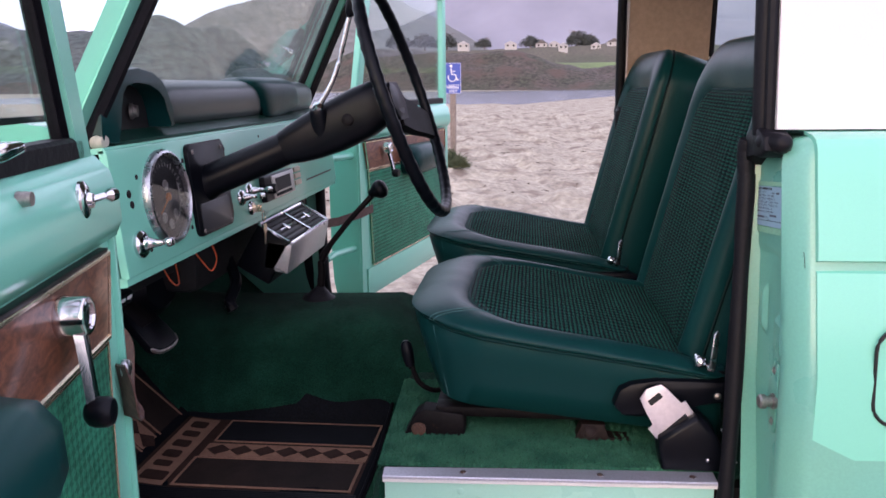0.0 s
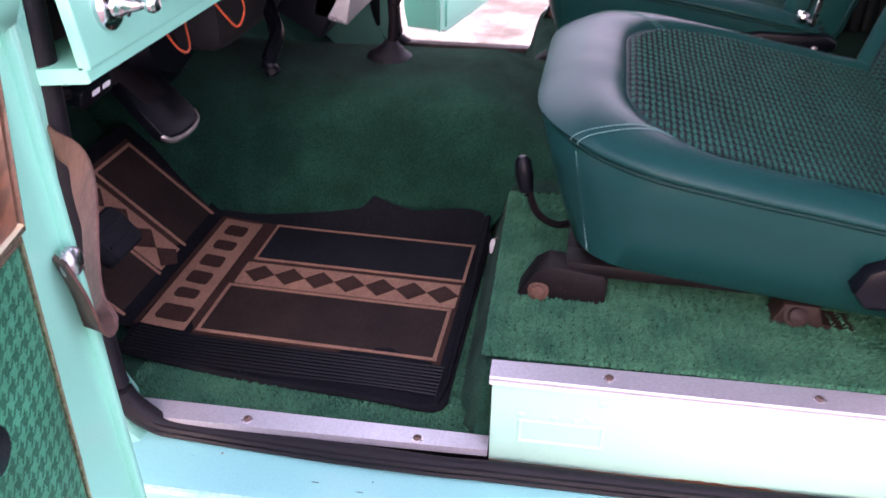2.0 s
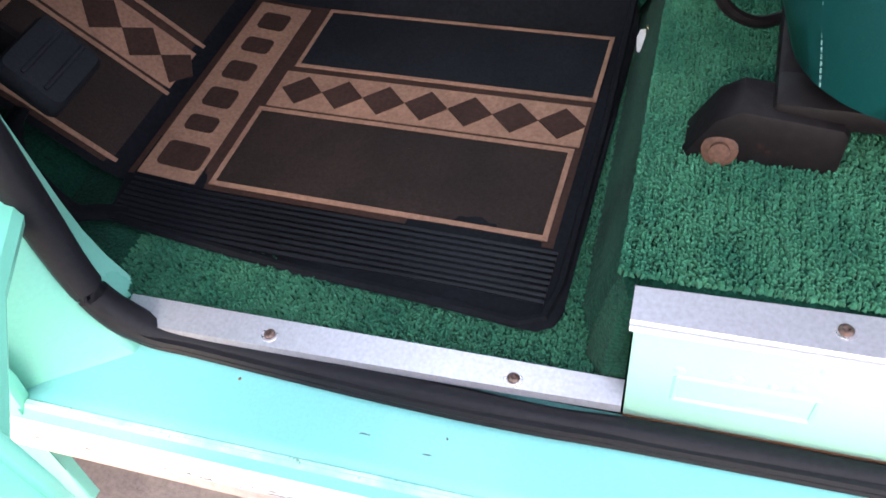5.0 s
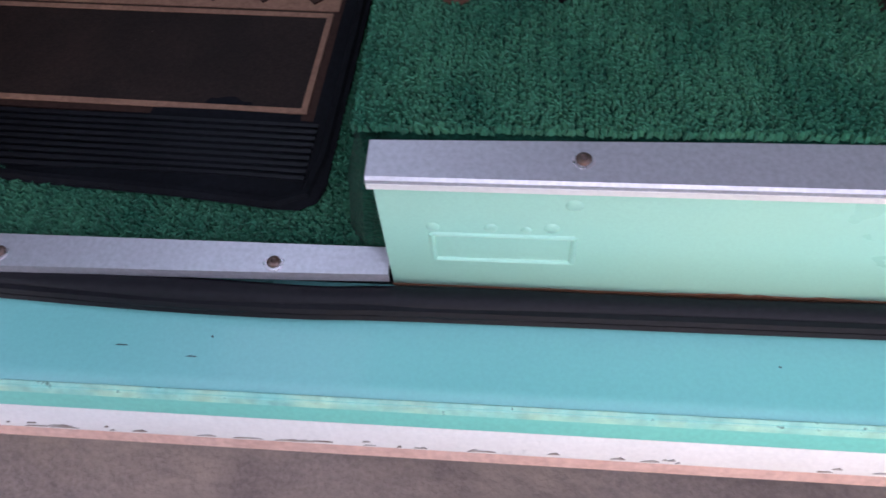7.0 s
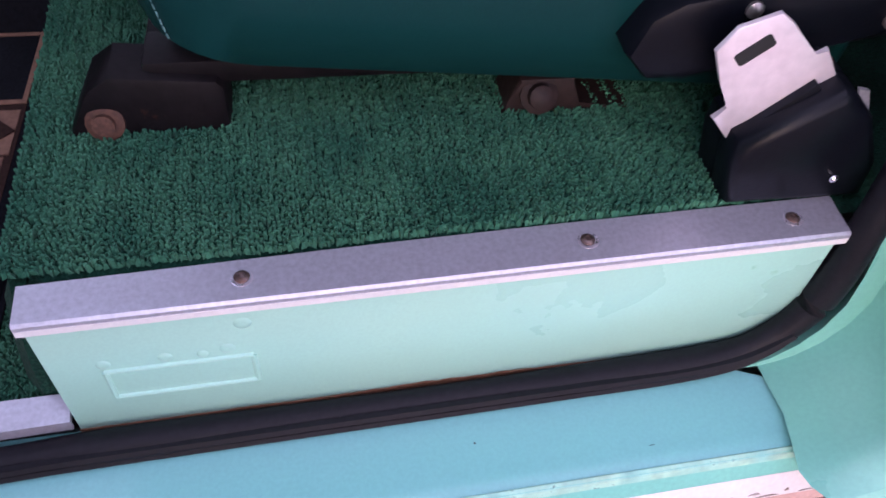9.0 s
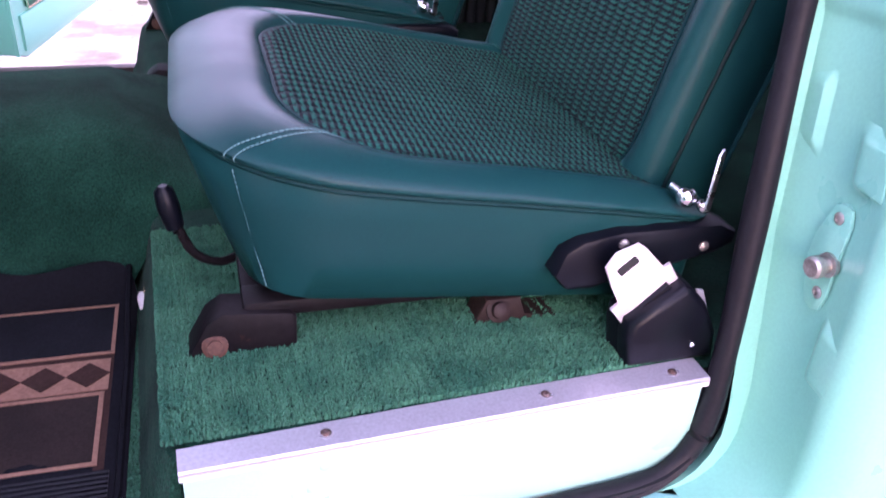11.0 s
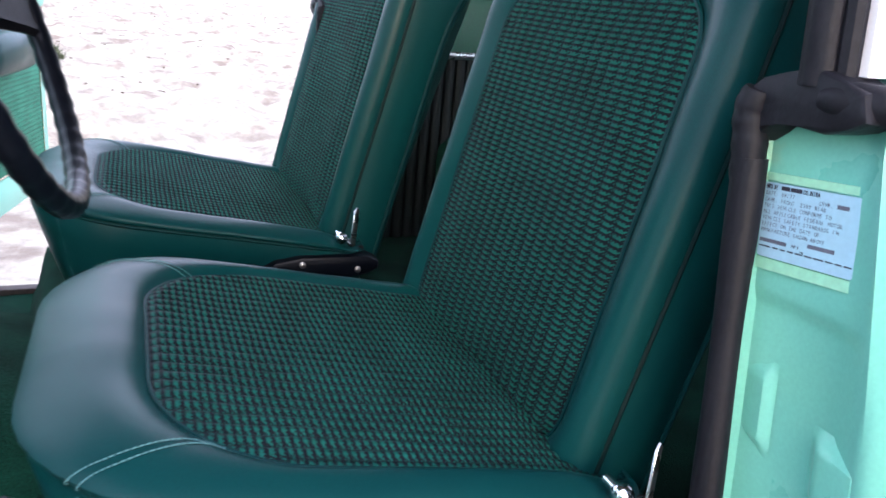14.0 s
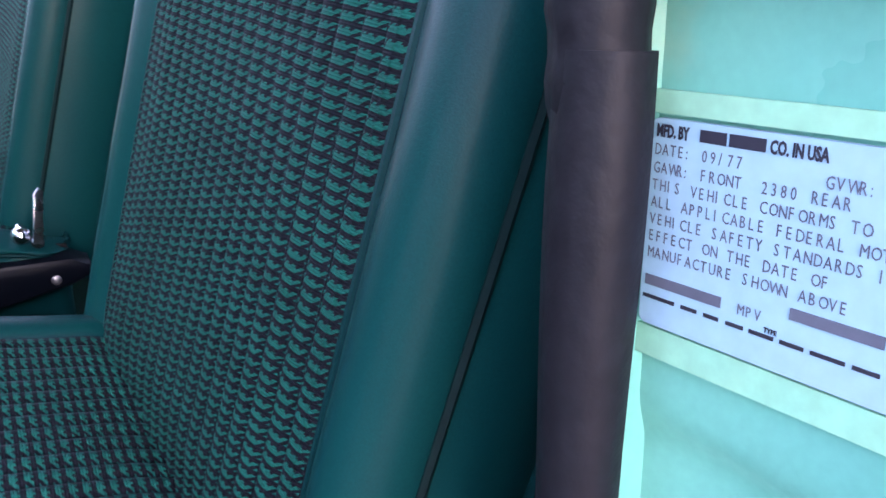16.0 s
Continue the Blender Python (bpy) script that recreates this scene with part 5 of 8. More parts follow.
def on_mat(x, y, h):
    """A place on the mat, which bends up the toe board."""
    z = 0.6545
    if x < BEND:
        d = BEND - x
        return Vector((BEND - d * math.cos(SLOPE) + h * math.sin(SLOPE), y, z + d * math.sin(SLOPE) + h * math.cos(SLOPE)))
    lift = 0.006 * math.exp(-((x - BEND) / 0.05) ** 2)
    wave = 0.0026 * math.sin(x * 21) * smooth_step((1.262 - y) / 0.02) + 0.004 * math.sin(x * 26 + 1) * smooth_step((y - 1.574) / 0.02)
    curl = 1.9 * max(0.0, y - MAT_CURL) * (0.82 + 0.18 * math.sin(x * 17 + 0.6))
    return Vector((x, y, z + lift + wave + h + curl))


def mat_near(x):
    """The mat's near edge, slightly askew to the sill."""
    return 1.2335 - 0.062 * (x + 0.29)


def mat_sheet(bm, x0, x1, y0, y1, h0, h1, step=0.005):
    # every sheet is cut at the same stations, so that those on top never dip into those below
    xs = [x0] + [k * step for k in range(math.ceil(x0 / step + 1e-6), math.ceil(x1 / step - 1e-6))] + [x1]
    if x0 < BEND < x1:
        xs = sorted(xs + [BEND])
    rings = []
    for x in xs:
        rings.append([on_mat(x, y0, h0), on_mat(x, y1, h0), on_mat(x, y1, h1), on_mat(x, y0, h1)])
    loft(bm, rings)


bm = bmesh.new()
# outline with a notch by the hinge post and a tongue up the toe board
xs = [-0.752, -0.72, -0.68, -0.62, -0.58, BEND, -0.545] + [-0.535 + 0.0125 * k for k in range(30)] + [-0.156, -0.145, -0.141]
rings = []
for x in xs:
    lo, hi = mat_near(x), 1.598 + 0.006 * math.sin(x * 31)
    if x < -0.54:
        hi = 1.603
        lo = 1.296
    if x > -0.167:
        e = (x + 0.167) / 0.026
        lo += 0.022 * (1 - math.sqrt(max(0, 1 - e * e))) + 0.0
        hi -= 0.022 * (1 - math.sqrt(max(0, 1 - e * e)))
    rings.append([on_mat(x, lo + 0.002, 0), on_mat(x, min(hi, MAT_CURL), 0), on_mat(x, hi, 0), on_mat(x, hi, 0.0042), on_mat(x, min(hi, MAT_CURL) - 0.001, 0.0042), on_mat(x, (lo + hi) / 2, 0.0042), on_mat(x, lo + 0.003, 0.0042), on_mat(x, lo, 0.003)])
loft(bm, rings)
base = part("mat_base", bm, MAT_BLACK, mat_thing, "black rubber mat body", 50)
# raised rim and ribs of the lower and upper border
bm = bmesh.new()
for k in range(9):
    y = 1.2500 + 0.0058 * k
    mat_sheet(bm, -0.535, -0.156, y, y + 0.0030, 0.0042, 0.0068)
tagged(part("rib_field", bm, MAT_RIB, base, "fine black rubber ribs", 30), kind="stuff")
bm = bmesh.new()
tube(bm, [on_mat(x, mat_near(x) + 0.0045, 0.0045) for x in (-0.535, -0.46, -0.4, -0.34, -0.28, -0.22, -0.172)] + [on_mat(-0.153, 1.240, 0.0045), on_mat(-0.1475, 1.27, 0.0045), on_mat(-0.1475, 1.45, 0.0045), on_mat(-0.1475, 1.60, 0.0045)], 0.0036, 6)
part("mat_rim", bm, MAT_BLACK, base)
# looped tab round a gap at the bend
bm = bmesh.new()
tube(bm, spline([on_mat(-0.655, 1.302, 0.004), on_mat(-0.650, 1.283, 0.004), on_mat(-0.632, 1.262, 0.004), on_mat(-0.600, 1.249, 0.004), on_mat(-0.572, 1.246, 0.004), on_mat(-0.545, 1.254, 0.004), on_mat(-0.52, 1.262, 0.003)], 5), 0.0095, 8, flat=0.45)
part("mat_tab", bm, MAT_BLACK, base, "black rubber tab looped round a gap")


def patch(name, x0, x1, y0, y1, material, h=0.0052, label="", sk=0.0):
    bm = bmesh.new()
    mat_sheet(bm, x0, x1, y0, y1, 0.003, h)
    return part(name, bm, material, base, label, 30)


# dark brown field under the pattern
patch("brown_field", -0.546, -0.161, 1.303, 1.5715, MAT_TRIM, 0.0048)
patch("brown_field", -0.732, -0.5535, 1.303, 1.575, MAT_TRIM, 0.0048)


def edged(x0, x1, y0, y1, inner, w=0.006):
    """A tan outline round a field."""
    patch("tan_border", x0, x1, y0, y0 + w, MAT_TAN, 0.0062)
    patch("tan_border", x0, x1, y1 - w, y1, MAT_TAN, 0.0062)
    patch("tan_border", x0, x0 + w, y0 + w, y1 - w, MAT_TAN, 0.0062)
    patch("tan_border", x1 - w, x1, y0 + w, y1 - w, MAT_TAN, 0.0062)
    patch("heel_field", x0 + w, x1 - w, y0 + w, y1 - w, inner, 0.0055)


edged(-0.468, -0.167, 1.309, 1.412, MAT_BROWN, 0.0045)
edged(-0.459, -0.161, 1.475, 1.569, MAT_NAVY, 0.0038)
patch("diamond_band", -0.463, -0.164, 1.4155, 1.4665, MAT_TAN, 0.0058, "tan band")
edged(-0.725, -0.557, 1.308, 1.405, MAT_BROWN, 0.0045)
edged(-0.725, -0.557, 1.474, 1.570, MAT_BROWN, 0.0045)
patch("diamond_band", -0.725, -0.557, 1.409, 1.463, MAT_TAN, 0.0058, "tan band")
patch("letter_band", -0.537, -0.481, 1.305, 1.564, MAT_TAN, 0.0060, "tan band with plain dark shapes")


def diamond(cx, cy, a, b):
    bm = bmesh.new()
    lo = [on_mat(cx + dx, cy + dy, 0.004) for dx, dy in ((-a, 0), (0, -b), (a, 0), (0, b))]
    hi = [on_mat(cx + dx, cy + dy, 0.0069) for dx, dy in ((-a, 0), (0, -b), (a, 0), (0, b))]
    loft(bm, [lo, hi])
    part("diamond", bm, MAT_TRIM, base, "", 20)


for k in range(7):
    diamond(-0.4365 + k * 0.0420, 1.441, 0.0208, 0.0195)
for k in range(4):
    diamond(-0.574 - k * 0.0425, 1.436, 0.0210, 0.0215)
# plain dark shapes where the band carries its name
for k, (y, w, tall) in enumerate(((1.334, 0.030, 0.036), (1.376, 0.020, 0.024), (1.413, 0.026, 0.024), (1.454, 0.026, 0.024), (1.495, 0.022, 0.024), (1.535, 0.026, 0.024))):
    bm = bmesh.new()
    c = -0.525 if k else -0.527
    out = rounded(c, c + tall + 0.006, y - w / 2, y + w / 2, 0.005, 3)
    lo = [on_mat(a, b, 0.004) for a, b in out]
    hi = [on_mat(a, b, 0.0070) for a, b in out]
    loft(bm, [lo, hi])
    part("band_shape", bm, MAT_TRIM, base, "plain dark raised shape", 30)
settle(mat_thing, (-0.34, 1.44, 0.652))

# small white tag on a twist of wire at the mat's corner
tag = thing("paper_tag", "small white paper tag on a brass wire beside the mat", "tag")
bm = bmesh.new()
prism(bm, [(-0.006, -0.010), (0.006, -0.012), (0.007, 0.004), (0.002, 0.010), (-0.004, 0.010), (-0.007, 0.003)], Matrix.Translation((-0.132, 1.548, 0.676)) @ Euler((1.1, 0.2, 0.5)).to_matrix().to_4x4(), 0, 0.0006)
part("tag_card", bm, surface("white_card", (0.7, 0.7, 0.72), 0.6), tag)
bm = bmesh.new()
tube(bm, [(-0.130, 1.553, 0.686), (-0.124, 1.552, 0.688), (-0.116, 1.553, 0.687)], 0.0012, 6)
tube(bm, [(-0.135, 1.551, 0.655), (-0.132, 1.551, 0.67), (-0.130, 1.553, 0.690)], 0.0009, 6)
part("wire", bm, GOLD, tag)
settle(tag, (-0.132, 1.55, 0.66))

# ---- pedals ----


def pedal_mat(cx, cy, cz):
    return Matrix.Translation((cx, cy, cz)) @ Euler((0, radians(48), 0)).to_matrix().to_4x4()


# brake: a long pad worn bright along its lower edge, on a broad arm
brake = thing("brake_pedal", "black brake pedal with a worn bright lower edge", "pedal", "pedals")
m = pedal_mat(-0.588, 1.530, 0.848)
bm = bmesh.new()
out = [(-0.060, -0.040), (0.022, -0.047), (0.034, -0.038), (0.040, -0.014), (0.041, 0.014), (0.036, 0.040), (0.024, 0.049), (-0.060, 0.046)]
prism(bm, out, m, -0.008, 0.007, 0.003)
pad = part("pedal_pad", bm, BLACK, brake, "smooth black rubber pad", 50)
bm = bmesh.new()
tube(bm, spline([m @ Vector(p) for p in ((0.025, -0.048, 0.003), (0.037, -0.036, 0.003), (0.042, -0.014, 0.003), (0.043, 0.014, 0.003), (0.038, 0.040, 0.003), (0.024, 0.051, 0.003))], 4), [0.001] + [0.0032] * 19 + [0.001], 6, flat=1.3)
part("bright_edge", bm, STEEL, pad, "worn bright edge")
bm = bmesh.new()
loft(bm, [[Vector((x, y - w, z)), Vector((x + 0.010, y - 0.7 * w, z + 0.010)), Vector((x + 0.010, y + 0.7 * w, z + 0.010)), Vector((x, y + w, z)), Vector((x - 0.012, y + 0.7 * w, z - 0.010)), Vector((x - 0.012, y - 0.7 * w, z - 0.010))]
          for x, y, z, w in ((-0.600, 1.530, 0.857, 0.034), (-0.628, 1.528, 0.888, 0.036), (-0.668, 1.522, 0.940, 0.034), (-0.705, 1.515, 1.000, 0.026), (-0.74, 1.51, 1.07, 0.020))])
part("pedal_arm", bm, BLACK_METAL, brake, "", 60)
settle(brake, (-0.588, 1.530, 0.848))
# clutch: a small block of a pad beside the hinge post
clutch = thing("clutch_pedal", "small black rubber clutch pedal above the mat", "pedal", "pedals")
m = pedal_mat(-0.522, 1.271, 0.812)
bm = bmesh.new()
loft(bm, [[m @ Vector((a * k, b * k, h)) for a, b in rounded(-0.026, 0.026, -0.030, 0.030, 0.007, 4)] for h, k in ((-0.014, 0.9), (-0.010, 1.0), (0.002, 1.0), (0.008, 0.90), (0.009, 0.7))])
pad = part("pedal_pad", bm, MAT_NAVY, clutch, "block-shaped black rubber pad", 50)
for k in (-0.010, 0.008):
    bm, b2 = bmesh.new(), bmesh.new()
    box(b2, k, k + 0.0035, -0.024, 0.024, 0.007, 0.0105, 0.001)
    join(bm, b2, m)
    part("rib", bm, MAT_NAVY, pad)
bm = bmesh.new()
tube(bm, spline([(-0.535, 1.271, 0.812), (-0.62, 1.30, 0.845), (-0.70, 1.35, 0.94), (-0.74, 1.38, 1.06)], 5), 0.010, 8, flat=1.6)
part("pedal_arm", bm, BLACK_METAL, clutch)
settle(clutch, (-0.522, 1.271, 0.812))
# pull handle on the kick panel, two pale marks on its black grip
pull = thing("pull_handle", "black pull handle with two pale marks on the kick panel", "handle")
bm = bmesh.new()
tube(bm, [(-0.520, 1.205, 0.998), (-0.512, 1.235, 0.990), (-0.508, 1.250, 0.985)], [0.006, 0.006, 0.005], 8)
rod = part("pull_rod", bm, BLACK_METAL, pull)
GRIP = axes((0.15, 1, 0.12), (0.3, -0.15, 1), (1, 0.1, -0.3), (-0.500, 1.268, 0.984))
bm = bmesh.new()
prism(bm, rounded(-0.026, 0.022, -0.011, 0.010, 0.006, 4), GRIP, -0.010, 0.006, 0.002)
grip = part("grip", bm, BLACK, pull, "black plastic grip")
for y in (-0.010, 0.006):
    bm = bmesh.new()
    prism(bm, rounded(y, y + 0.011, -0.002, 0.004, 0.001, 2), GRIP, 0.0055, 0.0066)
    part("pale_mark", bm, SIGN_WHITE, grip)
settle(pull, (-0.520, 1.205, 0.998))
switch = thing("dimmer_switch", "small floor switch with a pale cap on the toe board", "switch")
bm = bmesh.new()
lathe(bm, [(0.017, 0), (0.017, 0.012), (0.010, 0.016), (0.010, 0.032), (0, 0.034)], frame_on((0.7, 0, 0.7), (-0.755, 1.40, 0.815)), 14)
part("switch_body", bm, STEEL, switch)
settle(switch, (-0.755, 1.40, 0.81))

# ---- dashboard ----
dash = thing("dashboard", "mint painted metal dashboard with a round gauge, dark padded top", "dashboard")
DX = -0.448
FACE = axes((0, 1, 0), (-0.10, 0, 1), (1, 0, 0.10), (DX, 0, 1.125))  # local x across, y up, z towards the seats
bm = bmesh.new()
low, high = -0.090, 0.090
prism(bm, [(1.186, low), (2.405, low), (2.405, high), (1.186, high)], FACE, -0.012, 0.0, 0.003)
b2 = bmesh.new()
prism(b2, [(1.186, low - 0.012), (2.405, low - 0.012), (2.405, low + 0.002), (1.186, low + 0.002)], FACE, -0.09, -0.004, 0.004)
part("lower_flange", b2, MINT, dash)
b2 = bmesh.new()
prism(b2, [(1.186, high - 0.004), (2.405, high - 0.004), (2.405, high + 0.004), (1.186, high + 0.004)], FACE, -0.10, -0.003, 0.002)
part("upper_flange", b2, MINT, dash)
part("dash_panel", bm, MINT, dash, "mint painted dash panel", 30)


def on_dash(y, z, out=0.0):
    return FACE @ Vector((y, z - 1.125, out))


DAX = FACE.to_3x3() @ Vector((0, 0, 1))
# main gauge
gm = frame_on(DAX, on_dash(1.336, 1.131))
bm = bmesh.new()
lathe(bm, [(0.0735, 0.0), (0.0735, 0.006), (0.0710, 0.011), (0.0675, 0.012), (0.0645, 0.008), (0.0640, 0.001)], gm, 40)
gauge = part("gauge_bezel", bm, DULL_CHROME, dash, "chrome gauge ring")
bm = bmesh.new()
lathe(bm, [(0.0645, -0.001), (0.0645, 0.0022), (0, 0.0022)], gm, 40)
part("gauge_face", bm, surface("dial_grey", (0.045, 0.047, 0.052), 0.35, tone=(0.03, 0.03, 0.034), tone_scale=30, grain=200, grain_amt=0.1), gauge, "dark dial face")
bm = bmesh.new()
for k in range(25):
    a = radians(215 - 250 * k / 24)
    r0, r1 = 0.047, 0.057 if k % 3 == 0 else 0.053
    p, q = (gm @ Vector((r * math.cos(a), r * math.sin(a), 0.003)) for r in (r0, r1))
    tube(bm, [p, q], 0.0009, 4)
for rr, a0, a1 in ((0.044, -75, 25),):
    tube(bm, [gm @ Vector((rr * math.cos(radians(a0 + (a1 - a0) * k / 20)), rr * math.sin(radians(a0 + (a1 - a0) * k / 20)), 0.003)) for k in range(21)], 0.0011, 4)
for x, y in ((-0.02, -0.030), (0.02, -0.030), (0.0, -0.043), (0.0, 0.018)):
    lathe(bm, [(0.0085, 0.0), (0.0085, 0.0032), (0.0065, 0.0034), (0.006, 0.0024)], gm @ Matrix.Translation((x, y, 0)), 16)
part("dial_marks", bm, surface("dial_marks", (0.42, 0.42, 0.40), 0.5), gauge, "pale dial marks")
bm = bmesh.new()
tube(bm, [gm @ Vector((0, 0, 0.006)), gm @ Vector((-0.035, -0.022, 0.006))], [0.0016, 0.0007], 6)
lathe(bm, [(0.006, 0.003), (0.006, 0.007), (0, 0.0085)], gm, 14)
part("needle", bm, surface("needle_orange", (0.6, 0.2, 0.05), 0.5), gauge, "orange needle")
bm = bmesh.new()
lathe(bm, [(0.065, 0.009), (0.065, 0.0100), (0, 0.0112)], gm, 40)
gl = part("gauge_glass", bm, DIAL_GLASS, gauge)
gl.visible_shadow = False
# column plate
bm = bmesh.new()
prism(bm, rounded(1.424, 1.584, -0.076, 0.080, 0.014, 5), FACE, 0, 0.007, 0.003)
plate = part("column_plate", bm, BLACK, dash, "satin black plate round the steering column")
bm = bmesh.new()
prism(bm, rounded(1.440, 1.570, -0.072, -0.022, 0.008, 4), FACE, 0.0065, 0.0085, 0.001)
part("plate_inset", bm, surface("plate_grey", (0.045, 0.045, 0.05), 0.35, grain=200, grain_amt=0.08), plate, "dark grey lower inset")
for y, z in ((1.443, 0.066), (1.566, 0.066), (1.443, -0.068), (1.566, -0.068)):
    screw(*(FACE @ Vector((y, z, 0.0075))), 0.004, STEEL, plate, DAX)


def toggle(y, z, parent, scale=1.0, tip=(0, 0, 0)):
    bm = bmesh.new()
    m = frame_on(DAX, on_dash(y, z))
    s = scale
    lathe(bm, [(0.020 * s, 0), (0.020 * s, 0.004), (0.016 * s, 0.008), (0.010 * s, 0.010), (0.008 * s, 0.018), (0.0065 * s, 0.020), (0.005 * s, 0.030), (0.004 * s, 0.034)], m, 20)
    kb = part("switch_knob", bm, CHROME, parent, "chrome pull switch")
    bm = bmesh.new()
    lathe(bm, [(0.003 * s, 0.030), (0.003 * s, 0.036), (0.0065 * s, 0.040), (0.0075 * s, 0.045), (0.0055 * s, 0.050), (0, 0.0515)], m, 14)
    part("knob_tip", bm, CHROME, kb)
    return kb


toggle(1.232, 1.076, dash)
for y, z in ((1.644, 1.087), (1.690, 1.094)):
    toggle(y, z, dash, 0.8)
for y, z, r in ((1.225, 1.150, 0.006), (1.229, 1.134, 0.0055), (1.255, 1.171, 0.004), (1.412, 1.070, 0.004), (1.416, 1.180, 0.004), (1.262, 1.062, 0.0035), (1.60, 1.185, 0.003), (1.80, 1.196, 0.003)):
    bm = bmesh.new()
    lathe(bm, [(r, -0.001), (r, 0.0006), (r * 0.8, 0.0012), (0, 0.0012)], frame_on(DAX, on_dash(y, z)), 14)
    part("dash_plug", bm, DARK, dash, "small dark hole plug")
# ignition key and ring
bm = bmesh.new()
lathe(bm, [(0.014, 0), (0.014, 0.004), (0.011, 0.008), (0, 0.008)], frame_on(DAX, on_dash(1.690, 1.060)), 18)
ign = part("ignition", bm, CHROME, dash, "chrome ignition lock with a brass key")
bm = bmesh.new()
box(bm, DX + 0.008, DX + 0.030, 1.6885, 1.6910, 1.053, 1.067, 0.001)
tube(bm, [(DX + 0.033 + 0.0 * k, 1.69 + 0.009 * math.sin(k * 0.524), 1.044 + 0.011 * math.cos(k * 0.524)) for k in range(12)], 0.0011, 5, closed=True, up=(1, 0, 0))
prism(bm, rounded(-0.008, 0.008, -0.010, 0.010, 0.006, 3), axes((0, 1, 0), (0, 0, 1), (1, 0, 0), (DX + 0.034, 1.69, 1.020)), 0, 0.0018)
box(bm, DX + 0.034, DX + 0.0355, 1.687, 1.693, 0.988, 1.012)
part("key", bm, GOLD, ign, "brass key hanging on a ring")
# radio
bm = bmesh.new()
prism(bm, rounded(1.762, 1.962, -0.066, -0.012, 0.005, 3), FACE, 0, 0.012, 0.003)
radio = part("radio", bm, BLACK, dash, "black car radio with a bright front")
bm = bmesh.new()
prism(bm, rounded(1.806, 1.958, -0.064, -0.015, 0.003, 3), FACE, 0.011, 0.0150, 0.001)
part("radio_front", bm, surface("radio_silver", (0.55, 0.54, 0.53), 0.3, 0.7, grain=120, grain_amt=0.1), radio, "silver radio front")
bm = bmesh.new()
prism(bm, rounded(1.824, 1.928, -0.050, -0.022, 0.002, 2), FACE, 0.0145, 0.0162)
for k in range(6):
    prism(bm, rounded(1.822 + 0.018 * k, 1.835 + 0.018 * k, -0.0605, -0.0545, 0.001, 2), FACE, 0.0145, 0.018)
part("radio_window", bm, DARK, radio, "dark display and buttons")
for y in (1.784,):
    bm = bmesh.new()
    lathe(bm, [(0.011, 0.012), (0.011, 0.024), (0.009, 0.028), (0, 0.028)], frame_on(DAX, on_dash(y, 1.085)), 16)
    part("radio_knob", bm, BLACK, radio)
# heater slide panel beside the radio
bm = bmesh.new()
for k in range(3):
    prism(bm, rounded(2.002, 2.048, -0.058 + 0.0155 * k, -0.0465 + 0.0155 * k, 0.002, 2), FACE, 0, 0.005, 0.001)
part("heater_slides", bm, surface("cream_plastic", (0.55, 0.50, 0.36), 0.4), dash, "cream heater slides")
bm = bmesh.new()
prism(bm, [(2.11, -0.058), (2.35, -0.058), (2.35, -0.0545), (2.11, -0.0545)], FACE, -0.0005, 0.0012)
part("glove_slot", bm, DARK, dash)
# padded top: a long roll, a deep end cap by the gauge and a raised block
bm = bmesh.new()
ring_list = []
for i in range(41):
    t = i / 40
    y = 1.405 + (2 * MID - 1.21 - 1.405) * t
    block = 0.0
    ends = math.sqrt(max(0.0, 1 - (2 * abs(t - 0.5)) ** 14))
    rx, rz = 0.052 + 0.008 * block, 0.043 + 0.006 * block
    ring_list.append([(-0.545 + 0.008 * block + rx * ends * math.copysign(abs(math.cos(a)) ** 0.7, math.cos(a)), y, 1.268 + 0.004 * block + rz * ends * math.copysign(abs(math.sin(a)) ** 0.7, math.sin(a))) for a in (2 * math.pi * k / 20 for k in range(20))])
loft(bm, ring_list)
# the pad's sheen from the sky is painted in as a paler, greyer colour
part("dash_pad", bm, surface("faded_pad", (0.040, 0.062, 0.060), 0.34, tone=(0.055, 0.075, 0.073), tone_scale=6, grain=300, grain_amt=0.12, bump=0.0004, bump_scale=400, spec=0.45), dash, "faded grey-green padded dash top", 70)
bm = bmesh.new()
ring_list = []
for i in range(25):
    t = i / 24
    ends = math.sqrt(max(0.0, 1 - abs(2 * t - 1) ** 6))
    rx, up, dn = 0.030 + 0.034 * ends, 0.024 + 0.025 * ends, 0.018 + (0.050 - 0.040 * t) * ends
    ring_list.append([(-0.540 + rx * math.copysign(abs(math.cos(a)) ** 0.6, math.cos(a)), 1.925 + 0.31 * t - 0.035 * math.sin(a), 1.271 + (up if math.sin(a) > 0 else dn) * math.copysign(abs(math.sin(a)) ** 0.6, math.sin(a))) for a in (2 * math.pi * k / 24 for k in range(24))])
loft(bm, ring_list)
part("pad_block", bm, VINYL, dash, "dark green raised block of the pad", 70)
# hood over the gauge: a thick arched shell, open towards the seats
HOOD = axes((0, 1, 0), (0, 0, 1), (1, 0, 0), (0, 0, 0))
bm = bmesh.new()
arch = [(1.190, 1.224), (1.193, 1.262), (1.202, 1.290), (1.222, 1.309), (1.258, 1.321), (1.310, 1.327), (1.356, 1.321), (1.388, 1.308), (1.406, 1.290), (1.416, 1.262), (1.422, 1.236)]
hollow = [(1.404, 1.236), (1.399, 1.262), (1.390, 1.283), (1.372, 1.296), (1.340, 1.306), (1.300, 1.309), (1.268, 1.304), (1.254, 1.292), (1.249, 1.268), (1.243, 1.244), (1.238, 1.220)]
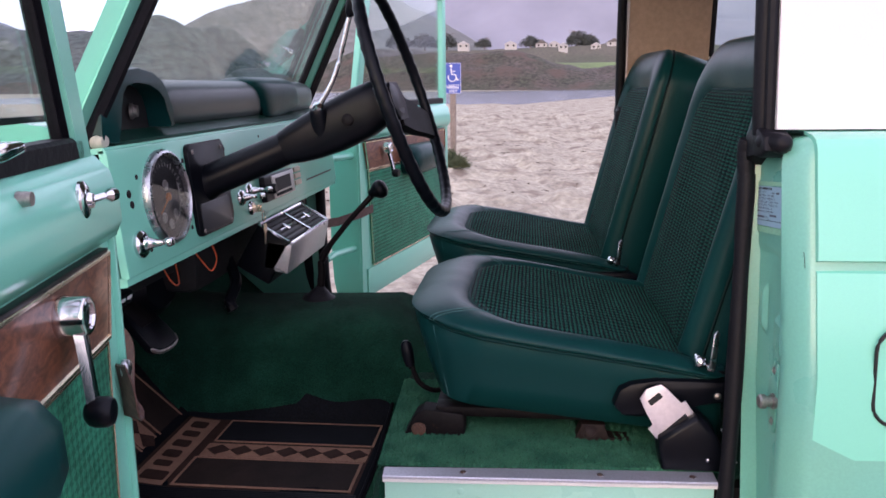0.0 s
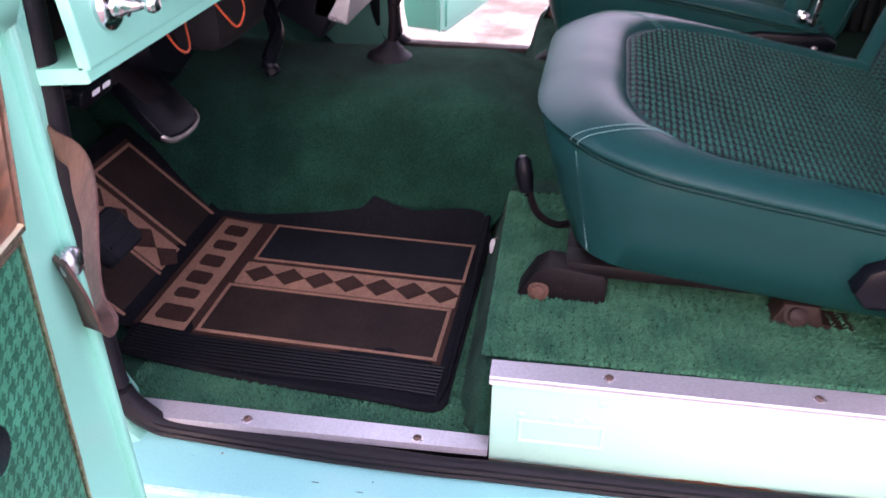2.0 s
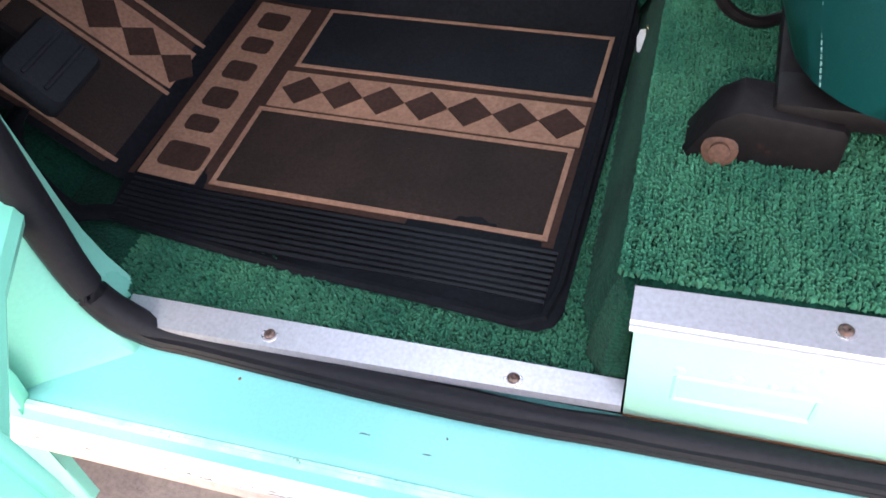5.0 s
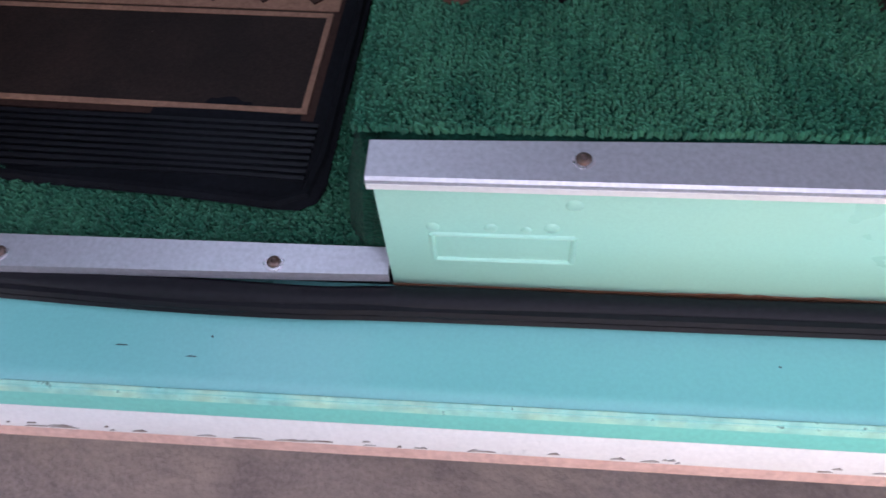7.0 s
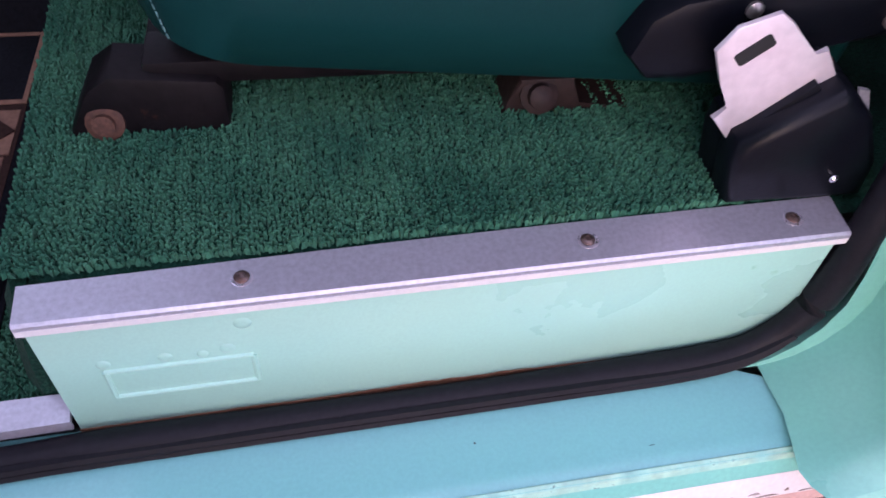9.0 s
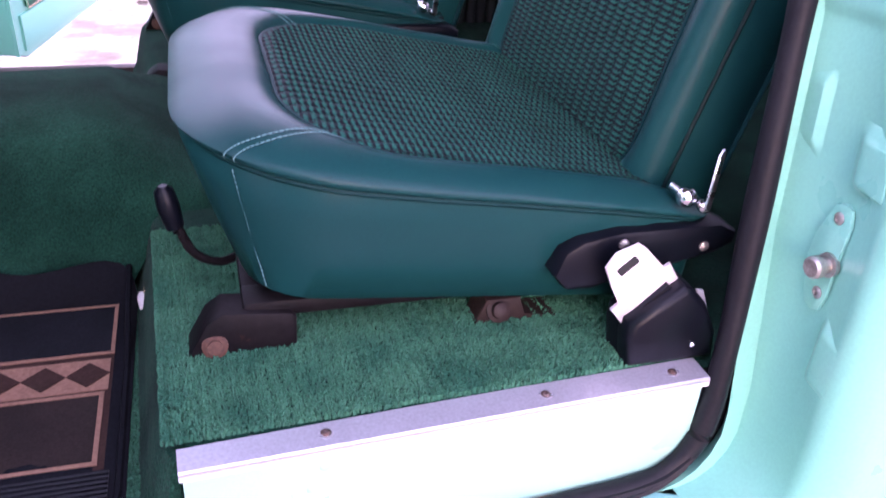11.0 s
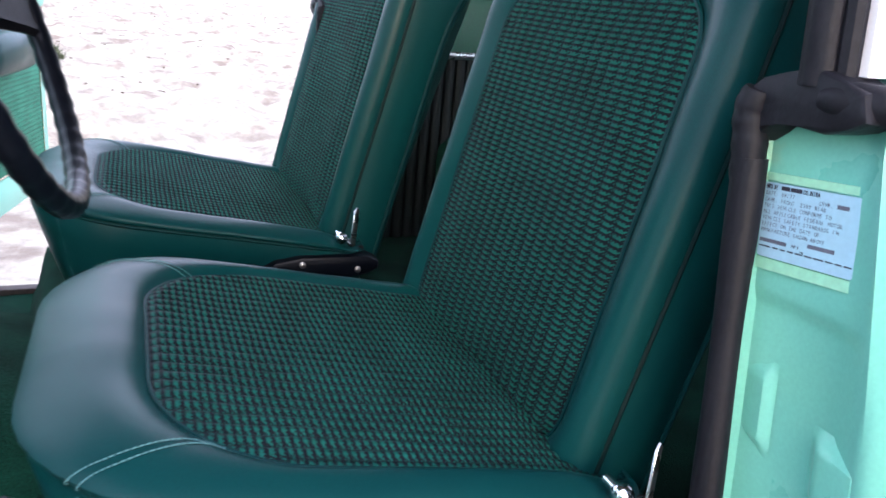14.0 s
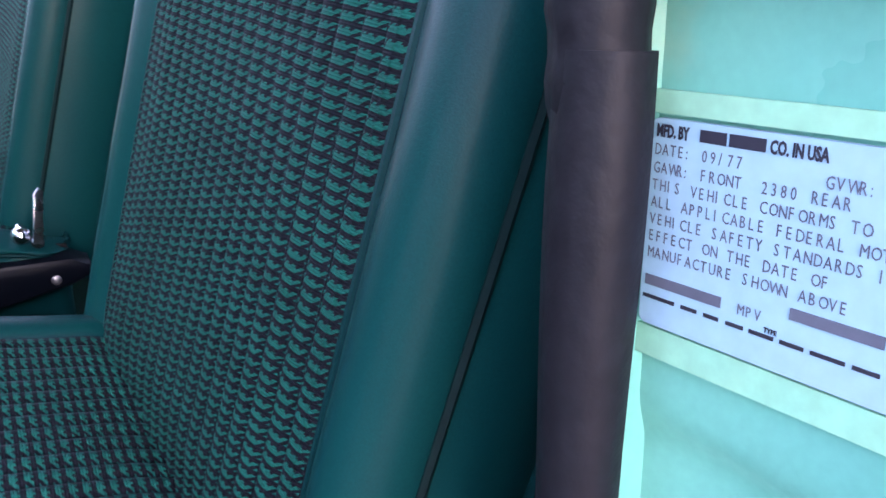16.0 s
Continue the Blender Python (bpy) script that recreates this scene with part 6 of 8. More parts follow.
prism(bm, arch + hollow, HOOD, -0.512, -0.462, 0.004)
part("gauge_hood", bm, VINYL, dash, "dark green arched hood of the dash pad", 40)
# black sheet behind the hood; the hollow's shade is its colour
bm = bmesh.new()
box(bm, -0.514, -0.500, 1.236, 1.44, 1.216, 1.306, 0.004)
part("pad_recess", bm, DARK, dash, "dark recess under the hood")
bm = bmesh.new()
lathe(bm, [(0.011, 0), (0.011, 0.012), (0.008, 0.018), (0, 0.019)], frame_on((1, -0.2, 0), (-0.480, 1.200, 1.226)), 16)
part("frame_bolt", bm, surface("cream_cap", (0.5, 0.5, 0.42), 0.5), dash, "pale cap of the windshield bolt")
bm = bmesh.new()
prism(bm, [(-0.60, 1.212), (-0.474, 1.212), (-0.470, 1.222), (-0.50, 1.235), (-0.60, 1.24)], axes((1, 0, 0), (0, 0, 1), (0, -1, 0), (0, 2 * MID - 1.215, 0)), 0, 2 * (MID - 1.215), 0.002)
part("pad_ledge", bm, VINYL_BACK, dash, "dark green ledge under the pad")
bm = bmesh.new()
lathe(bm, [(0.012, 0), (0.012, 0.004), (0.009, 0.006), (0.009, 0.011), (0, 0.012)], frame_on((1, 0.3, 0), (-0.499, 1.345, 1.262)), 16)
part("vent_knob", bm, STEEL, dash)
settle(dash, (DX, MID, 1.04))

# heater box, ducts and wires under the dash
heater = thing("heater_box", "black heater box and hoses in the dark under the dashboard", "heater")
bm = bmesh.new()
box(bm, -0.86, -0.52, 1.60, 2.10, 0.90, 1.04, 0.03)
box(bm, -0.84, -0.56, 1.34, 1.64, 0.94, 1.05, 0.03)
part("heater_case", bm, DARK, heater)
bm = bmesh.new()
lathe(bm, [(0.0, 0), (0.065, 0.0), (0.072, 0.02), (0.072, 0.09), (0.05, 0.11), (0, 0.11)], frame_on((1, -0.2, 0), (-0.70, 1.62, 0.93)), 24)
part("blower", bm, BLACK, heater)
bm = bmesh.new()
tube(bm, spline([(-0.55, 1.80, 0.96), (-0.50, 1.74, 0.90), (-0.50, 1.70, 0.865), (-0.49, 1.695, 0.845)], 6), [0.012] * 18 + [0.006], 8)
part("drain_hose", bm, BLACK, heater)
bm = bmesh.new()
tube(bm, spline([(-0.50, 1.52, 1.02), (-0.48, 1.53, 0.985), (-0.47, 1.545, 0.965), (-0.465, 1.56, 0.985), (-0.47, 1.55, 1.02)], 6), 0.0016, 6)
tube(bm, spline([(-0.52, 1.43, 1.02), (-0.50, 1.44, 0.97), (-0.50, 1.47, 0.96), (-0.52, 1.50, 1.0)], 6), 0.0014, 6)
part("wire", bm, surface("orange_wire", (0.65, 0.10, 0.03), 0.5), heater, "loose orange wires")
settle(heater, (-0.7, 1.85, 0.9))

# cooling unit hung below the dash
ac = thing("air_vent_unit", "silver and black air vent unit hung under the dashboard", "air vent")
AM = axes((0, 1, 0), (-0.86, 0, 0.51), (0.51, 0, 0.86), (-0.412, 1.893, 0.998))
bm = bmesh.new()
prism(bm, rounded(-0.155, 0.155, -0.040, 0.040, 0.006, 3), AM, -0.10, 0.0, 0.003)
unit = part("unit_case", bm, BLACK, ac)
bm = bmesh.new()
tube(bm, [AM @ Vector((a, b, 0.001)) for a, b in rounded(-0.152, 0.152, -0.038, 0.038, 0.004, 3)], 0.004, 6, closed=True)
for k in (0.0,):
    b2 = bmesh.new()
    box(b2, -0.004, 0.004, -0.038, 0.038, -0.001, 0.006)
    join(bm, b2, AM)
part("vent_frame", bm, CHROME, unit, "bright frame")
for cx in (-0.078, 0.078):
    for k in range(6):
        bm = bmesh.new()
        b2 = bmesh.new()
        z = -0.033 + 0.0125 * k
        box(b2, cx - 0.066, cx + 0.066, z, z + 0.006, -0.004, 0.003, 0.001)
        join(bm, b2, AM)
        part("louvre", bm, DARK, unit)
    bm, b2 = bmesh.new(), bmesh.new()
    box(b2, cx - 0.040, cx + 0.040, -0.003, 0.000, 0.002, 0.0055, 0.001)
    box(b2, cx - 0.006, cx + 0.006, -0.010, 0.008, 0.003, 0.0075, 0.001)
    join(bm, b2, AM)
    part("vane_handle", bm, CHROME, unit, "bright vane handle")
bm = bmesh.new()
prism(bm, rounded(-0.155, 0.155, -0.004, 0.062, 0.006, 3), axes((0, 1, 0), (-0.20, 0, -0.98), (0.98, 0, -0.20), tuple(AM @ Vector((0, -0.044, -0.002)))), -0.05, 0.0, 0.003)
part("lower_front", bm, surface("silver_face", (0.58, 0.57, 0.58), 0.3, 0.5, tone=(0.5, 0.5, 0.52), grain=120, grain_amt=0.06), unit, "silver lower front")
for y in (1.86, 2.11):
    bm = bmesh.new()
    box(bm, -0.47, -0.455, y, y + 0.02, 0.985, 1.045)
    part("bracket", bm, BLACK_METAL, ac)
settle(ac, (-0.42, 1.985, 0.95))

# ---- steering ----
steer = thing("steering_wheel", "thin black steering wheel on a black column with a chrome stalk", "steering wheel")
TH = radians(18.5)
AX = Vector((math.cos(TH), 0, math.sin(TH)))
HUB = Vector((-0.098, 1.520, 1.278))
WM = axes((0, 1, 0), (-math.sin(TH), 0, math.cos(TH)), AX, HUB)
bm = bmesh.new()
pts, rad = [], []
for k in range(160):
    a = 2 * math.pi * k / 160
    pts.append(WM @ Vector((0.203 * math.cos(a), 0.203 * math.sin(a), 0)))
tube(bm, pts, [0.0100 + 0.0007 * math.sin(k * 2 * math.pi * 53 / 160 + 0.4) for k in range(160)], 10, closed=True, up=tuple(AX))
rim = part("rim", bm, BLACK, steer, "black rim with finger grips", 60)
for s in (-1, 1):
    bm = bmesh.new()
    rings = []
    for t, w, h, d in ((0.03, 0.040, 0.016, -0.032), (0.09, 0.035, 0.011, -0.024), (0.16, 0.029, 0.008, -0.008), (0.200, 0.026, 0.006, 0.0)):
        ca, sa = s * math.cos(radians(18)), -math.sin(radians(18))
        rings.append([WM @ Vector((t * ca - y * w * sa * s, t * sa + y * w * ca * s, d + z * h)) for y, z in ((-1, -0.6), (1, -0.6), (1.05, 0), (0.9, 0.8), (-0.9, 0.8), (-1.05, 0))])
    loft(bm, rings)
    part("spoke", bm, BLACK_METAL, steer, "wide black spoke", 30)
bm = bmesh.new()
prism(bm, rounded(-0.060, 0.060, -0.034, 0.030, 0.02, 5), WM, -0.040, -0.012, 0.008)
part("horn_pad", bm, BLACK, steer, "black horn pad", 50)
bm = bmesh.new()
root = Vector((DX + 0.006, 1.497, 1.137))
way = (HUB - root).normalized()
cm = frame_on(way, root)
L = (HUB - root).length
lathe(bm, [(0.0, -0.02), (0.034, -0.02), (0.031, 0.0), (0.0285, 0.01), (0.0285, L * 0.50), (0, L * 0.50)], cm, 24)
column = part("column", bm, BLACK, steer, "black steering column", 50)
# wide flat-sided shroud behind the wheel
bm = bmesh.new()
side = Vector((0, 1, 0))
rise = way.cross(side).normalized()
if rise.z < 0:
    rise = -rise
rings = []
for k, w, up, dn in ((0.40, 0.029, 0.029, 0.029), (0.46, 0.033, 0.034, 0.035), (0.54, 0.037, 0.039, 0.040), (0.66, 0.041, 0.044, 0.043), (0.80, 0.044, 0.048, 0.040), (0.885, 0.044, 0.047, 0.032), (0.93, 0.038, 0.038, 0.026), (0.965, 0.030, 0.028, 0.024)):
    c = root + way * L * k
    rings.append([c + side * (w * math.copysign(abs(math.cos(a)) ** 0.55, math.cos(a))) + rise * ((up if math.sin(a) > 0 else dn) * math.copysign(abs(math.sin(a)) ** 0.62, math.sin(a))) for a in (2 * math.pi * j / 28 for j in range(28))])
loft(bm, rings)
part("shroud", bm, BLACK, column, "flat-sided black shroud", 35)
bm = bmesh.new()
p = root + way * L * 0.60
lathe(bm, [(0.015, 0.0), (0.015, 0.046), (0.012, 0.052), (0, 0.053)], frame_on((-0.05, -0.35, 1), p - Vector((0, 0.022, 0.010))), 16)
part("stalk_collar", bm, BLACK, column)
bm = bmesh.new()
q = p + Vector((-0.002, -0.038, 0.038))
tube(bm, spline([q, q + Vector((0.006, -0.003, 0.010)), q + Vector((0.034, -0.006, 0.058)), q + Vector((0.062, -0.012, 0.150))], 5), [0.0105] * 5 + [0.0042] * 11, 10)
stalk = part("stalk", bm, CHROME, column, "chrome stalk with a black knob")
bm = bmesh.new()
e = q + Vector((0.062, -0.012, 0.150))
tube(bm, [e - Vector((0.002, 0, 0.006)), e, e + Vector((0.003, -0.001, 0.015)), e + Vector((0.007, -0.003, 0.036)), e + Vector((0.008, -0.003, 0.041))], [0.004, 0.008, 0.0095, 0.008, 0.003], 12)
part("stalk_knob", bm, BLACK, stalk)
bm = bmesh.new()
lathe(bm, [(0.010, 0), (0.010, 0.006), (0.007, 0.008), (0, 0.008)], frame_on((0, -1, 0.15), root + way * L * 0.74 + Vector((0, -0.041, 0))), 14)
part("column_button", bm, BLACK_METAL, column)
settle(steer, HUB)

# ---- transfer lever on the hump ----
lever = thing("gear_lever", "black gear lever with round knob and rubber boot", "gear lever")
SB = Vector((-0.345, 1.83, 0.845))
bm = bmesh.new()
tube(bm, spline([SB + Vector((0, 0, -0.01)), SB + Vector((0.006, 0, 0.05)), SB + Vector((0.012, 0, 0.09)), SB + Vector((0.065, 0, 0.16)), SB + Vector((0.135, 0, 0.235))], 6), [0.0085] * 14 + [0.0062] * 11, 10)
part("lever_rod", bm, BLACK_METAL, lever)
bm = bmesh.new()
lathe(bm, [(0.007, -0.012), (0.010, -0.004), (0.0175, 0.005), (0.0205, 0.013), (0.0185, 0.022), (0.011, 0.028), (0, 0.029)], frame_on((0.9, 0, 0.45), SB + Vector((0.128, 0, 0.230))), 20)
part("knob", bm, BLACK, lever, "black round knob", 60)
bm = bmesh.new()
lathe(bm, [(0.038, -0.014), (0.037, -0.004), (0.033, 0.000), (0.026, 0.003), (0.020, 0.010), (0.013, 0.016), (0.010, 0.021), (0.008, 0.022)], frame_on((0.1, 0, 1), SB), 24)
part("boot", bm, RUBBER, lever, "black rubber boot", 60)
settle(lever, SB)

# ---- belt latch on its stalk by the sill ----
belt = thing("seat_belt_stalk", "steel seat belt tongue in a black moulded boot beside the seat", "seat belt")
bm = bmesh.new()
FLAT = axes((1, 0, 0), (0, 0, 1), (0, -1, 0), (0, 1.250, 0))
prism(bm, [(0.304, 0.757), (0.394, 0.757), (0.391, 0.786), (0.374, 0.818), (0.356, 0.836), (0.347, 0.840), (0.299, 0.805), (0.298, 0.790)], FLAT, -0.024, 0.0, 0.004)
prism(bm, [(0.304, 0.757), (0.394, 0.757), (0.391, 0.786), (0.374, 0.818), (0.356, 0.836), (0.347, 0.840), (0.299, 0.805), (0.298, 0.790)], FLAT, -0.001, 0.020, 0.007)
boot = part("belt_boot", bm, BLACK, belt, "black moulded plastic boot", 50)
bm = bmesh.new()
outer = [(0.272, 0.858), (0.280, 0.872), (0.300, 0.880), (0.310, 0.873), (0.329, 0.853), (0.335, 0.857), (0.349, 0.837), (0.343, 0.830), (0.335, 0.839), (0.304, 0.809), (0.309, 0.800), (0.301, 0.794), (0.285, 0.813), (0.292, 0.820), (0.281, 0.838)]
prism(bm, outer, FLAT, 0.000, 0.003, 0.0008)
# reflected pink glow is tinted into the steel's base colour
part("tongue", bm, surface("belt_steel", (0.82, 0.75, 0.79), 0.3, 0.5, tone=(0.76, 0.67, 0.71), grain=150, grain_amt=0.06), boot, "bright steel tongue with a slot")
bm = bmesh.new()
prism(bm, rounded(-0.0105, 0.0105, -0.0045, 0.0045, 0.002, 3), FLAT @ Matrix.Translation((0.293, 0.8585, 0)) @ Matrix.Rotation(radians(42), 4, "Z"), 0.0004, 0.0034)
part("slot", bm, DARK, boot, "dark slot")
bm = bmesh.new()
prism(bm, [(0.305, 0.808), (0.335, 0.838), (0.346, 0.828), (0.316, 0.798)], FLAT, -0.002, 0.008, 0.002)
part("tongue_grip", bm, BLACK, boot)
screw(0.366, 1.2295, 0.777, 0.003, CHROME, boot, (0, -1, 0))
settle(belt, (0.352, 1.252, 0.757))
# pale belt webbing end behind the boot
web = thing("belt_webbing", "short end of pale belt webbing tucked behind the boot", "seat belt")
bm = bmesh.new()
loft(bm, [[(0.392 + 0.006 * t, 1.275 - 0.004 * t, 0.805 - 0.018 * t), (0.400 + 0.006 * t, 1.275 - 0.004 * t, 0.803 - 0.018 * t), (0.400 + 0.006 * t, 1.2775 - 0.004 * t, 0.803 - 0.018 * t), (0.392 + 0.006 * t, 1.2775 - 0.004 * t, 0.805 - 0.018 * t)] for t in (0, 0.5, 1, 1.5, 2, 2.6)])
part("webbing", bm, surface("pale_webbing", (0.5, 0.5, 0.52), 0.8, grain=300, grain_amt=0.1), web)
settle(web, (0.40, 1.28, 0.76))

# the car stands turned by a little over two degrees: turn its straight parts about where each group meets the doorway
TURN = radians(2.4)
FRONT = "hinge_post windshield_post post_seal glass_gasket windshield_glass windshield_header cowl bonnet front_wing firewall kick_panel".split()
SILL = "red_speck riser_dent screw_dimple worn_edge paint_scratch chipped_edge sill_lip rocker_panel rocker_stripe sill_flange carpet_fold front_floor seat_platform step_riser rust_line sill_plate far_sill_trim plate_lip screw front_carpet toe_carpet platform_carpet hump_carpet carpet_nap".split()
NEAR = "weatherstrip corner_moulding hardtop_seal".split()
for ob in car.children:
    name = ob.name.split(".")[0]
    if name in NEAR and ob.data.vertices[0].co.y < MID:
        continue
    px, py = (-0.49, 1.18) if name in FRONT else (-0.089, 1.187) if name in SILL else (0.42, 1.18)
    ob.data.transform(Matrix.Translation((px, py, 0)) @ Matrix.Rotation(TURN, 4, "Z") @ Matrix.Translation((-px, -py, 0)))
# the far doorway's front edge: a dark seal before the post, widened to mimic shadow
bm = bmesh.new()
box(bm, -0.60, -0.500, 2.446, 2.470, 0.62, 1.19, 0.004)
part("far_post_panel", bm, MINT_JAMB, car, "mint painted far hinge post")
bm = bmesh.new()
tube(bm, spline([(-0.502, 2.446, 1.19), (-0.500, 2.448, 1.0), (-0.498, 2.450, 0.80), (-0.490, 2.452, 0.68), (-0.462, 2.455, 0.650)], 6), 0.015, 10)
part("far_post_seal", bm, RUBBER, car, "black rubber seal on the far post")

# ---- doors ----


def car_door(label, hinge, u_dir, inward, thick):
    d = thing("car_door", label, "car door", "open doors")
    D = Matrix.Identity(4)
    for i, v in enumerate((u_dir, (0, 0, 1), inward)):
        D.col[i][:3] = Vector(v).normalized()
    D.col[3][:3] = hinge  # local: along the door, up, towards the cabin

    def dp(name, bm, material, parent=d, label="", smooth=40):
        bmesh.ops.transform(bm, matrix=D, verts=bm.verts[:])
        return part(name, bm, material, parent, label, smooth)

    I = Matrix.Identity(4)
    bm = bmesh.new()
    outline = [(0.012, 0.66), (0.03, 0.615), (0.07, 0.600), (0.90, 0.600), (0.935, 0.63), (0.94, 1.19), (0.93, 1.215), (0.03, 1.215), (0.006, 1.20), (0.0, 1.10), (0.0, 0.75)]
    prism(bm, outline, I, -thick, -0.004, 0.010)
    shell = dp("door_shell", bm, MINT, label="mint painted door shell", smooth=30)
    bm = bmesh.new()
    # rolled inner belt under the glass
    rings = []
    for uu in (0.006, 0.02, 0.3, 0.6, 0.92):
        rings.append([(uu, 1.128, -0.010), (uu, 1.132, 0.004), (uu, 1.150, 0.012), (uu, 1.178, 0.010), (uu, 1.206, 0.003), (uu, 1.223, -0.012), (uu, 1.227, -0.034), (uu, 1.20, -0.045), (uu, 1.14, -0.03)])
    loft(bm, rings)
    dp("belt_roll", bm, MINT, shell, smooth=60)
    bm = bmesh.new()
    box(bm, 0.004, 0.012, 0.62, 1.135, -0.006, 0.0025, 0.0012)
    box(bm, 0.052, 0.92, 0.62, 0.70, -0.006, 0.0015, 0.0015)
    dp("inner_flange", bm, MINT, shell)
    # trim card: cloth below, wood band above, bright borders
    bm = bmesh.new()
    prism(bm, [(0.074, 1.022), (0.86, 1.022), (0.86, 0.71), (0.098, 0.71)], I, -0.006, 0.004, 0.002)
    card = dp("trim_card", bm, DOOR_CLOTH, label="green woven vinyl trim card")
    inv = D.inverted()
    uv_from(card, lambda c: ((inv @ c).x, (inv @ c).y))
    bm = bmesh.new()
    prism(bm, [(0.047, 1.117), (0.86, 1.117), (0.86, 1.032), (0.070, 1.032)], I, -0.006, 0.005, 0.002)
    band = dp("wood_band", bm, WOOD, label="brown burl wood trim band")
    bm = bmesh.new()
    tube(bm, [(a, b, 0.0045) for a, b in [(0.045, 1.119), (0.862, 1.119), (0.862, 1.030), (0.068, 1.030)]], 0.0032, 6, closed=True)
    tube(bm, [(a, b, 0.0030) for a, b in [(0.071, 1.024), (0.863, 1.024), (0.863, 0.707), (0.096, 0.707)]], 0.0026, 6, closed=True)
    dp("bright_border", bm, GOLD, band, "bright border strip")
    bm = bmesh.new()
    box(bm, 0.05, 0.85, 1.1215, 1.1262, -0.004, 0.0065, 0.001)
    box(bm, 0.075, 0.85, 1.0248, 1.0288, -0.004, 0.005, 0.001)
    dp("dark_strip", bm, BLACK, band)
    # window crank
    bm = bmesh.new()
    lathe(bm, [(0.0195, 0.004), (0.0200, 0.010), (0.0190, 0.013), (0.0188, 0.027), (0.0180, 0.031), (0.0150, 0.033), (0.012, 0.033), (0.011, 0.0305), (0, 0.0305)], Matrix.Translation((0.203, 1.091, 0)), 24)
    crank = dp("crank_hub", bm, CHROME, label="chrome window crank")
    bm = bmesh.new()
    loft(bm, [[(0.203 + t * 0.017 + x, 1.085 - t * 0.078 + 0.3 * x, 0.022 + 0.012 * t + z) for x, z in ((-w, -0.004), (w, -0.004), (w * 0.8, 0.004), (0, 0.0055), (-w * 0.8, 0.004))] for t, w in ((0.0, 0.011), (0.25, 0.009), (0.6, 0.0075), (1.0, 0.009))])
    dp("crank_arm", bm, CHROME, crank, smooth=30)
    bm = bmesh.new()
    lathe(bm, [(0.008, 0.026), (0.0125, 0.030), (0.0145, 0.036), (0.0145, 0.046), (0.012, 0.051), (0, 0.052)], Matrix.Translation((0.221, 1.004, 0)), 20)
    dp("crank_knob", bm, BLACK, crank, "black knob")
    # latch lever and button at the belt
    bm = bmesh.new()
    lathe(bm, [(0.019, 0.008), (0.019, 0.013), (0.015, 0.018), (0.008, 0.020), (0.007, 0.026), (0, 0.027)], Matrix.Translation((0.118, 1.187, 0)) @ Matrix.Diagonal((0.8, 1.05, 0.7, 1)), 22)
    lock = dp("latch_rose", bm, CHROME, label="chrome latch lever")
    bm = bmesh.new()
    tube(bm, [(0.118, 1.187, 0.014), (0.110, 1.1885, 0.020), (0.100, 1.190, 0.028)], [0.004, 0.0036, 0.0036], 8)
    lathe(bm, [(0.004, -0.006), (0.0075, 0.0), (0.006, 0.007), (0, 0.009)], Matrix.Translation((0.099, 1.190, 0.029)) @ Euler((0, -0.9, 0)).to_matrix().to_4x4(), 12)
    dp("latch_arm", bm, CHROME, lock)
    bm = bmesh.new()
    lathe(bm, [(0.0065, 0.004), (0.0065, 0.011), (0.006, 0.016), (0, 0.016)], Matrix.Translation((0.252, 1.207, -0.004)), 14)
    dp("belt_plug", bm, STEEL, shell)
    # armrest
    bm = bmesh.new()
    rings = []
    for uu, s in ((0.345, 0.35), (0.351, 0.7), (0.368, 0.92), (0.40, 1.0), (0.52, 1.0), (0.66, 0.95), (0.68, 0.6)):
        rings.append([(uu + 0.012, 1.035 + s * b * 1.25, 0.004 + s * (a + 0.0)) for a, b in ((0.0, -0.045), (0.030, -0.048), (0.055, -0.035), (0.068, -0.008), (0.066, 0.022), (0.050, 0.038), (0.02, 0.042), (0.0, 0.040))])
    loft(bm, rings)
    dp("armrest", bm, VINYL, label="dark green padded armrest", smooth=60)
    # window frame with vent glass
    sl = 0.30
    bm = bmesh.new()
    tip = 1.66

    def bar(bm, p, q, w0, w1, d0=-0.034, d1=-0.012):
        p, q = Vector((*p, 0)), Vector((*q, 0))
        t = (q - p).normalized()
        nrm = Vector((-t.y, t.x, 0))
        rings = [[c + nrm * a + Vector((0, 0, z)) for a, z in ((w0, d0), (w1, d0), (w1, d1 - 0.004), (w1 - 0.004 * (1 if w1 > w0 else -1), d1), (w0, d1))] for c in (p, q)]
        loft(bm, rings)

    bar(bm, (0.020, 1.205), (0.020 + sl * (tip - 1.205), tip), -0.028, 0.012)
    bar(bm, (0.020 + sl * (tip - 1.205), tip - 0.01), (0.93, tip - 0.01), -0.014, 0.02)
    bar(bm, (0.925, 1.205), (0.925, tip), -0.014, 0.02)
    frame_part = dp("window_frame", bm, MINT, label="mint window frame")
    bm = bmesh.new()
    bar(bm, (0.057, 1.215), (0.057 + sl * (tip - 1.23), tip - 0.015), -0.009, 0.009, -0.033, -0.025)
    bar(bm, (0.057, 1.215), (0.057 + sl * (tip - 1.23), tip - 0.015), -0.009, -0.005, -0.026, -0.021)
    bar(bm, (0.057, 1.215), (0.057 + sl * (tip - 1.23), tip - 0.015), 0.004, 0.009, -0.026, -0.018)
    bar(bm, (0.04, 1.234), (0.90, 1.234), -0.010, 0.012, -0.036, -0.012)
    dp("window_rubber", bm, RUBBER, frame_part, "black rubber channel")
    bm = bmesh.new()
    prism(bm, [(0.057, 1.225), (0.915, 1.225), (0.915, tip - 0.02), (0.057 + sl * (tip - 1.245), tip - 0.02)], I, -0.030, -0.026)
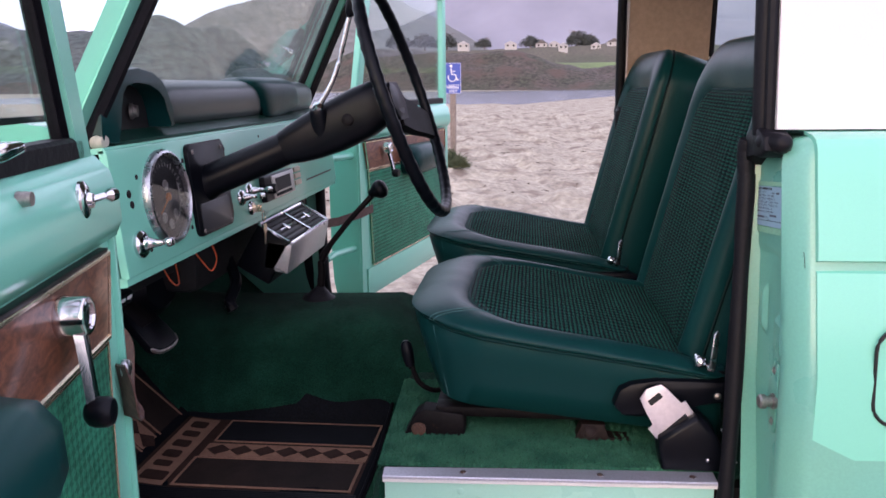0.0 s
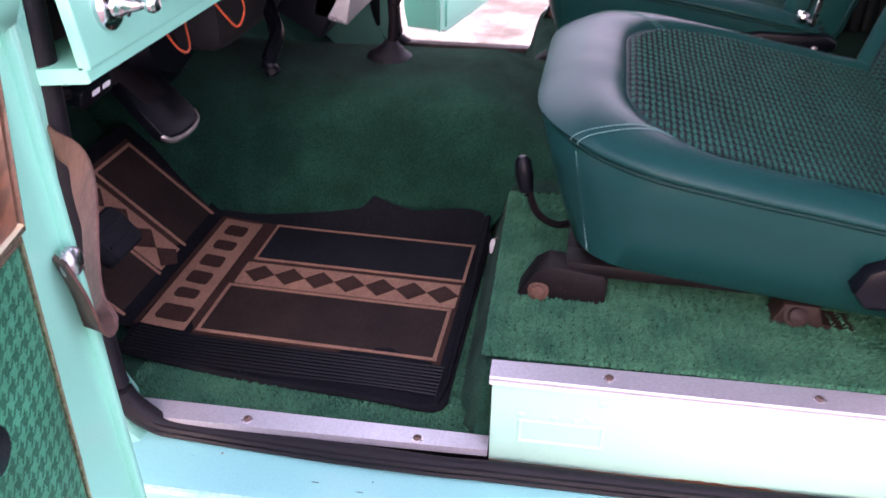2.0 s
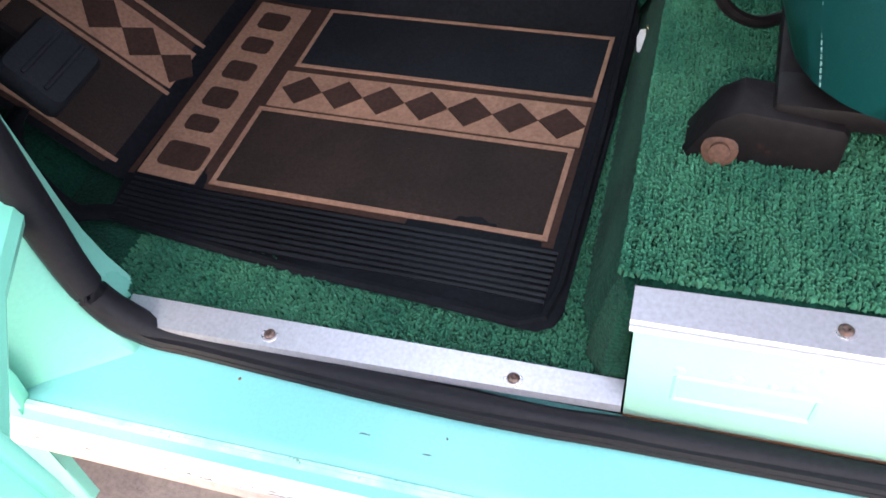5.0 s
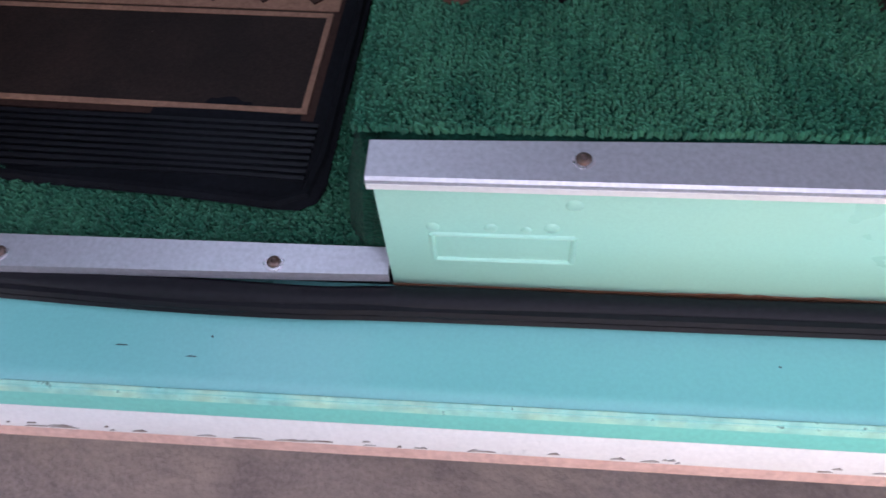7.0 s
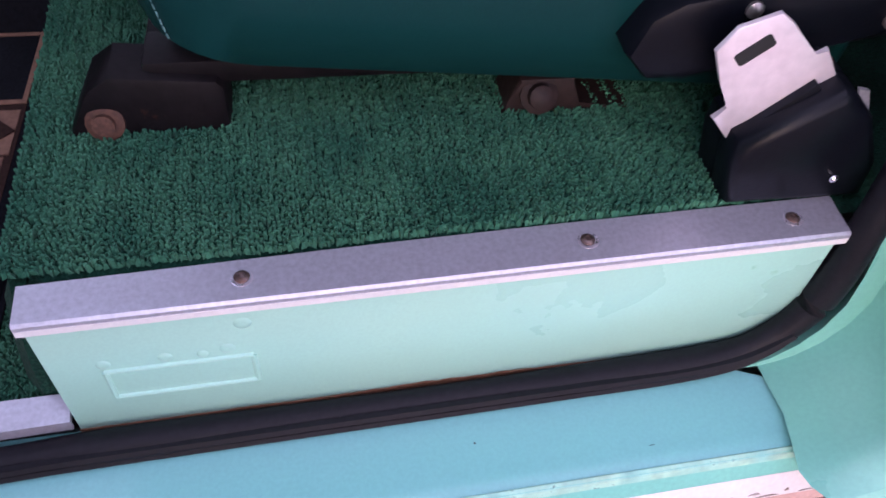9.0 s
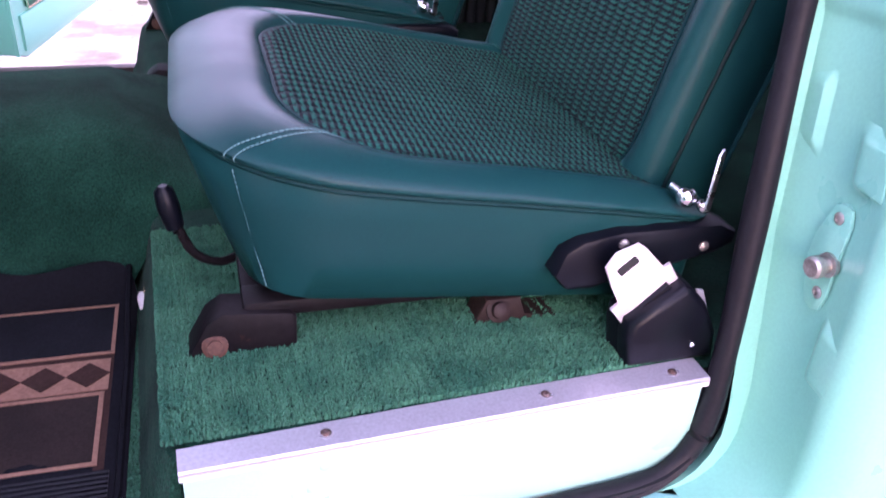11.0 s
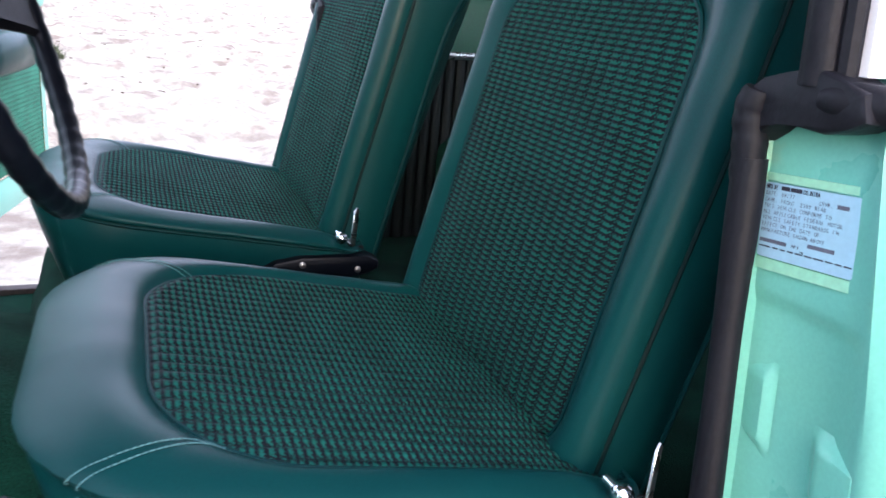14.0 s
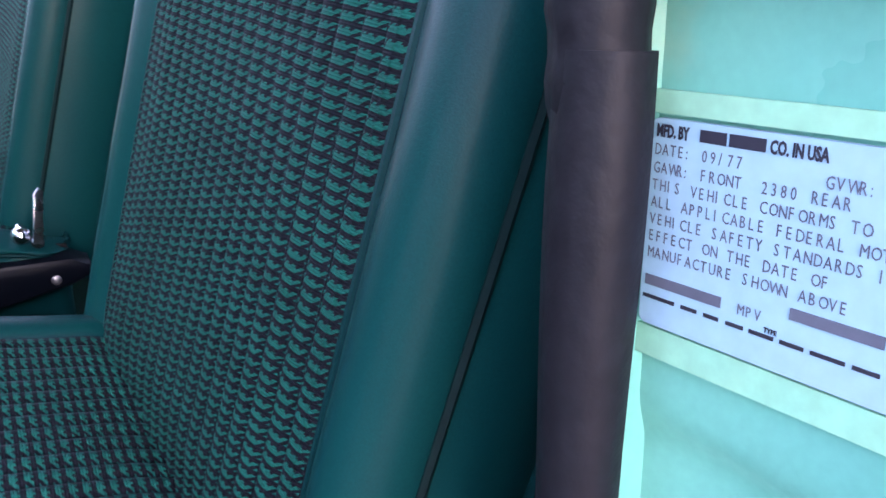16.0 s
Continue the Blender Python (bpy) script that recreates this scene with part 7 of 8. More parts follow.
    g = dp("door_glass", bm, GLASS, label="clear door glass", smooth=0)
    g.visible_shadow = False
    bm = bmesh.new()
    tube(bm, [(0.29, 1.244, -0.012), (0.275, 1.248, 0.002), (0.25, 1.250, 0.006)], [0.010, 0.008, 0.005], 10)
    box(bm, 0.28, 0.32, 1.234, 1.258, -0.026, -0.010, 0.005)
    dp("vent_latch", bm, CHROME, label="chrome vent window latch")
    # hinges to the post
    for zz in (0.78, 1.08):
        bm = bmesh.new()
        inv_d = D.inverted()
        side = -1 if u_dir[1] < 0 else 1
        y_post = 1.172 if side < 0 else 2 * MID - 1.172
        p0, p1 = inv_d @ Vector((-0.500, y_post, zz)), Vector((0.02, zz, -0.020))
        tube(bm, [p0, p0.lerp(p1, 0.5) + Vector((-0.02, 0, -0.02)), p1], 0.011, 8)
        dp("door_hinge", bm, MINT, label="mint painted hinge arm")
    settle(d, Vector(hinge) + Vector((0, 0, 0.60)))
    return d


car_door("mint green car door swung open, wood band and green woven trim", (-0.362, 1.015, 0), (0.21, -0.978, 0), (0.978, 0.21, 0), 0.060)
car_door("mint green car door swung open on the far side", (-0.430, 2 * MID - 0.995, 0), (0.21, 0.978, 0), (0.978, -0.21, 0), 0.105)

LEATHER = surface("brown_leather", (0.11, 0.050, 0.036), 0.6, tone=(0.065, 0.030, 0.024), tone_scale=30, tone_amt=1, grain=150, grain_amt=0.25, bump=0.0006, bump_scale=300)
strap = thing("door_check_strap", "worn brown leather door check strap looped from the door edge", "strap", "door straps")
way_in = spline([(-0.357, 0.986, 0.984), (-0.351, 0.990, 0.955), (-0.353, 0.997, 0.925), (-0.362, 1.012, 0.912), (-0.374, 1.034, 0.920), (-0.386, 1.060, 0.945), (-0.402, 1.090, 0.963), (-0.45, 1.150, 0.966), (-0.494, 1.184, 0.966)], 5)
bm = bmesh.new()
rings = []
for i, c in enumerate(way_in):
    run = (way_in[min(i + 1, len(way_in) - 1)] - way_in[max(i - 1, 0)]).normalized()
    wide = Vector((0.75, -0.55, 0.35))
    wide = (wide - run * wide.dot(run)).normalized()
    thin = run.cross(wide)
    rings.append([c + wide * (a * 0.0165) + thin * (b * 0.0018) for a, b in ((-1, -0.5), (-0.8, -1), (0.8, -1), (1, -0.5), (1, 0.5), (0.8, 1), (-0.8, 1), (-1, 0.5))])
loft(bm, rings)
part("strap_band", bm, LEATHER, strap, "", 50)
bm = bmesh.new()
lathe(bm, [(0.0105, -0.004), (0.0105, 0.001), (0.0085, 0.004), (0.004, 0.0055), (0, 0.0058)], frame_on((0.978, 0.21, 0), (-0.350, 0.992, 0.978)), 16)
part("strap_bolt", bm, DULL_CHROME, strap, "bright round bolt head")
settle(strap, (-0.352, 0.992, 0.978))
strap = thing("door_check_strap", "brown leather door check strap", "strap", "door straps")
bm = bmesh.new()
loft(bm, [[(x, y, z + h) for h, dy in ((-0.013, 0), (0.013, 0))] + [(x + 0.003, y, z + 0.013), (x + 0.003, y, z - 0.013)] for x, y, z in ((-0.52, 2.44, 0.895), (-0.47, 2.53, 0.892), (-0.42, 2.64, 0.900), (-0.40, 2.72, 0.905))])
part("strap_band", bm, LEATHER, strap)
settle(strap, (-0.5, 2.46, 0.895))
for x, y, z in ((-0.500, 2.452, 0.80), (-0.500, 2.452, 0.72)):
    screw(x, y, z, 0.005, STEEL, car, (1, -0.3, 0))

# ---- sticker on the jamb ----
sticker = thing("certification_label", "pale blue-white certification sticker with typed text on the door jamb", "sticker")
LM = axes((0.12, -1, 0.09), (0, 0.10, 1), (-1, -0.12, 0), (0.4183, 1.2600, 1.1602))
PAPER = surface("label_paper", (0.31, 0.48, 0.60), 0.45, tone=(0.30, 0.49, 0.57), tone_scale=25, grain=200, grain_amt=0.05)
INK = surface("label_ink", (0.02, 0.02, 0.035), 0.6)
TYPE = surface("typed_ink", (0.10, 0.11, 0.15), 0.7)
bm = bmesh.new()
prism(bm, rounded(0.0, 0.0745, -0.0515, 0.0, 0.002, 3), LM, -0.0012, 0.0006)
part("label_paper", bm, PAPER, sticker)


def words(text, x, y, size, material, parent, m, bold=0.0, stretch=1.0, pitch=0.0, name="text_line"):
    """A line of lettering as one mesh; pitch: a fixed step from letter to letter."""
    verts, faces = [], []
    runs = [(c, x + i * pitch) for i, c in enumerate(text) if c != " "] if pitch else [(text, x)]
    for body_text, at in runs:
        cu = bpy.data.curves.new(name, "FONT")
        cu.body, cu.size, cu.offset, cu.extrude, cu.resolution_u = body_text, size, bold, 0.00005, 2
        ob = bpy.data.objects.new(name, cu)
        me = bpy.data.meshes.new_from_object(ob)
        bpy.data.objects.remove(ob)
        k = len(verts)
        place = m @ Matrix.Translation((at, y, 0.0008)) @ Matrix.Diagonal((stretch, 1, 1, 1))
        verts += [place @ v.co for v in me.vertices]
        faces += [[k + i for i in p.vertices] for p in me.polygons]
        bpy.data.meshes.remove(me)
    me = bpy.data.meshes.new(name)
    me.from_pydata(verts, [], faces)
    me.materials.append(material)
    o2 = new(name, me)
    o2.parent = parent
    return o2


def bars(spans, y, h, material, parent, m):
    bm = bmesh.new()
    for a, b in spans:
        prism(bm, [(a, y), (b, y), (b, y + h), (a, y + h)], m, 0.0004, 0.0009)
    return part("text_bar", bm, material, parent, "", 0)


words("MFD. BY", 0.0016, -0.0042, 0.0040, INK, sticker, LM, 0.00017, 0.62)
bars([(0.0138, 0.0206), (0.0214, 0.0302)], -0.0042, 0.0028, INK, sticker, LM)
words("CO. IN USA", 0.0312, -0.0042, 0.0040, INK, sticker, LM, 0.00017, 0.62)
rows = ((-0.0086, "DATE: 09/77", 0.0014), (-0.0094, "GVWR:", 0.0440), (-0.0130, "GAWR: FRONT  2380 REAR", 0.0014), (-0.0172, "THIS VEHICLE CONFORMS TO", 0.0014), (-0.0214, "ALL APPLICABLE FEDERAL MOTOR", 0.0014),
        (-0.0256, "VEHICLE SAFETY STANDARDS IN", 0.0014), (-0.0298, "EFFECT ON THE DATE OF", 0.0014), (-0.0340, "MANUFACTURE SHOWN ABOVE", 0.0014))
for y, text, x in rows:
    words(text, x, y, 0.0039, TYPE, sticker, LM, 0.0, 0.72, 0.00222)
bars([(0.0575, 0.066)], -0.0094, 0.0026, TYPE, sticker, LM)
bars([(0.0014, 0.0232)], -0.0412, 0.0026, TYPE, sticker, LM)
words("MPV", 0.0275, -0.0412, 0.0036, TYPE, sticker, LM, 0.0, 0.72, 0.0022)
bars([(0.040, 0.060)], -0.0385, 0.0026, TYPE, sticker, LM)
for a, b in ((0.001, 0.0105), (0.0125, 0.017), (0.019, 0.023), (0.025, 0.0295), (0.031, 0.037), (0.0385, 0.044), (0.0455, 0.053), (0.0545, 0.060), (0.0615, 0.0665), (0.068, 0.0735)):
    bars([(a, b)], -0.0446, 0.0009, INK, sticker, LM)
words("TYPE", 0.0345, -0.0432, 0.0016, INK, sticker, LM, 0.00006, 0.9)
settle(sticker, (0.424, 1.22, 1.14))
# yellowed glue edge round the sticker
GLUE = surface("glue_residue", (0.28, 0.58, 0.41), 0.5, tone=(0.31, 0.57, 0.37), tone_scale=60, grain=200, grain_amt=0.08)
for a, b, c, e in ((-0.002, 0.080, 0.001, 0.0065), (-0.002, 0.080, -0.0605, -0.0525), (0.0755, 0.080, -0.0525, 0.001)):
    bm = bmesh.new()
    prism(bm, [(a, c), (b, c), (b, e), (a, e)], LM, -0.0015, -0.0003)
    part("glue_residue", bm, GLUE, car, "yellowish glue residue round the sticker")

# ---- beach, lagoon, hills ----


def smooth01(t):
    t = min(1.0, max(0.0, t))
    return t * t * (3 - 2 * t)


def lagoon(x, y):
    """Metres inside the lagoon's shore (negative on land)."""
    return min((y - 59 - 3.5 * (x + 5)) * 0.27, y - 62 + 0.35 * (x + 5), 219 - y + 4 * math.sin(x * 0.05), x + 95)


def ground_z(x, y):
    d = lagoon(x, y)
    z = -0.42 * smooth01((d + 9) / 12)
    if d < 0 and y > 4.4:
        s = smooth01((y - 4.4) / 3) * smooth01(-d / 8)
        z += s * (0.16 * noise.noise((x * 0.35, y * 0.30, 1)) + 0.07 * noise.noise((x * 1.1, y * 0.9, 4)) + 0.05)
        if y < 34:
            z += s * (0.11 * noise.noise((x * 2.9, y * 2.4, 7)) + 0.06 * noise.noise((x * 6, y * 5, 2)))
    return z


def steps(stops):
    out = []
    for (a, b, k) in stops:
        out += [a + (b - a) * i / k for i in range(k)]
    return out + [stops[-1][1]]


gx = steps(((-2600, -200, 6), (-200, -30, 18), (-30, -7, 40), (-7, 9, 110), (9, 30, 40), (30, 200, 20), (200, 2600, 6)))
gy = steps(((-1500, -30, 5), (-30, 2.8, 10), (2.8, 16, 105), (16, 40, 90), (40, 130, 60), (130, 260, 14), (260, 3200, 6)))
bm = bmesh.new()
loft(bm, [[(x, y, ground_z(x, y)) for x in gx] for y in gy], closed=False)
# brown patches paint the shade of footprint hollows into the sand
SAND = surface("beach_sand", (0.435, 0.400, 0.310), 0.95, tone=(0.315, 0.283, 0.218), tone_scale=1.3, tone_amt=1.0, grain=13, grain_amt=0.26, bump=0.10, bump_scale=8.0, spec=0.2,
               dirt=(0.215, 0.178, 0.138), dirt_scale=2.6, dirt_edge=(0.53, 0.66))
ground = part("ground", bm, SAND, None, "", 80)
tagged(ground, "pale trampled beach sand", "sand", "", "structure")

bm = bmesh.new()
loft(bm, [[(x, y, 0.008 + 0.004 * noise.noise((x * 2, y * 2, 0))) for x in steps(((-14, -3, 10), (-3, 3, 60), (3, 14, 10)))] for y in steps(((-9, -1, 6), (-1, 4.2, 50)))], closed=False)
PAVE = surface("sandy_asphalt", (0.165, 0.128, 0.115), 0.9, tone=(0.23, 0.182, 0.162), tone_scale=4.5, tone_amt=0.9, grain=160, grain_amt=0.16, bump=0.007, bump_scale=40, dirt=(0.30, 0.235, 0.19), dirt_scale=5, dirt_edge=(0.45, 0.72))
pave = part("pavement", bm, PAVE, None, "", 80)
tagged(pave, "brown weathered asphalt dusted with sand", "pavement", "", "structure")

bm = bmesh.new()
loft(bm, [[(x, y, -0.27) for x in steps(((-100, 70, 20),))] for y in steps(((50, 222, 20),))], closed=False)
WATER = surface("lagoon_water", (0.16, 0.19, 0.23), 0.16, tone=(0.2, 0.23, 0.27), tone_scale=0.05, grain=0.6, grain_amt=0.05, bump=0.03, bump_scale=1.4, rough_var=0.05)
water = part("water", bm, WATER)
tagged(water, "calm grey lagoon water", "water", "", "structure")


def ridge(name, label, material, y0, depth, x0, x1, n, crest, rough, seed, base=-1.0, rows=10):
    """A long hill: crest gives its height along x."""
    bm = bmesh.new()
    ring = []
    for j in range(rows + 1):
        t = j / rows
        row = []
        for i in range(n + 1):
            x = x0 + (x1 - x0) * i / n
            h = crest(x) * (smooth01(t) ** 0.8)
            h += rough * smooth01(t * 2) * noise.noise((x / (rough * 5 + 4), t * 4, seed)) + rough * 0.4 * smooth01(t * 2) * noise.noise((x / (rough * 1.5 + 1), t * 11, seed + 3))
            row.append((x, y0 + depth * t, base + max(0.0, h)))
        ring.append(row)
    ring.append([(x, y0 + depth * 1.8, base) for x, _, _ in ring[-1]])
    loft(bm, ring, closed=False)
    ob = part(name, bm, material, None, "", 80)
    return tagged(ob, label, "hill", "", "structure")


BLUFF = surface("scrub_bluff", (0.070, 0.058, 0.048), 0.95, tone=(0.050, 0.054, 0.036), tone_scale=0.12, tone_amt=1.0, grain=0.9, grain_amt=0.5, bump=0.6, bump_scale=0.8, dirt=(0.085, 0.062, 0.048), dirt_scale=0.15, dirt_edge=(0.5, 0.65))
ridge("backdrop_bluff", "brown scrub covered bluff across the water", BLUFF, 219, 24, -160, 220, 220, lambda x: 11.6 + 0.7 * math.sin(x * 0.11) - 5.2 * smooth01((x + 4) / 12) - 8 * smooth01((-x - 45) / 40), 1.5, 5, -0.6)
MEADOW = surface("meadow", (0.13, 0.20, 0.055), 0.95, tone=(0.10, 0.13, 0.05), tone_scale=0.03, tone_amt=1, grain=1.2, grain_amt=0.3)
ridge("backdrop_meadow", "green meadow terrace behind the bluff", MEADOW, 240, 90, -200, 260, 80, lambda x: 10.2 - 9 * smooth01((-x - 50) / 40), 0.5, 8, -0.6, 6)
FIELD = surface("dull_field", (0.10, 0.085, 0.055), 0.95, tone=(0.065, 0.07, 0.04), tone_scale=0.02, tone_amt=1, grain=0.8, grain_amt=0.4)
ridge("backdrop_field", "dull brown fields", FIELD, 330, 160, -300, 400, 90, lambda x: 23 + 1.2 * math.sin(x * 0.03) - 20 * smooth01((-x - 80) / 50), 1.6, 9, -0.6, 6)
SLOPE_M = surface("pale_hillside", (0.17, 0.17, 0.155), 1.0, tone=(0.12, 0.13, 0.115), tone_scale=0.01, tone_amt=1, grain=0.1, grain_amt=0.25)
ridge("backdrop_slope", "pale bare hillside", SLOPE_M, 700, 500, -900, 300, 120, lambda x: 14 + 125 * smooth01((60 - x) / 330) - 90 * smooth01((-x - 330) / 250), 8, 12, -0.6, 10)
WOODS = surface("wooded_hill", (0.050, 0.070, 0.064), 1.0, tone=(0.075, 0.09, 0.078), tone_scale=0.03, tone_amt=1, grain=0.25, grain_amt=0.5, bump=4, bump_scale=0.12)
ridge("backdrop_woods", "dark tree covered hill", WOODS, 330, 150, -700, -30, 240, lambda x: 38 + 2.5 * math.sin(x * 0.05) + 1.5 * math.sin(x * 0.13) - 36 * smooth01((x + 185) / 62), 6, 15, -0.6, 12)
# no mist is modelled; the mountain's pale blue-grey base stands for it
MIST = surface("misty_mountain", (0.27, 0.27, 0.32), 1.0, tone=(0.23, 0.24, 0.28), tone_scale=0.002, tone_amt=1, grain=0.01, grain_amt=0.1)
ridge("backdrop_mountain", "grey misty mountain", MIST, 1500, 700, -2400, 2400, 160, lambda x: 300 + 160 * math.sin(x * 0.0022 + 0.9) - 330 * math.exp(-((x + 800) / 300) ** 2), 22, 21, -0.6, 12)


# trees on the terrace
def tree(name, seed, size):
    r = random.Random(seed)
    t = thing(name, "dark cypress-like tree on the terrace across the water", "tree", "terrace trees")
    bm = bmesh.new()
    tube(bm, [(0, 0, -0.3), (0.1, 0, size * 0.2), (-0.1, 0.1, size * 0.45), (0.1, 0, size * 0.75)], [size * 0.05, size * 0.04, size * 0.028, size * 0.01], 7)
    for k in range(6):
        a = r.random() * 6.28
        h = size * (0.3 + 0.35 * r.random())
        tube(bm, [(0, 0, h), (size * 0.25 * math.cos(a), size * 0.25 * math.sin(a), h + size * 0.14), (size * 0.45 * math.cos(a), size * 0.45 * math.sin(a), h + size * 0.2)], [size * 0.02, size * 0.014, size * 0.005], 5)
    part("trunk", bm, GREY_WOOD, t)
    verts, faces = [], []
    for k in range(2600):
        a, q = r.random() * 6.28, math.sqrt(r.random())
        lobe = 1 + 0.35 * math.sin(3 * a + seed) + 0.2 * math.sin(7 * a)
        x, y = q * size * 0.52 * lobe * math.cos(a), q * size * 0.5 * lobe * math.sin(a)
        z = size * (0.10 + 0.60 * math.sqrt(1 - q * q) * r.random() ** 0.6 + 0.10 * r.random())
        c = Vector((x, y, z))
        i = len(verts)
        for _ in range(3):
            verts.append(c + Vector((r.gauss(0, 1), r.gauss(0, 1), r.gauss(0, 0.6))) * size * 0.045)
        faces.append((i, i + 1, i + 2))
    me = bpy.data.meshes.new("crown")
    me.from_pydata(verts, [], faces)
    me.materials.append(LEAF)
    ob = new("crown", me)
    ob.parent = t
    return t


# leaves lightened and greyed, with the distance haze mixed into their colour
LEAF = surface("dark_foliage", (0.085, 0.098, 0.092), 0.9, tone=(0.115, 0.125, 0.115), tone_scale=0.5, tone_amt=1, grain=3, grain_amt=0.3)
for k, (x, y, s) in enumerate(((-27, 470, 8), (-1, 470, 9), (3.5, 474, 7), (25, 472, 12), (31, 476, 10), (62, 474, 9), (-48, 468, 11), (-61, 470, 12), (84, 466, 10), (-76, 466, 12))):
    tr = tree("tree", 30 + k, s)
    tr.matrix_basis = Matrix.Translation((x, y, 21.2))


def house(x, y, z, w, d, h, wall, roof_m):
    hs = thing("house", "small pale house with a pitched roof on the terrace", "house", "terrace houses")
    bm = bmesh.new()
    box(bm, -w / 2, w / 2, -d / 2, d / 2, -2.5, h)
    part("wall", bm, wall, hs, "", 0)
    bm = bmesh.new()
    prism(bm, [(-w / 2 - 0.3, h), (w / 2 + 0.3, h), (0, h + w * 0.28)], axes((1, 0, 0), (0, 0, 1), (0, -1, 0), (0, d / 2 + 0.3, 0)), 0, d + 0.6)
    part("roof", bm, roof_m, hs, "", 0)
    for sx in (-0.25, 0.25):
        bm = bmesh.new()
        box(bm, sx * w - 0.5, sx * w + 0.5, -d / 2 - 0.05, -d / 2 + 0.1, h * 0.35, h * 0.8)
        part("window", bm, DARK, hs, "", 0)
    hs.matrix_basis = Matrix.Translation((x, y, z))


HW = surface("pale_stucco", (0.50, 0.485, 0.46), 0.9, grain=2, grain_amt=0.1)
HR = surface("pale_roof", (0.5, 0.49, 0.5), 0.8, grain=2, grain_amt=0.15)
HD = surface("dull_roof", (0.16, 0.14, 0.13), 0.9, grain=2, grain_amt=0.15)
for x, y, w, rm in ((16, 440, 6, HR), (33, 442, 6, HR), (44, 462, 9, HD), (54, 458, 8, HR), (66, 464, 10, HD), (5, 468, 8, HD), (77, 458, 8, HR), (-12, 466, 8, HR), (-38, 462, 8, HR), (12, 470, 7, HR)):
    house(x, y, 19.0 if y < 450 else 21.4, w * 0.8, 5, 2.2, HW, rm)

# ---- parking sign ----
sign = thing("parking_sign", "blue and white parking sign on a wooden post", "sign")
sx, sy, sz = -1.125, 13.0, 1.405
bm = bmesh.new()
box(bm, sx - 0.045, sx + 0.045, sy + 0.012, sy + 0.10, ground_z(sx, sy) - 0.3, 1.63, 0.008)
part("post", bm, GREY_WOOD, sign, "weathered wooden post")
SM = axes((1, 0, 0), (0, 0, 1), (0, -1, 0), (sx, sy, sz))
bm = bmesh.new()
prism(bm, rounded(-0.135, 0.135, -0.238, 0.238, 0.02, 4), SM, -0.010, 0.0)
panel_s = part("sign_panel", bm, BLUE, sign, "blue metal sign panel")
bm = bmesh.new()
tube(bm, [SM @ Vector((a, b, 0.001)) for a, b in rounded(-0.128, 0.128, -0.231, 0.231, 0.016, 4)], 0.003, 5, closed=True)
prism(bm, [(-0.125, -0.105), (0.125, -0.105), (0.125, -0.100), (-0.125, -0.100)], SM, 0.0002, 0.002)
part("sign_border", bm, SIGN_WHITE, panel_s)
bm = bmesh.new()
tube(bm, [SM @ Vector((-0.005 + 0.062 * math.cos(radians(a)), 0.015 + 0.062 * math.sin(radians(a)), 0.002)) for a in range(150, 395, 12)], 0.010, 6)
lathe(bm, [(0.022, 0), (0.022, 0.004), (0, 0.004)], SM @ Matrix.Translation((-0.022, 0.185, 0)), 16)
tube(bm, [SM @ Vector(p) for p in ((-0.022, 0.15, 0.002), (-0.014, 0.062, 0.002), (0.045, 0.056, 0.002), (0.075, -0.030, 0.002), (0.098, -0.022, 0.002))], 0.012, 6)
tube(bm, [SM @ Vector(p) for p in ((-0.018, 0.108, 0.002), (0.045, 0.103, 0.002))], 0.009, 6)
part("wheel_symbol", bm, SIGN_WHITE, panel_s, "plain white access symbol")
words("PARKING", -0.116, -0.158, 0.062, SIGN_WHITE, panel_s, SM, 0.001, 0.84)
words("ONLY", -0.060, -0.217, 0.062, SIGN_WHITE, panel_s, SM, 0.001, 0.78)
settle(sign, (sx, sy, 0))

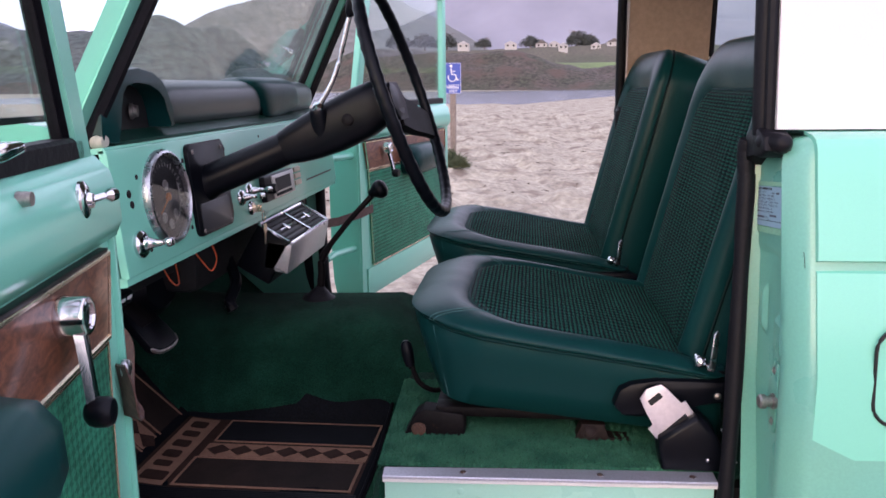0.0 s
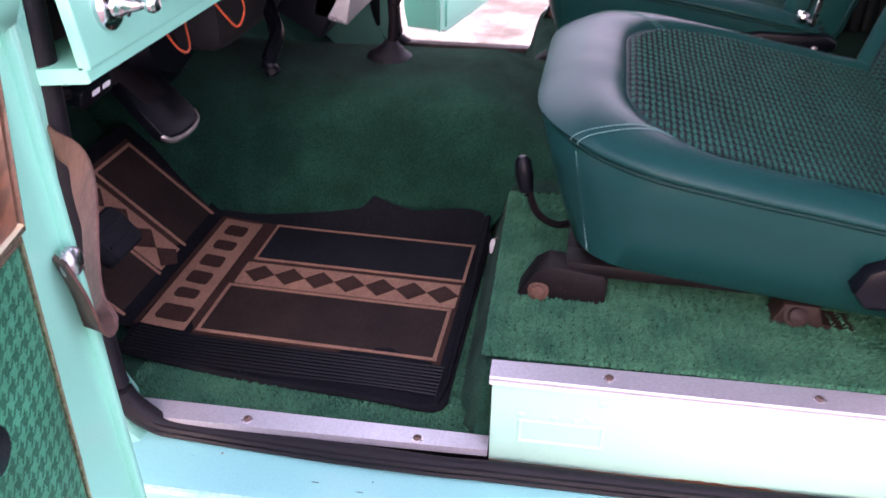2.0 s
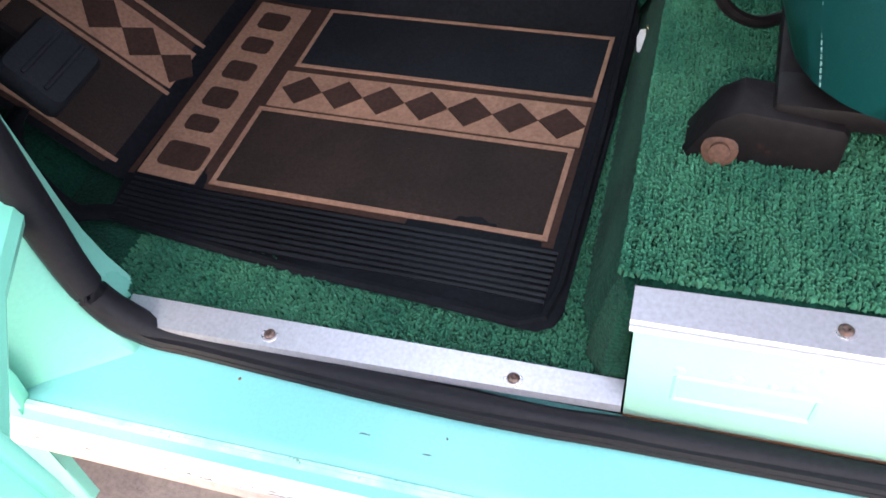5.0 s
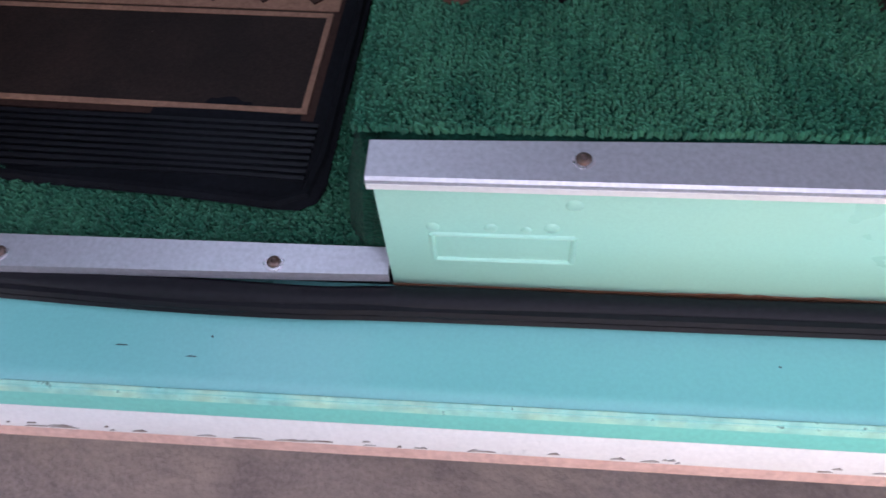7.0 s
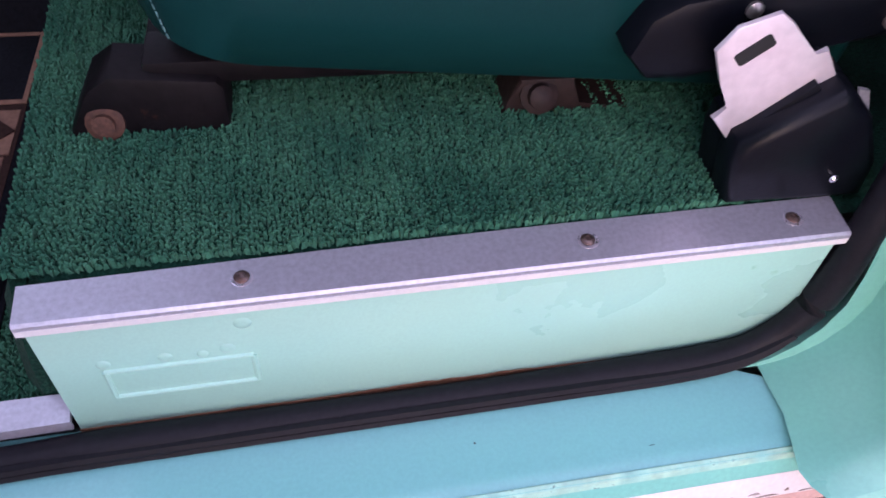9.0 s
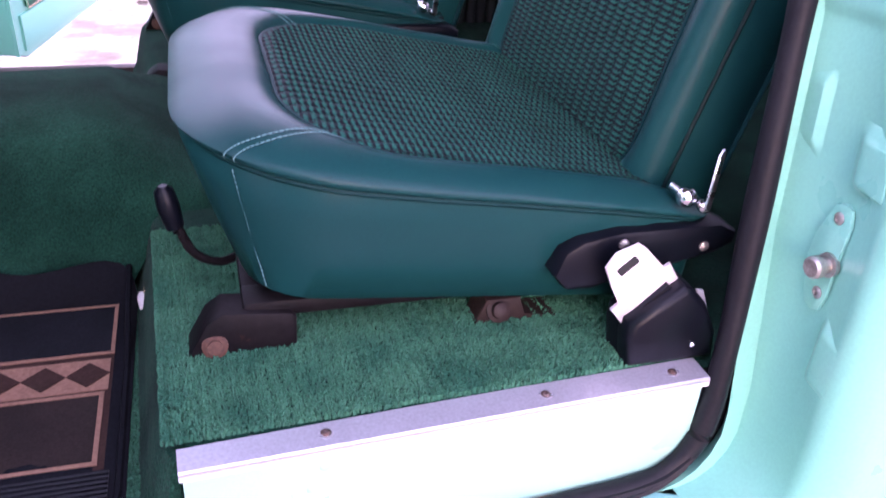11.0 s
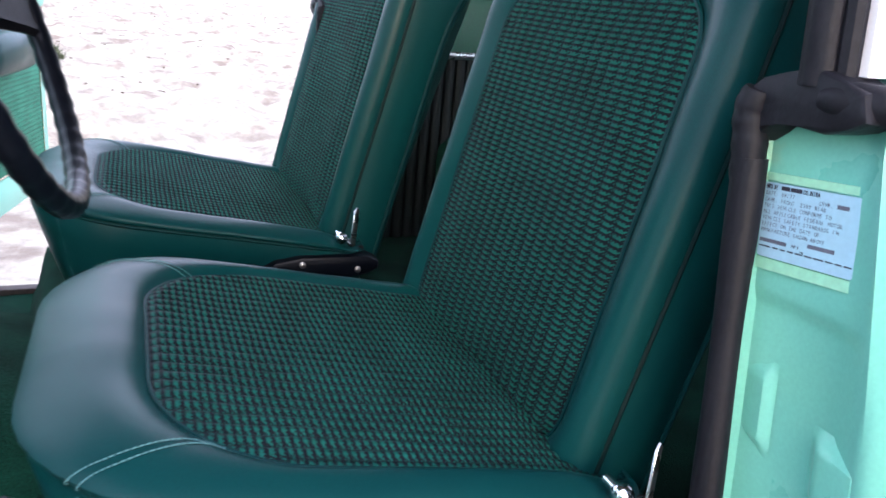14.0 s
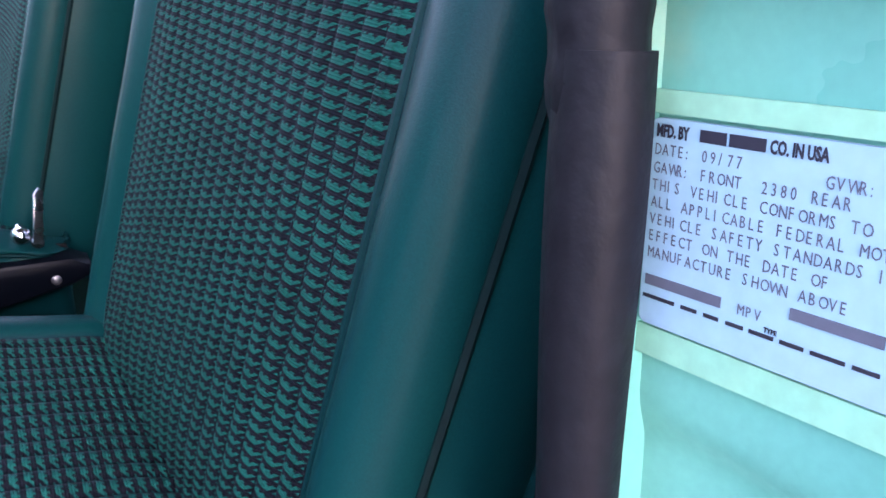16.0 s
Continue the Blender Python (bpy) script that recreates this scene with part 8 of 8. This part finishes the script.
# beach plants by the sign
rp = random.Random(11)
SHRUB = surface("beach_shrub", (0.05, 0.075, 0.035), 0.9, tone=(0.09, 0.10, 0.05), tone_scale=6, tone_amt=1, grain=30, grain_amt=0.3)
for cx, cy, s in ((-1.05, 12.2, 0.26), (-0.92, 11.9, 0.18), (-1.3, 12.9, 0.22)):
    sh = thing("beach_shrub", "low green beach shrub in the sand", "shrub", "beach shrubs")
    verts, faces = [], []
    for k in range(420):
        a, q = rp.random() * 6.28, rp.random()
        b = Vector((q * s * 0.8 * math.cos(a), q * s * 0.5 * math.sin(a), 0.02 + 0.75 * s * (1 - q) * rp.random()))
        tip = b + Vector((rp.gauss(0, 0.25) * s, rp.gauss(0, 0.2) * s, (0.1 + 0.4 * rp.random()) * s))
        side = Vector((rp.gauss(0, 1), rp.gauss(0, 1), 0.3)).normalized() * 0.012
        i = len(verts)
        verts += [b - side, b + side, tip + side * 0.3, tip - side * 0.3]
        faces.append((i, i + 1, i + 2, i + 3))
    me = bpy.data.meshes.new("leaves")
    me.from_pydata(verts, [], faces)
    me.materials.append(SHRUB)
    ob = new("leaves", me)
    ob.parent = sh
    sh.matrix_basis = Matrix.Translation((cx, cy, ground_z(cx, cy)))

# dark debris on the sand
rd = random.Random(21)
verts, faces = [], []
for k in range(700):
    x, y = rd.uniform(-6, 12), 5 + 40 * rd.random() ** 1.5
    if lagoon(x, y) > -3:
        continue
    z, a, ln, w = ground_z(x, y) + 0.006, rd.random() * 6.28, 0.02 + 0.10 * rd.random() ** 3, 0.006 + 0.01 * rd.random()
    d, s = Vector((math.cos(a), math.sin(a), 0)) * ln, Vector((-math.sin(a), math.cos(a), 0)) * w
    c = Vector((x, y, z))
    i = len(verts)
    verts += [c - d - s, c + d - s, c + d + s, c - d + s, c - d * 0.8 + Vector((0, 0, 0.012)), c + d * 0.8 + Vector((0, 0, 0.012))]
    faces += [(i, i + 1, i + 5, i + 4), (i + 1, i + 2, i + 5), (i + 2, i + 3, i + 4, i + 5), (i + 3, i, i + 4)]
me = bpy.data.meshes.new("driftwood_bits")
me.from_pydata(verts, [], faces)
me.materials.append(surface("dark_debris", (0.07, 0.05, 0.035), 0.9))
tagged(new("driftwood_bits", me), "dark driftwood and kelp bits on the sand", "debris", "", "stuff")
